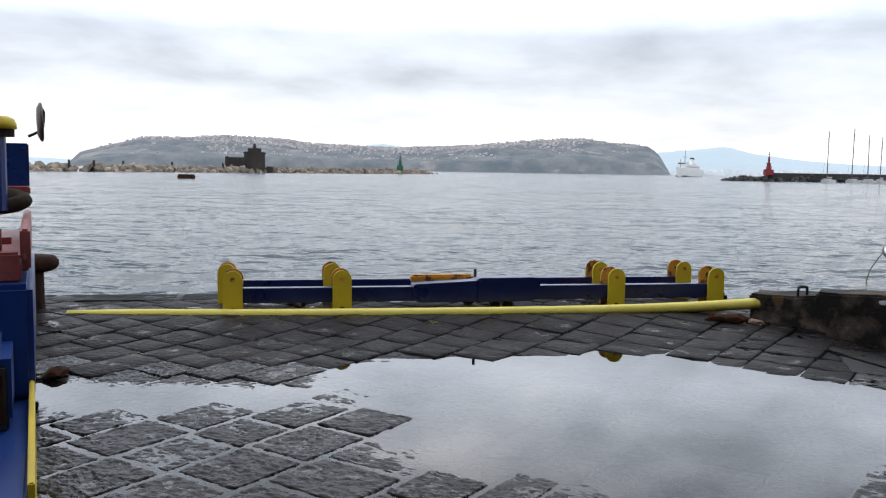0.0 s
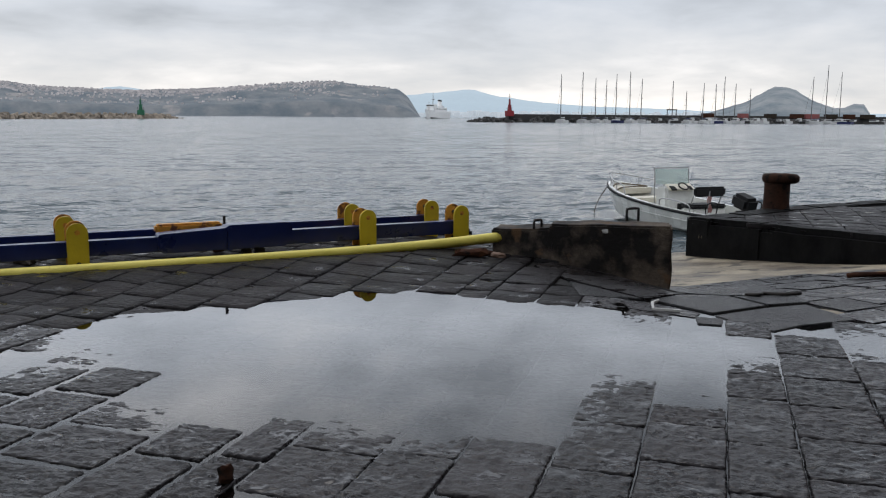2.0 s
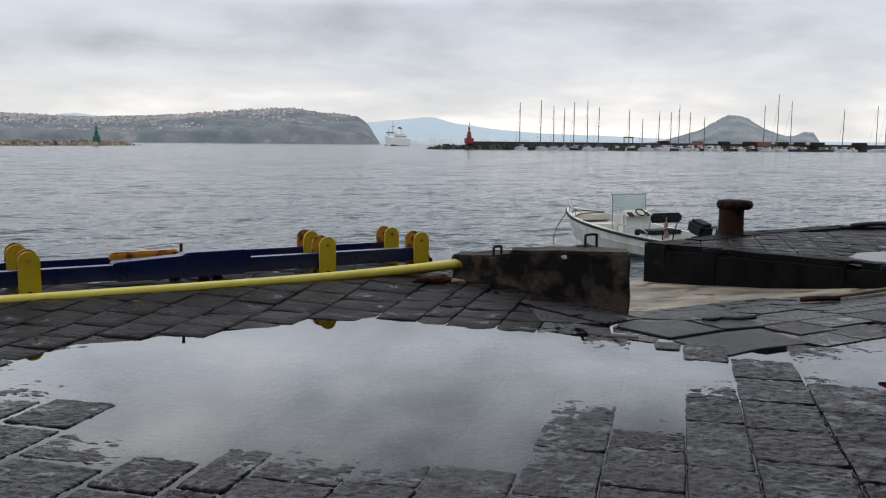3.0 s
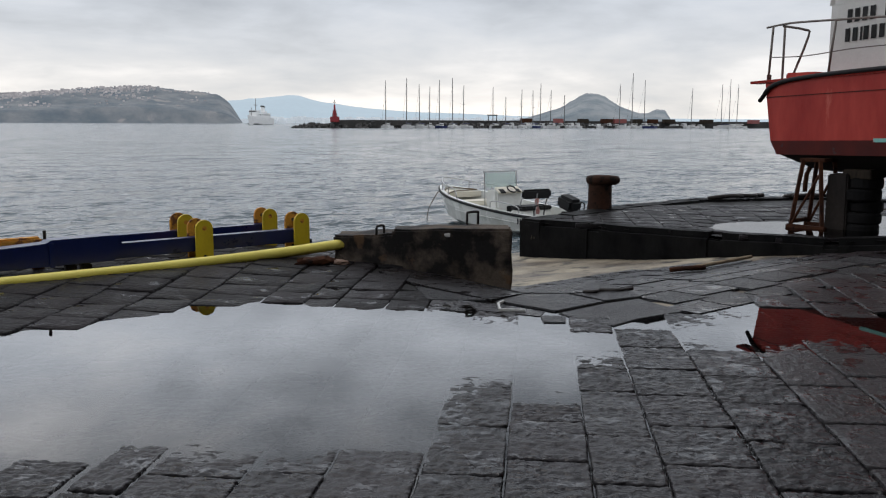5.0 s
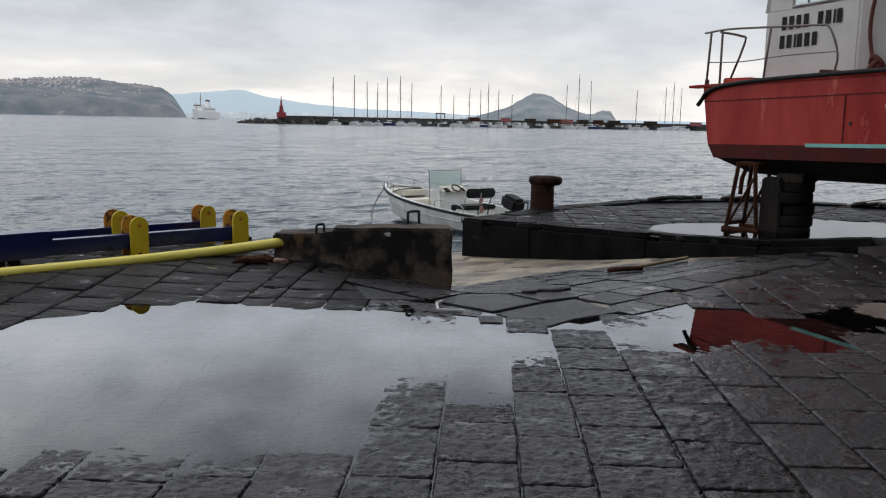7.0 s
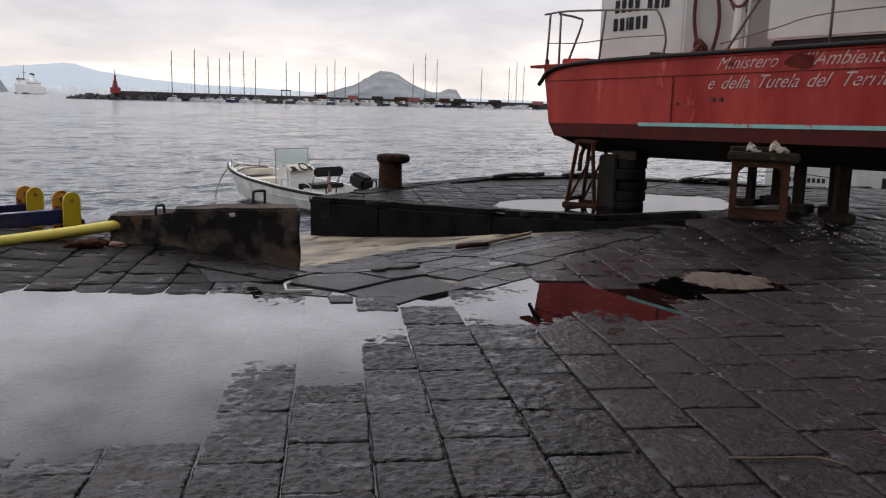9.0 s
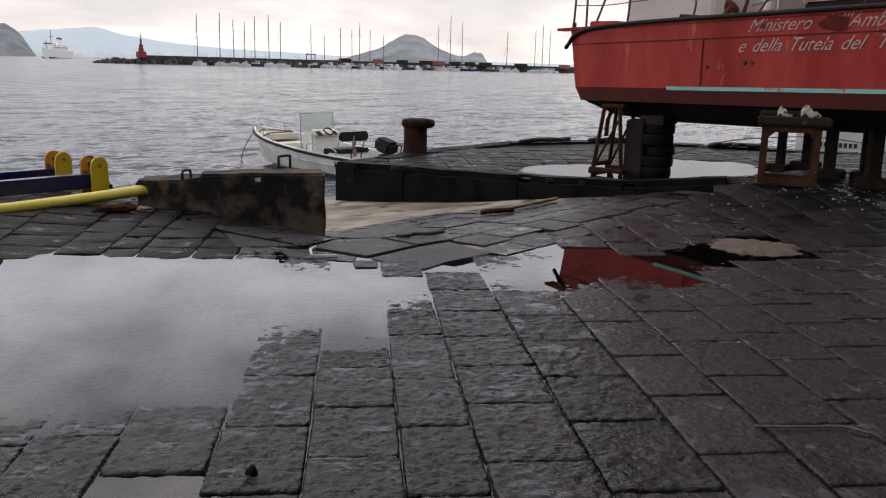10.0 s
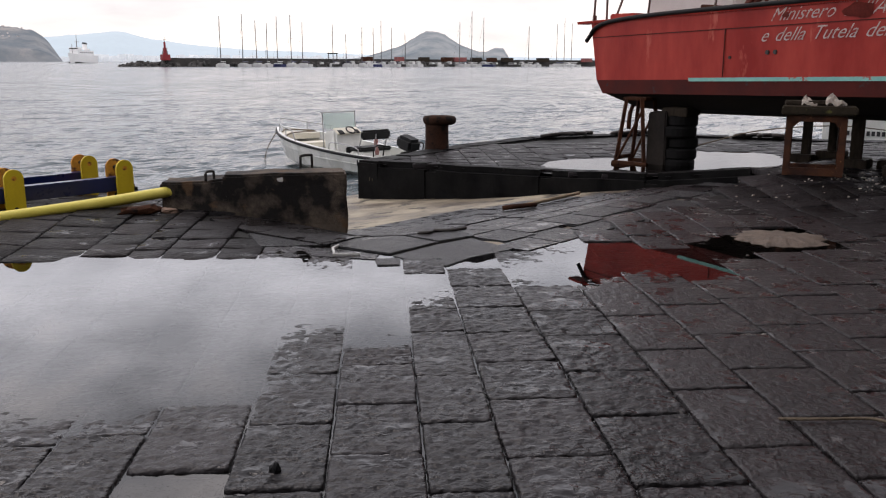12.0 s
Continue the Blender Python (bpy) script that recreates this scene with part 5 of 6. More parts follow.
    part("anchor_line", tube(B(), [(-0.06, L * 0.99, 0.86), (-0.25, L * 1.0, 0.6), (-0.42, L * 1.01, 0.3), (-0.5, L * 1.02, -0.05)], 0.012, 6, 4), ROPE, t, smooth=True)
    part("bow_rope", tube(B(), [(-0.4, L * 0.86, 0.78), (-0.15, L * 0.9, 0.82), (0.25, L * 0.86, 0.80), (0.4, L * 0.8, 0.78), (0.1, L * 0.82, 0.77), (-0.5, L * 0.78, 0.74), (-0.62, L * 0.75, 0.5)], 0.018, 6, 4), ROPE, t, smooth=True)
    return t


build_motorboat()


# ---- white cabin boat moored behind the pier ----
def build_moored_hull():
    c = Vector((22.9, 10.1, SEA_Z))
    t = thing("moored_boat", c, "white cabin boat moored stern-on behind the pier", "boat", turn=-66)
    bm = B()
    prism(bm, [(-1.95, 0), (1.95, 0), (2.0, 3), (1.4, 5.5), (0, 7.5), (-1.4, 5.5), (-2.0, 3)], -0.3, 1.15, None, 0.06)
    part("hull", bm, GEL_WHITE, t)
    part("cabin", box(B(), (0, 3.2, 1.5), (2.8, 2.8, 0.8), bevel=0.12), GEL_WHITE, t)
    for k in range(9):
        part("lettering_bar", box(B(), (-1.45 + 0.12 * k, -0.012, 0.74), (0.08, 0.02, 0.12 if k else 0.18)), INK, t)
    part("waterline", box(B(), (0, -0.01, 0.06), (3.7, 0.03, 0.14)), ROCK_DARK, t)
    part("fender", tube(B(), [(1.0, -0.1, 0.9), (1.0, -0.12, 0.3)], 0.11, 10, 2), BLACK, t)
    return t


build_moored_hull()


# ---- blue quay machine ----
def build_machine():
    t = thing("quay_machine", (0, 0, 0), "blue harbour loading machine with red tray and yellow beacon", "machine", turn=25.35)
    # local: x to its right, y straight away from the eye along its side
    bm = B()
    prism(bm, [(-1.9, 3.25), (-0.055, 3.25), (-0.03, 5.2), (-1.9, 5.2)], 0.10, 0.285, None, 0.012)
    part("chassis_step", bm, MACHINE_BLUE, t, "deep blue chassis ledge")
    bm = B()
    prism(bm, [(-1.9, 3.28), (-0.075, 3.28), (-0.06, 4.0), (-1.9, 4.0)], -0.02, 0.10)
    part("skirt", bm, MACHINE_BLUE, t)
    part("yellow_edge", box(B(), (-0.035, 4.1, 0.17), (0.025, 1.65, 0.42), bevel=0.006), YELLOW, t, "yellow warning edge")
    bm = B()
    prism(bm, [(-1.9, 4.85), (-0.02, 4.85), (-0.01, 7.2), (-1.9, 7.2)], 0.285, 0.885, None, 0.03)
    part("engine_housing", bm, MACHINE_BLUE, t, "deep blue panelled housing")
    bm = B()
    prism(bm, [(-0.9, 4.3), (-0.115, 4.3), (-0.115, 4.85), (-0.9, 4.85)], 0.285, 0.66, None, 0.05)
    part("front_box", bm, MACHINE_BLUE, t)
    part("lamp_recess", box(B(), (-0.215, 4.285, 0.44), (0.13, 0.03, 0.24), bevel=0.01), RUST, t, "brown-red lamp lens")
    part("lamp_frame", box(B(), (-0.215, 4.295, 0.44), (0.17, 0.02, 0.30), bevel=0.01), INK, t)
    # red tray with rims and rolled strap
    part("tray_floor", box(B(), (-0.95, 6.1, 0.98), (1.82, 2.2, 0.05)), RED_TRAY, t, "scraped red tray")
    part("tray_front", box(B(), (-0.97, 5.0, 0.96), (1.80, 0.06, 0.16), bevel=0.015), RED_TRAY, t)
    part("tray_side", box(B(), (-0.05, 6.1, 1.05), (0.05, 2.2, 0.22), bevel=0.012), RED_TRAY, t)
    part("cross_bar", box(B(), (-0.85, 5.5, 1.06), (1.45, 0.12, 0.14), bevel=0.05), RED_TRAY, t)
    part("cross_bar", box(B(), (-0.9, 6.0, 1.16), (1.35, 0.12, 0.12), bevel=0.03), RUST, t)
    part("roller", rod(B(), (-1.6, 6.5, 1.24), (-0.08, 6.5, 1.27), 0.055, 14), RUST, t)
    part("strap", tube(B(), [(-0.5, 6.35, 1.2), (-0.2, 6.25, 1.22), (-0.06, 6.3, 1.26), (-0.2, 6.5, 1.29), (-0.6, 6.5, 1.25)], 0.05, 8, 4), WOOD, t, smooth=True)
    part("top_sill", box(B(), (-0.95, 6.9, 1.31), (1.85, 0.3, 0.06), bevel=0.01), RED_TRAY, t)
    part("back_plate", box(B(), (-0.76, 7.05, 1.49), (1.46, 0.05, 0.32), bevel=0.008), MACHINE_BLUE, t, "deep blue back plate")
    part("beacon_post", tube(B(), [(-0.22, 6.2, 1.2), (-0.22, 6.2, 1.68)], 0.065, 12, 1), MACHINE_BLUE, t)
    be = part("beacon_base", rod(B(), (-0.19, 6.2, 1.67), (-0.19, 6.2, 1.72), 0.085, 16), WOOD, t)
    bm = lathe(B(), [(0.10, 1.72), (0.10, 1.75), (0.085, 1.785), (0.05, 1.80), (0.01, 1.803)], 18, (-0.19, 6.2, 0))
    o = new("beacon_cap", mesh_of("beacon_cap", bm, YELLOW, True))
    o.parent = be
    part("mirror_arm", tube(B(), [(-0.03, 7.0, 1.70), (0.03, 6.98, 1.73), (0.065, 6.9, 1.76), (0.075, 6.88, 1.86), (0.06, 6.87, 1.90)], 0.010, 8, 4), IRON, t, smooth=True)
    bm = B()
    lathe(bm, [(0.01, -0.03), (0.10, -0.025), (0.135, -0.008), (0.14, 0.005), (0.13, 0.012), (0.02, 0.014)], 24)
    bmesh.ops.transform(bm, matrix=pose(0.055, 6.85, 1.80, 0, 88, 2), verts=bm.verts)
    part("mirror", bm, DARK_RAIL, t, "round dark-backed mirror", True)
    for y in (3.8, 6.4):
        for x in (-0.4, -1.6):
            wh = part("wheel", rod(B(), (x - 0.13, y, 0.30), (x + 0.13, y, 0.30), 0.30, 24), TYRE, t)
            o = new("rim", mesh_of("rim", rod(B(), (x - 0.135, y, 0.30), (x + 0.135, y, 0.30), 0.15, 18), DARK_RAIL))
            o.parent = wh
    return t


build_machine()


# ---- harbour marks, fort, ferry ----
def build_beacon(at, mat, s, label, base):
    t = thing("harbour_beacon", at, label, "beacon", "harbour beacons")
    part("plinth", box(B(), (0, 0, 1.3 * s), (3.6 * s, 3.6 * s, 2.6 * s), bevel=0.15 * s), mat if base else FORT, t)
    part("tower", rod(B(), (0, 0, 2.6 * s), (0, 0, 5.3 * s), 0.98 * s, 12, 0.86 * s), mat, t)
    part("gallery", rod(B(), (0, 0, 5.3 * s), (0, 0, 5.5 * s), 1.2 * s, 12), mat, t)
    part("lantern", rod(B(), (0, 0, 5.5 * s), (0, 0, 8.2 * s), 0.5 * s, 10, 0.42 * s), mat, t)
    for k in range(4):
        a = k * math.pi / 2 + 0.4
        part("rail_post", rod(B(), (1.6 * s * math.cos(a), 1.6 * s * math.sin(a), 2.6 * s), (1.6 * s * math.cos(a), 1.6 * s * math.sin(a), 4.2 * s), 0.09 * s, 6), IRON, t)
    part("mast", rod(B(), (0, 0, 8.2 * s), (0, 0, 10.6 * s), 0.12 * s, 6), IRON, t)
    part("yard", rod(B(), (-0.7 * s, 0, 9.3 * s), (0.7 * s, 0, 9.3 * s), 0.08 * s, 6), IRON, t)
    return t


def polar(az, r, z=0.0):
    return (r * math.sin(radians(az)), r * math.cos(radians(az)), z)


build_beacon(polar(20.65, 424, 1.9), BEACON_RED, 1.0, "red harbour entrance beacon on the marina mole", True)
build_beacon(polar(-2.85, 560, 1.2), BEACON_GREEN, 1.15, "green harbour entrance beacon on the rocky breakwater", True)

fx, fy, _ = polar(-12.3, 437)
t = thing("sea_fort", (fx, fy, -1.0), "squat dark stone fort tower on the breakwater", "fort", turn=12)
part("tower", prism(B(), [(5.5 * math.cos(a), 5.5 * math.sin(a)) for a in (2 * math.pi * k / 8 + 0.39 for k in range(8))], 0, 10.3, None, 0.25), FORT, t)
part("parapet", prism(B(), [(5.9 * math.cos(a), 5.9 * math.sin(a)) for a in (2 * math.pi * k / 8 + 0.39 for k in range(8))], 9.2, 10.0, None, 0.15), FORT, t)
part("wing", box(B(), (-9.0, 0, 3.7), (9.5, 7, 7.4), bevel=0.25), FORT, t)
part("wing_end", box(B(), (-13.2, 0, 3.9), (1.6, 7.6, 7.8), bevel=0.2), FORT, t)
part("upper_drum", box(B(), (0, 0, 11.1), (6.6, 5, 1.8), bevel=0.3), FORT, t)
part("lookout", rod(B(), (0, 0, 11.8), (0, 0, 14.2), 0.9, 8, 0.6), FORT, t)
part("spur", box(B(), (7.2, 0, 1.6), (3.2, 6, 3.2), bevel=0.3), FORT, t)
for az, r in ((-23.4, 352), (-22.0, 362), (-20.3, 375), (-17.4, 395), (-14.3, 415)):
    p = polar(az, r, 1.2)
    solo("mooring_pillar", rod(B(), (p[0], p[1], 0.3), (p[0], p[1], 3.4), 0.55, 8, 0.45), FORT, "short dark pillar on the breakwater", "pillar", group="pillars on the breakwater")
bx, by, _ = polar(-16.55, 190)
t = thing("work_raft", (bx, by, SEA_Z), "small brown raft afloat off the breakwater", "raft", turn=-10)
part("pontoon", box(B(), (0, 0, 0.35), (3.4, 1.8, 0.75), bevel=0.15), RUST, t)
part("raft_deck", box(B(), (0, 0, 0.80), (2.9, 1.5, 0.16), bevel=0.05), WOOD, t)


def build_ferry():
    x, y, _ = polar(15.85, 1050)
    t = thing("ferry", (x, y, SEA_Z), "white coastal ferry out in the bay", "ship", turn=136)
    t.scale = (1.1, 1.0, 1.3)
    m = Matrix()
    bm = B()
    rings = []
    for i in range(13):
        s = i / 12
        hw = 5.2 * (1 - max(0, (s - 0.62) / 0.38) ** 2) + 0.15
        top = 6.2 + 2.2 * max(0, s - 0.55) / 0.45
        yy = -26 + 52 * s
        rings.append([bm.verts.new(q) for q in ((-hw, yy + 2.5 * s ** 6, top), (-hw * 0.85, yy - 1.5 * s ** 6, 0.0), (hw * 0.85, yy - 1.5 * s ** 6, 0.0), (hw, yy + 2.5 * s ** 6, top))])
    for a, b in zip(rings, rings[1:]):
        for k in range(4):
            bm.faces.new((a[k], b[k], b[(k + 1) % 4], a[(k + 1) % 4]))
    bm.faces.new(rings[0])
    bm.faces.new(rings[-1][::-1])
    bmesh.ops.recalc_face_normals(bm, faces=bm.faces)
    part("hull", bm, SHIP_WHITE, t)
    part("boot_top", box(B(), (0, -2, 0.5), (9.2, 44, 1.3), bevel=0.3), ROCK_DARK, t)
    part("superstructure", box(B(), (0, -1, 8.2), (9.6, 34, 4.4), bevel=0.5), SHIP_WHITE, t)
    br = part("bridge", box(B(), (0, 12, 11.6), (9.8, 8, 2.6), bevel=0.4), SHIP_WHITE, t)
    o = new("bridge_windows", mesh_of("bridge_windows", box(B(), (0, 16.02, 12.0), (8.6, 0.3, 0.9)), INK))
    o.parent = br
    fu = part("funnel", box(B(), (0, -8, 13.4), (3.6, 4.6, 5.4), rx=8, bevel=0.5), SHIP_WHITE, t)
    o = new("funnel_top", mesh_of("funnel_top", box(B(), (0, -8.4, 16.3), (3.7, 4.7, 1.4), rx=8, bevel=0.4), INK))
    o.parent = fu
    part("mast", rod(B(), (0, 9, 12.5), (0, 8.4, 23.5), 0.42, 8, 0.2), DARK_RAIL, t)
    part("yard", rod(B(), (-2.2, 8.7, 17.5), (2.2, 8.7, 17.5), 0.2, 6), DARK_RAIL, t)
    part("fore_mast", rod(B(), (0, 19, 8), (0, 19, 15.5), 0.22, 6), DARK_RAIL, t)
    for k in range(7):
        for sg in (-1, 1):
            part("window", box(B(), (sg * 4.82, -14 + 4.2 * k, 8.8), (0.1, 2.0, 0.9)), INK, t)
    for sg in (-1, 1):
        part("life_boat", box(B(), (sg * 4.4, -6, 11.3), (1.6, 6, 1.5), bevel=0.5), SHIP_WHITE, t)
    part("door_panel", box(B(), (4.95, -18, 3.0), (0.2, 5, 2.2)), ROCK_DARK, t)
    return t


SHIP_WHITE = surf("hazy_ship_paint", (0.80, 0.80, 0.79), (0.88, 0.88, 0.87), scale=0.2, rough=(0.5, 0.7), bump=0.0)
build_ferry()


# ---- marina: yachts and small craft along the mole ----
def build_yacht(p, ln, mast, navy, seed, lean):
    rng = random.Random(seed)
    t = thing("sailing_yacht", (p[0], p[1], SEA_Z), "moored dark-hulled sailing yacht with bare mast" if navy else "moored white sailing yacht with bare mast", "yacht", "yachts along the mole", rng.uniform(-14, 14))
    bm = B()
    w = ln * 0.29
    prism(bm, [(-w / 2 * 0.8, -ln / 2), (w / 2 * 0.8, -ln / 2), (w / 2, 0), (w * 0.3, ln * 0.38), (0, ln / 2), (-w * 0.3, ln * 0.38), (-w / 2, 0)], -0.2, 1.25, None, 0.12)
    part("hull", bm, BLUE if navy else YACHT_WHITE, t)
    part("coachroof", box(B(), (0, 0, 1.5), (w * 0.6, ln * 0.42, 0.6), bevel=0.15), YACHT_WHITE, t)
    part("mast", tube(B(), [(0, ln * 0.06, 1.2), (lean, ln * 0.06, mast)], 0.24, 6, 1, lambda u: 1 - 0.4 * u), MAST, t)
    part("boom", rod(B(), (0, ln * 0.05, 2.4), (0, -ln * 0.38, 2.4), 0.16, 6), BLUE if rng.random() < 0.5 else YACHT_WHITE, t)
    part("forestay", rod(B(), (0, ln * 0.48, 1.2), (lean, ln * 0.06, mast * 0.96), 0.04, 4), MAST, t)
    part("spreader", rod(B(), (-0.9, ln * 0.06, mast * 0.55), (0.9, ln * 0.06, mast * 0.55), 0.05, 4), MAST, t)
    return t


def build_launch(p, ln, seed):
    rng = random.Random(seed)
    navy = rng.random() < 0.25
    t = thing("motor_cruiser", (p[0], p[1], SEA_Z), "dark-hulled motor cruiser moored at the mole" if navy else "white motor cruiser moored at the mole", "boat", "cruisers along the mole", rng.uniform(-25, 25))
    w = ln * 0.34
    bm = B()
    prism(bm, [(-w / 2, -ln / 2), (w / 2, -ln / 2), (w / 2, ln * 0.15), (0, ln / 2), (-w / 2, ln * 0.15)], -0.2, 1.3, None, 0.12)
    part("hull", bm, ROCK_DARK if navy else YACHT_WHITE, t)
    part("cabin", box(B(), (0, -ln * 0.05, 1.8), (w * 0.75, ln * 0.4, 1.1), bevel=0.2), YACHT_WHITE, t)
    part("window_band", box(B(), (0, -ln * 0.05, 1.95), (w * 0.77, ln * 0.36, 0.4)), INK, t)
    if rng.random() < 0.6:
        part("flybridge", box(B(), (0, -ln * 0.1, 2.65), (w * 0.6, ln * 0.25, 0.5), bevel=0.12), YACHT_WHITE, t)
    return t


YACHT_WHITE = surf("yacht_white", (0.42, 0.42, 0.41), (0.66, 0.66, 0.65), scale=0.05, bump=0, rough=(0.3, 0.5))
MAST = surf("mast_alloy", (0.05, 0.05, 0.055), (0.10, 0.10, 0.10), scale=0.3, bump=0, rough=(0.4, 0.6), metal=0.0)


def on_mole(az, y=388.0):
    return (y * math.tan(radians(az)), y)


for k, (az, mast) in enumerate(((24.02, 22.8), (25.38, 24.3), (26.25, 21.6), (26.88, 20.7), (27.54, 23.8), (28.42, 24.8), (29.14, 21.7), (31.07, 21.1), (31.91, 16.2), (32.91, 20.4), (33.69, 19.8), (34.17, 23.6), (34.85, 20.3), (35.74, 17.8), (39.28, 24.6), (40.05, 30.7), (40.85, 27.4), (43.71, 23.8), (45.55, 25.9), (46.02, 29.5), (46.47, 26.4),
                              (48.9, 19.0), (50.2, 21.0), (51.8, 19.0))):
    build_yacht(on_mole(az, 385.5 + (k * 37) % 5), 0.5 * mast + 0.5, mast, k % 6 == 4, 40 + k, 0.25 * math.sin(k * 2.3))
for k, az in enumerate((30.3, 31.2, 32.2, 33.2, 33.6, 34.2, 34.8, 35.4, 36.0, 36.5, 37.4, 37.8, 38.5, 38.9, 39.4, 39.9, 40.7, 41.5, 42.6, 43.2, 44.2, 46.2, 28.3)):
    build_launch(on_mole(az, 384 + (k * 29) % 9), 7 + (k * 13) % 5, 90 + k)
t = thing("mole_gantry", (*on_mole(31.0, 398), 2.0), "small dark gantry on the mole", "gantry")
part("beam", box(B(), (0, 0, 3.8), (6, 0.6, 0.6), bevel=0.1), IRON, t)
for sx in (-2.6, 2.6):
    part("leg", box(B(), (sx, 0, 1.9), (0.35, 0.35, 3.8), bevel=0.05), IRON, t)
for az, c, w in ((39.2, RED_TRAY, 9), (40.3, WOOD, 7), (33.2, RUST, 6), (42.3, WOOD, 8), (35.3, RED_TRAY, 5), (36.9, WOOD, 6), (38.4, RUST, 7), (41.3, RUST, 6), (44.6, WOOD, 9), (47.4, RED_TRAY, 8)):
    p = on_mole(az, 399)
    solo("mole_shed", box(B(), (p[0], p[1], 3.0), (w, 3, 2.4), bevel=0.1), c, "low painted shed on the mole", "shed", group="sheds on the mole")


# ---- smooth border slabs round the head of the slip ----
border = thing("slip_border", (0, 0, 0), "smooth worn grey slabs bordering the slip", "paving", kind="structure")


def slab(pts, z, tilt=0.0):
    cx, cy = sum(p[0] for p in pts) / len(pts), sum(p[1] for p in pts) / len(pts)
    bm = B()
    prism(bm, [(cx + (x - cx) * 0.985, cy + (y - cy) * 0.985) for x, y in pts], -0.10, 0.0)
    bmesh.ops.bevel(bm, geom=[e for e in bm.edges if all(q.co.z > -0.01 for q in e.verts)], offset=0.012, segments=2, affect="EDGES")
    for q in bm.verts:
        q.co.z += z + tilt * max(0.0, past_head(q.co.x, q.co.y)) + 0.004 * noise.noise(q.co * 3)
    part("slab", bm, SLAB if len(border.children) % 3 else STONE, border)


def along(p, q, t, off):
    dx, dy = q[0] - p[0], q[1] - p[1]
    ln = math.hypot(dx, dy)
    return (p[0] + dx * t - dy / ln * off, p[1] + dy * t + dx / ln * off)


K0, K1 = (KX, KY), HEAD_R
cuts = [0.12, 0.20, 0.30, 0.39, 0.50, 0.58, 0.69, 0.78, 0.88, 1.0]
for k, (a, b) in enumerate(zip(cuts, cuts[1:])):
    split = (0.18, 0.26, 0.14, 0.22)[k % 4]
    slab([along(K0, K1, a, -0.18), along(K0, K1, b, -0.18), along(K0, K1, b, split), along(K0, K1, a, split)], 0.007, -0.02)
    slab([along(K0, K1, a + 0.03, split), along(K0, K1, b + 0.03, split), along(K0, K1, b + 0.03, 0.62), along(K0, K1, a + 0.03, 0.62)], 0.014, -0.028)
# the corner between the paving and the wall block
CORNER_SLABS = [[(3.36, 8.0), (3.6, 8.12), (4.03, 7.6), (4.46, 7.2), (4.2, 6.5), (4.05, 6.42), (3.64, 6.23), (3.38, 7.2)],
                [(3.65, 6.19), (4.06, 6.39), (4.4, 6.2), (4.46, 5.75), (3.87, 5.62)],
                [(3.85, 5.57), (4.4, 5.70), (4.82, 5.74), (4.80, 5.16), (4.29, 5.12), (3.97, 5.02), (3.86, 5.42)],
                [(3.69, 5.58), (3.85, 5.45), (3.72, 5.27), (3.57, 5.36)],
                [(3.42, 6.29), (3.61, 6.12), (3.80, 5.66), (3.67, 5.54), (3.34, 5.95)],
                [(3.16, 6.50), (3.35, 7.12), (3.61, 6.25), (3.43, 6.33)],
                [(4.24, 6.52), (4.42, 6.22), (4.95, 6.1), (5.05, 6.6), (4.66, 7.05)],
                [(4.49, 5.78), (4.43, 6.17), (4.95, 6.05), (4.90, 5.78)]]
for k, pts in enumerate(CORNER_SLABS):
    bm = B()
    cx, cy = sum(p[0] for p in pts) / len(pts), sum(p[1] for p in pts) / len(pts)
    prism(bm, [(cx + (x - cx) * 0.993, cy + (y - cy) * 0.993) for x, y in pts], -0.10, 0.0)
    bmesh.ops.bevel(bm, geom=[e for e in bm.edges if all(q.co.z > -0.01 for q in e.verts)], offset=0.006, segments=2, affect="EDGES")
    for q in bm.verts:
        low = min(lie(q.co.x, q.co.y), -0.003 if k in (2, 3, 4) else 0.004)
        q.co.z += max(low, min(slip_z(q.co.x, q.co.y) - 0.004, 0.0)) + 0.009 + 0.003 * noise.noise(q.co * 3)
    part("slab", bm, SLAB if k % 4 else STONE, border)
# hewn courses running across the head of the slip
rng = random.Random(21)
for row in range(6):
    u, d0 = 4.85 + 0.05 * row, 0.64 + 0.34 * row
    while u < 9.6 - 0.55 * row:
        ln = rng.uniform(0.5, 0.95)
        c = []
        for du, dd in ((0, 0), (ln, 0), (ln, 0.33), (0, 0.33)):
            s = u - KX + du
            c.append((KX + LX * s - LY * (d0 + dd), KY + LY * s + LX * (d0 + dd)))
        mx, my = sum(p[0] for p in c) / 4, sum(p[1] for p in c) / 4
        if not inside(mx, my, QUAY) and edge_dist(mx, my, QUAY) > 0.2:
            zs = slip_z(mx, my)
            bm = B()
            prism(bm, [(mx + (x - mx) * 0.975, my + (y - my) * 0.95) for x, y in c], -0.12, 0.0)
            bmesh.ops.bevel(bm, geom=[e for e in bm.edges if all(q.co.z > -0.01 for q in e.verts)], offset=0.012, segments=2, affect="EDGES")
            hgt = 0.012 - 0.004 * row + rng.uniform(-0.006, 0.004)
            for q in bm.verts:
                q.co.z += slip_z(q.co.x, q.co.y) + hgt
            part("slip_course", bm, STONE, border)
        u += ln


# ---- coping of the pier ----
coping = thing("pier_coping", (0, 0, 0), "black worn coping stones along the pier edge", "coping", kind="structure")


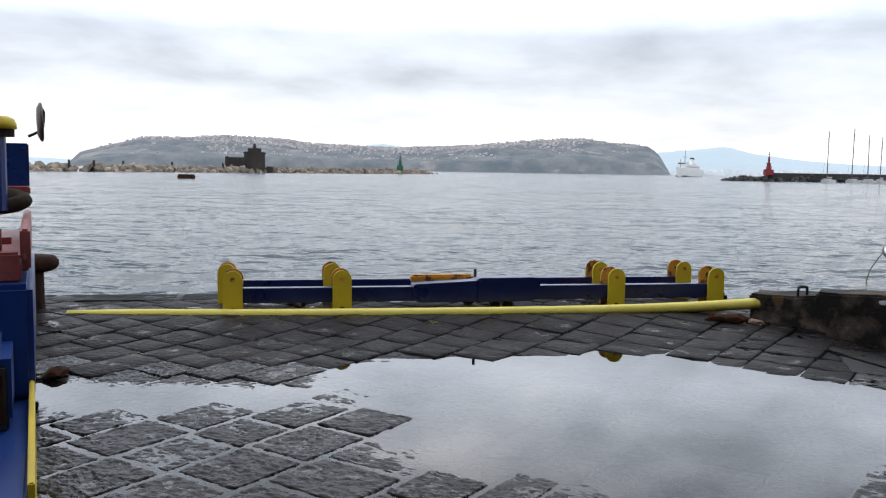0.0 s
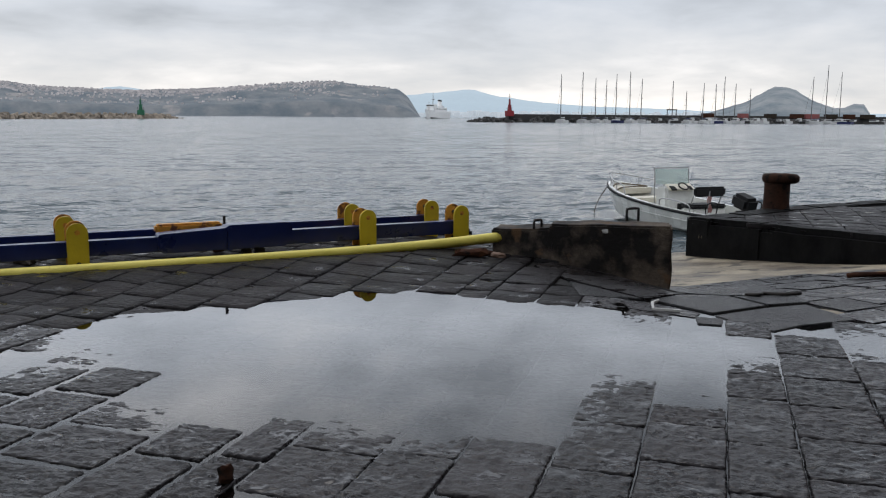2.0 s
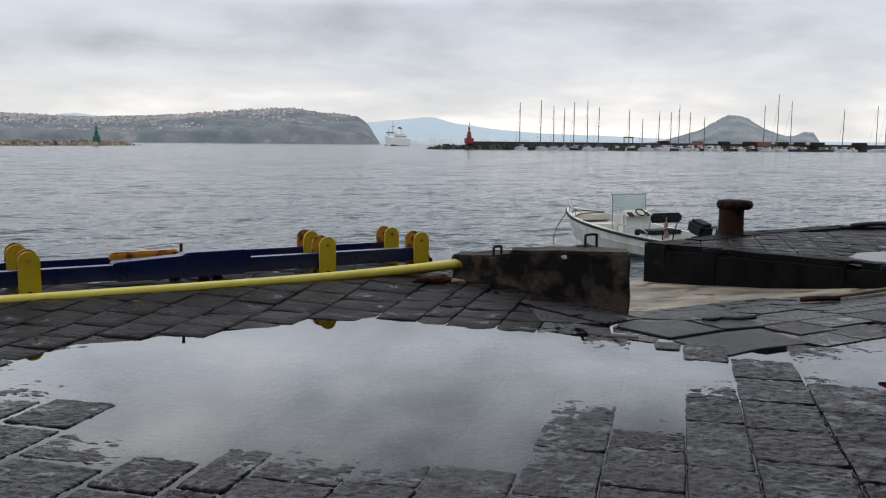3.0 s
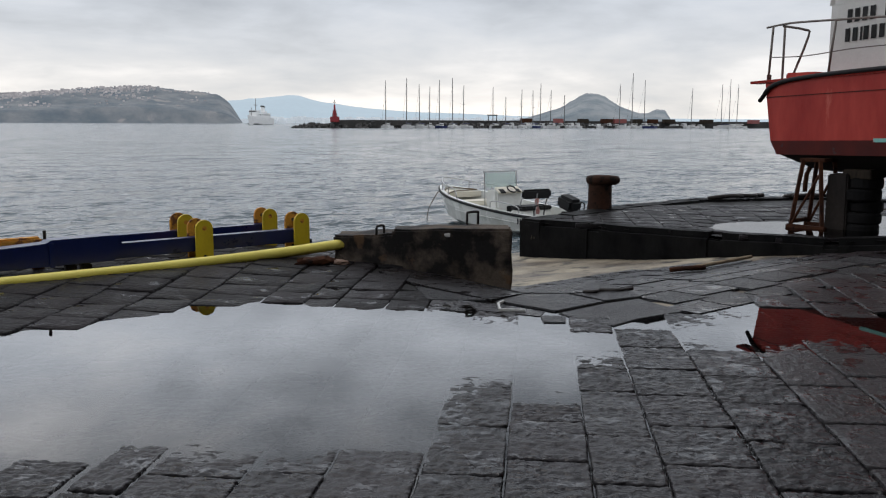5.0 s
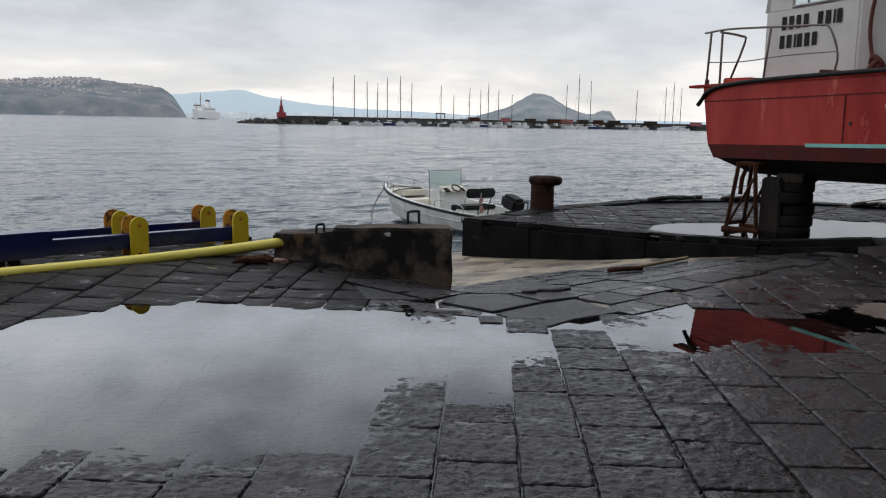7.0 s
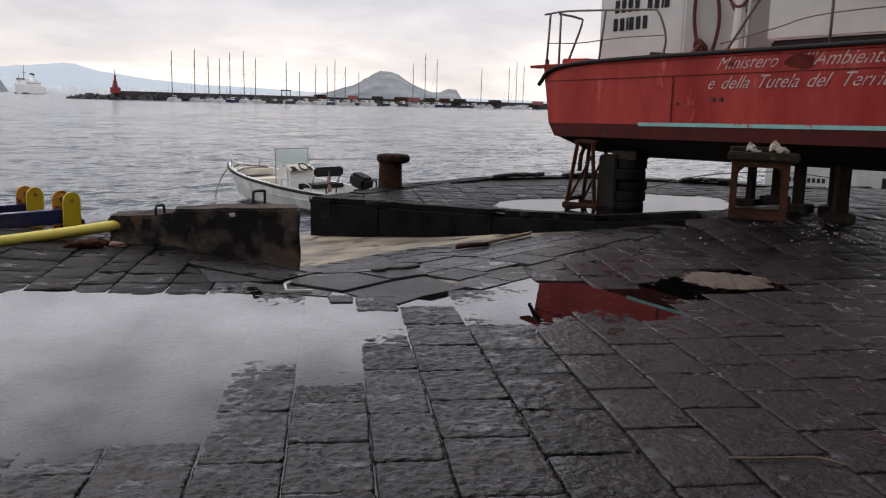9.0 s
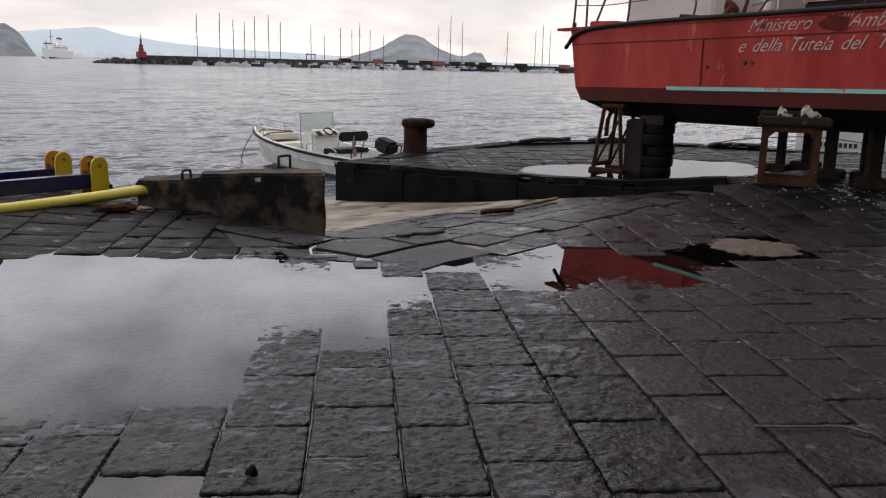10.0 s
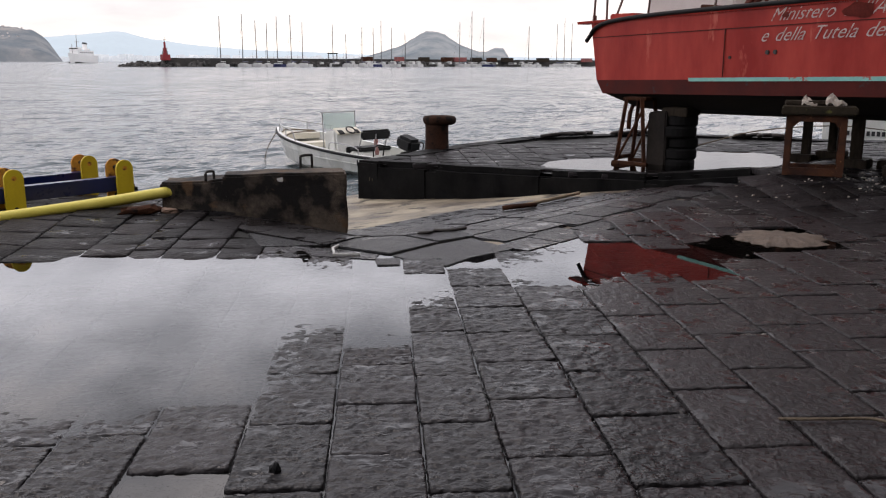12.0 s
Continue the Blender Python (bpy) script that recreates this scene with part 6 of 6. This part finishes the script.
def cope(a, b, depth, zt, drop, mat, lens):
    dx, dy = b[0] - a[0], b[1] - a[1]
    ln = math.hypot(dx, dy)
    dx, dy = dx / ln, dy / ln
    nx, ny = -dy, dx
    if not inside((a[0] + b[0]) / 2 + nx * 0.2, (a[1] + b[1]) / 2 + ny * 0.2, QUAY):
        nx, ny = -nx, -ny
    s = 0.0
    k = 0
    while s < ln - 0.2:
        w = min(lens[k % len(lens)], ln - s)
        if ln - s - w < 0.25:
            w = ln - s
        bm = box(B(), (0, 0, 0), (w - 0.004, depth, drop), bevel=0.09 if drop > 0.4 else 0.035)
        bmesh.ops.subdivide_edges(bm, edges=[e for e in bm.edges if e.calc_length() > 0.3], cuts=3, use_grid_fill=True)
        for q in bm.verts:
            wear = Vector((q.co.x * 3 + s * 3, q.co.y * 3, k + q.co.z * 2))
            q.co.z += 0.014 * noise.noise(wear)
            q.co.y += (0.03 if drop > 0.4 else 0.012) * noise.noise(wear * 1.3 + Vector((7, 0, 0)))
        cx, cy = a[0] + dx * (s + w / 2) + nx * (depth / 2 - 0.03), a[1] + dy * (s + w / 2) + ny * (depth / 2 - 0.03)
        ob = part("coping_stone", bm, mat, coping)
        za, zb = zt(cx - dx * w / 2, cy - dy * w / 2), zt(cx + dx * w / 2, cy + dy * w / 2)
        ob.matrix_world = pose(cx, cy, (za + zb) / 2 - drop / 2, 0, -math.degrees(math.atan2(zb - za, w)), math.degrees(math.atan2(dy, dx)))
        s += w
        k += 1


def pier_top(x, y):
    return max(lie(x, y), 0.0) + 0.012


cope(HEAD_R, (8.57, 8.6), 0.42, pier_top, 0.5, DARK_WALL, [1.35, 1.6])
cope((8.57, 8.6), PIER_C, 0.42, pier_top, 0.7, DARK_WALL, [1.75, 1.3])
cope(PIER_C, (10.0, 12.3), 0.42, pier_top, 0.3, DARK_WALL, [1.0, 1.2])
cope((10.0, 12.3), (12.2, 12.8), 0.42, pier_top, 0.3, DARK_WALL, [1.1, 0.9])
cope((12.2, 12.8), (14.8, 12.2), 0.42, pier_top, 0.3, DARK_WALL, [1.1, 0.9])
cope((14.8, 12.2), (16.4, 9.7), 0.42, pier_top, 0.3, DARK_WALL, [1.1, 0.9])
cope((16.4, 9.7), (17.2, 7.0), 0.42, pier_top, 0.3, DARK_WALL, [1.1, 0.9])
cope((-6.0, 8.78), (3.35, 10.65), 0.5, lambda x, y: 0.10, 0.3, DARK_WALL, [1.1, 0.85, 1.25, 0.95])


# ---- loose things on the ground ----
def build_patch():
    """A mound of spilt concrete where setts are missing."""
    bm = B()
    bmesh.ops.create_circle(bm, cap_ends=True, cap_tris=True, segments=40, radius=1.0)
    bmesh.ops.subdivide_edges(bm, edges=bm.edges, cuts=5, use_grid_fill=True)
    for q in bm.verts:
        r = q.co.length
        a = math.atan2(q.co.y, q.co.x)
        wob = 1 + 0.30 * noise.noise(Vector((math.cos(a) * 1.6, math.sin(a) * 1.6, 2))) + 0.16 * noise.noise(Vector((math.cos(a) * 5, math.sin(a) * 5, 7)))
        q.co = Vector((q.co.x * 0.47 * wob, q.co.y * 0.42 * wob, 0.062 * (1 - r ** 3) + 0.018 * noise.noise(q.co * 5) + 0.010 * noise.noise(q.co * 13)))
    ob = solo("concrete_patch", bm, surf("rough_tan_concrete", (0.072, 0.052, 0.040), (0.15, 0.112, 0.086), scale=9, grain=0.35, rough=(0.7, 0.9), bump=0.8, bscale=60, bdist=0.02), "tan patch of spilt concrete in the paving", "concrete patch", smooth=True)
    ob.matrix_world = pose(6.98, 4.06, -0.026, 0, 0, -38)


build_patch()


def rope_on(name, pts, r, mat, label, cat="rope"):
    bm = tube(B(), pts, r, 8, 6)
    for q in bm.verts:
        q.co += Vector((noise.noise(q.co * 9), noise.noise(q.co * 9 + Vector((5, 0, 0))), 0)) * 0.012
    return solo(name, bm, mat, label, cat, smooth=True)


def gz(x, y, up=0.02):
    return (x, y, (lie(x, y) if inside(x, y, QUAY) else slip_z(x, y)) + up)


rope_on("timber_pole", [gz(6.72, 7.22, 0.04), gz(7.3, 7.3, 0.05), gz(8.1, 7.52, 0.05)], 0.022, surf("pale_driftwood", (0.17, 0.125, 0.075), (0.32, 0.25, 0.16), scale=8, rough=(0.7, 0.9), bump=0.5, bscale=60), "pale driftwood pole lying on the slip", "pole")
rope_on("drift_stick", [gz(6.6, 7.3, 0.04), gz(6.72, 7.18, 0.05), gz(6.95, 7.12, 0.04)], 0.028, RUST, "short broken stick on the slip", "stick")
rope_on("wet_rope", [(4.55, 6.16, 0.012), (4.62, 6.08, 0.022), (4.72, 6.14, 0.015), (4.88, 6.05, 0.02), (5.06, 6.1, 0.01)], 0.017, IRON, "dark wet rope on the slip border")
for k, (a, b) in enumerate((((12.3, 12.4), (13.6, 12.3)), ((14.0, 12.1), (14.9, 11.4)), ((15.6, 10.2), (16.1, 9.4)))):
    pts = []
    for i in range(9):
        f = i / 8
        pts.append((a[0] + (b[0] - a[0]) * f + 0.12 * math.sin(i * 2.1 + k), a[1] + (b[1] - a[1]) * f + 0.1 * math.cos(i * 2.7), 0.06 + 0.05 * abs(math.sin(i * 1.7))))
    rope_on("mooring_rope", pts, 0.04, IRON, "heap of dark mooring rope on the pier edge")
rope_on("mooring_line", [(13.2, 9.5, 0.04), (15.5, 9.6, 0.22), (19.0, 9.8, 0.15), (22.9, 10.1, -0.2)], 0.012, ROPE, "slack mooring line to the boat behind the pier")


def debris(name, at, s, seed, mat, label, cat):
    bm = B()
    bmesh.ops.create_icosphere(bm, subdivisions=2, radius=1.0)
    for q in bm.verts:
        q.co *= 1 + 0.45 * noise.noise(q.co * 1.7 + Vector((seed, 0, 0)))
        q.co = Vector((q.co.x * s[0], q.co.y * s[1], max(-0.4, q.co.z) * s[2]))
    ob = solo(name, bm, mat, label, cat)
    ob.matrix_world = pose(at[0], at[1], lie(at[0], at[1]) + s[2] * 0.35, 0, 0, seed * 37)


debris("stone", (0.14, 3.45), (0.036, 0.034, 0.055), 2, DARK_RUST, "small dark stone standing in the puddle", "stone")
debris("cigarette_box", (1.38, 2.78), (0.02, 0.02, 0.03), 4, BLACK, "small black scrap on the paving", "litter")
debris("oily_rag", (2.85, 8.45), (0.22, 0.10, 0.06), 5, RUST, "brown wet rag beside the yellow pipe", "rag")
debris("oily_rag", (-2.72, 6.0), (0.10, 0.07, 0.045), 7, RUST, "rusty wet rag by the machine", "rag")
debris("timber_scrap", (-1.5, 8.8), (0.22, 0.08, 0.06), 8, WOOD, "dark timber scrap under the spreader beam", "timber")
debris("brick_scrap", (3.12, 8.42), (0.09, 0.05, 0.04), 9, surf("dull_brick", (0.09, 0.05, 0.032), (0.19, 0.11, 0.07), scale=9, bump=0.4), "broken brick at the foot of the wall", "brick")
t = thing("pallet_scrap", (-3.5, 8.0, 0.03), "weathered tan board lying by the bollard", "board", turn=8)
part("board", box(B(), (0, 0, 0.02), (0.75, 0.32, 0.04), bevel=0.008, jitter=0.006), surf("tan_board", (0.20, 0.14, 0.09), (0.32, 0.23, 0.15), scale=4, bump=0.4, bscale=30, stretch=(1, 5, 1)), t)
# worn corner of a painted white line left on the border slabs
for (xa, ya), (xb, yb) in (((3.60, 6.06), (3.49, 5.85)), ((3.48, 5.86), (3.66, 5.74)), ((3.60, 6.06), (3.70, 6.13))):
    dx, dy = xb - xa, yb - ya
    ln = math.hypot(dx, dy)
    ox, oy = -dy / ln * 0.011, dx / ln * 0.011
    bm = B()
    prism(bm, [(xa + ox, ya + oy), (xa - ox, ya - oy), (xb - ox * 0.5, yb - oy * 0.5), (xb + ox * 0.6, yb + oy * 0.6)], 0.004, 0.024)
    solo("paint_mark", bm, WHITE, "worn white paint mark on the slab", "paint mark", "structure")

# dry twig on the paving
rope_on("twig", [gz(3.29, 1.86, 0.016), gz(3.38, 1.78, 0.02), gz(3.48, 1.71, 0.016), gz(3.6, 1.62, 0.018), gz(3.62, 1.52, 0.014)], 0.007, ROPE, "thin pale dry twig on the paving", "twig")


# pale flecks on the wet paving by the bench, standing in for water glints
def build_glints():
    rng = random.Random(41)
    verts, faces = [], []
    for cx, cy, spread, n in ((9.2, 5.6, 0.45, 14), (9.85, 5.2, 0.3, 26), (10.2, 4.9, 0.3, 22), (10.05, 4.3, 0.3, 34), (10.7, 4.75, 0.4, 14), (10.4, 6.15, 0.2, 6)):
        for _ in range(n):
            x, y, a = cx + rng.gauss(0, spread), cy + rng.gauss(0, spread), rng.uniform(0, 6.28)
            r, z = rng.uniform(0.006, 0.022), max(lie(x, y), 0.0) + 0.006
            ring = [(x + r * rng.uniform(0.6, 1.3) * math.cos(a + k * 1.2566), y + 0.7 * r * math.sin(a + k * 1.2566)) for k in range(5)]
            i = len(verts)
            verts += [(px, py, z - 0.012) for px, py in ring] + [(px, py, z + 0.002) for px, py in ring]
            faces.append(tuple(range(i + 5, i + 10)))
            faces += [(i + k, i + (k + 1) % 5, i + 5 + (k + 1) % 5, i + 5 + k) for k in range(5)]
    ob = new("paint_flecks", raw_mesh("paint_flecks", verts, faces, RAG))
    tagged(ob, "pale flecks put in as glints scattered on wet paving", "debris", kind="stuff")


build_glints()


# ---- paving ----
ca, sa = math.cos(radians(34)), math.sin(radians(34))
NX, NY, UX, UY = ca, -sa, sa, ca          # across and along the stone columns


def stone_verts(n, seed, ruff=0.0085, drop=0.007):
    """A hewn sett, one unit square: worn edges, lumpy top, short skirts."""
    rng = random.Random(seed)
    off = Vector((rng.uniform(0, 90), rng.uniform(0, 90), 0))
    cs = [-0.5, -0.478] + [-0.478 + 0.956 * k / (n - 3) for k in range(1, n - 3)] + [0.478, 0.5]
    verts, faces = [], []
    for j, v in enumerate(cs):
        for i, u in enumerate(cs):
            rim = i in (0, n - 1) or j in (0, n - 1)
            z = ruff * (0.6 * noise.noise(Vector((u * 3.2, v * 4.2, 0)) + off) + 0.5 * noise.noise(Vector((u * 7, v * 10, 4)) + off) + 0.75 * noise.noise(Vector((u * 8, v * 24, 6)) + off) + 0.35 * noise.noise(Vector((u * 19, v * 40, 9)) + off)) - (drop if rim else 0)
            wob = 0.012 * noise.noise(Vector((u * 5, v * 5, 8)) + off)
            corner = 0.010 if (abs(u) > 0.45 and abs(v) > 0.45) else 0.0
            verts.append((u + wob - math.copysign(corner, u), v - wob - math.copysign(corner, v), z))
    for j in range(n - 1):
        for i in range(n - 1):
            q = j * n + i
            faces.append((q, q + 1, q + n + 1, q + n))
    ring = [i for i in range(n)] + [j * n + n - 1 for j in range(1, n)] + [(n - 1) * n + i for i in range(n - 2, -1, -1)] + [j * n for j in range(n - 2, 0, -1)]
    b0 = len(verts)
    for q in ring:
        x, y, z = verts[q]
        verts.append((x, y, -0.07))
    for k in range(len(ring)):
        k2 = (k + 1) % len(ring)
        faces.append((ring[k], b0 + k, b0 + k2, ring[k2]))
    return verts, faces


NEAR_SETTS = [raw_mesh("sett", *stone_verts(36, 100 + k), STONE, True) for k in range(14)]
WORN_SETTS = [raw_mesh("sett", *stone_verts(24, 300 + k, 0.005, 0.005), STONE_WORN, True) for k in range(10)]
FAR_SETTS = [stone_verts(6, 200 + k) for k in range(10)]

# column joints across the quay, worn in widths, and the cross joints where they are known
cols = [-2.95, -2.40, -2.02, -1.75, -1.32, -0.98, -0.585, -0.218, 0.155, 0.471, 0.90, 1.345, 1.74, 2.18, 2.60]
KNOWN = {-1.32: (3.454,), -0.98: (3.103, 3.769), -0.585: (2.934, 3.519, 4.133, 4.774), -0.218: (3.198, 3.714, 4.234, 4.53), 0.155: (2.876, 3.481, 4.06, 4.771, 5.223),
         0.471: (3.133, 3.727, 4.233, 4.727, 5.25, 5.785), 0.90: (2.867, 3.502, 4.061, 4.625, 5.119, 5.755), 1.345: (3.165, 3.785, 4.357, 4.988), 1.74: (3.42, 4.041, 4.6, 5.2), 2.18: (3.7, 4.269, 4.738), 2.60: (3.9, 4.479, 4.923)}
rng = random.Random(11)
while cols[-1] < 9.5:
    cols.append(cols[-1] + rng.uniform(0.38, 0.47))
while cols[0] > -10.5:
    cols.insert(0, cols[0] - rng.uniform(0.36, 0.45))
setts = []
for s0, s1 in zip(cols, cols[1:]):
    cuts = list(KNOWN.get(s0, (3.0 + rng.uniform(0, 0.5),)))
    while cuts[0] > -7:
        cuts.insert(0, cuts[0] - rng.uniform(0.42, 0.66))
    while cuts[-1] < 16:
        far = NY * s0 + UY * cuts[-1] > 6.2
        cuts.append(cuts[-1] + (rng.uniform(0.30, 0.46) if far else rng.uniform(0.42, 0.66)))
    for q, q1 in zip(cuts, cuts[1:]):
        sc, qc, ln, w = (s0 + s1) / 2, (q + q1) / 2, q1 - q, s1 - s0
        x, y = NX * sc + UX * qc, NY * sc + UY * qc
        if not (-5.2 < x < 16.5 and -3.2 < y < 13) or not inside(x, y, QUAY):
            continue
        if edge_dist(x, y, QUAY) < (0.20 if x > 4.6 else 0.12) or any(signed(x, y, p) < 0.02 for p in CORNER_SLABS):
            continue
        if math.hypot(x - 6.95, (y - 4.08) * 1.25) < 0.36:
            continue
        e = 0.15
        gx, gy = (lie(x + e, y) - lie(x - e, y)) / (2 * e), (lie(x, y + e) - lie(x, y - e)) / (2 * e)
        near = s0 in KNOWN and q in KNOWN[s0]
        lean = 0.6 if x < 6 and y < 7.3 else 1.0
        z = lie(x, y) + (rng.uniform(-0.002, 0.002) if near else rng.uniform(-0.004, 0.004))
        gap = 0.034 if x < 0.4 and y < 5.8 else 0.005 if y > 6.5 else 0.003
        setts.append((math.hypot(x - 1.6, y - 3.0) + (9.0 if y > 6.3 or y < 0.7 else 0.0), x, y, z, w - gap - rng.uniform(0.0, 0.008), ln - gap - rng.uniform(0.0, 0.008), lean * gx + rng.uniform(-0.006, 0.006), lean * gy + rng.uniform(-0.006, 0.006), rng.uniform(-0.9, 0.9), s0))
setts.sort()
pavement = thing("pavement", (0, 0, 0), "wet dark basalt sett paving of the quay", "paving", kind="structure")


def sett_matrix(s):
    _, x, y, z, w, ln, gx, gy, rz, _ = s
    n = Vector((-gx, -gy, 1)).normalized()
    return Matrix.Translation((x, y, z)) @ Vector((0, 0, 1)).rotation_difference(n).to_matrix().to_4x4() @ pose(0, 0, 0, 0, 0, -34 + rz) @ Matrix.Diagonal((w, ln, 1, 1))


for k, s in enumerate(setts[:300]):
    ob = new("sett", WORN_SETTS[k % 10] if s[-1] > 1.3 else NEAR_SETTS[k % 14])
    ob.parent = pavement
    ob.matrix_world = sett_matrix(s)
verts, faces = [], []
for k, s in enumerate(setts[300:]):
    m, (v, f) = sett_matrix(s), FAR_SETTS[k % 10]
    b0 = len(verts)
    verts += [tuple(m @ Vector(q)) for q in v]
    faces += [[b0 + i for i in q] for q in f]
ob = new("sett_field", raw_mesh("sett_field", verts, faces, STONE_J, True))
ob.parent = pavement
tagged(ob, kind="stuff")
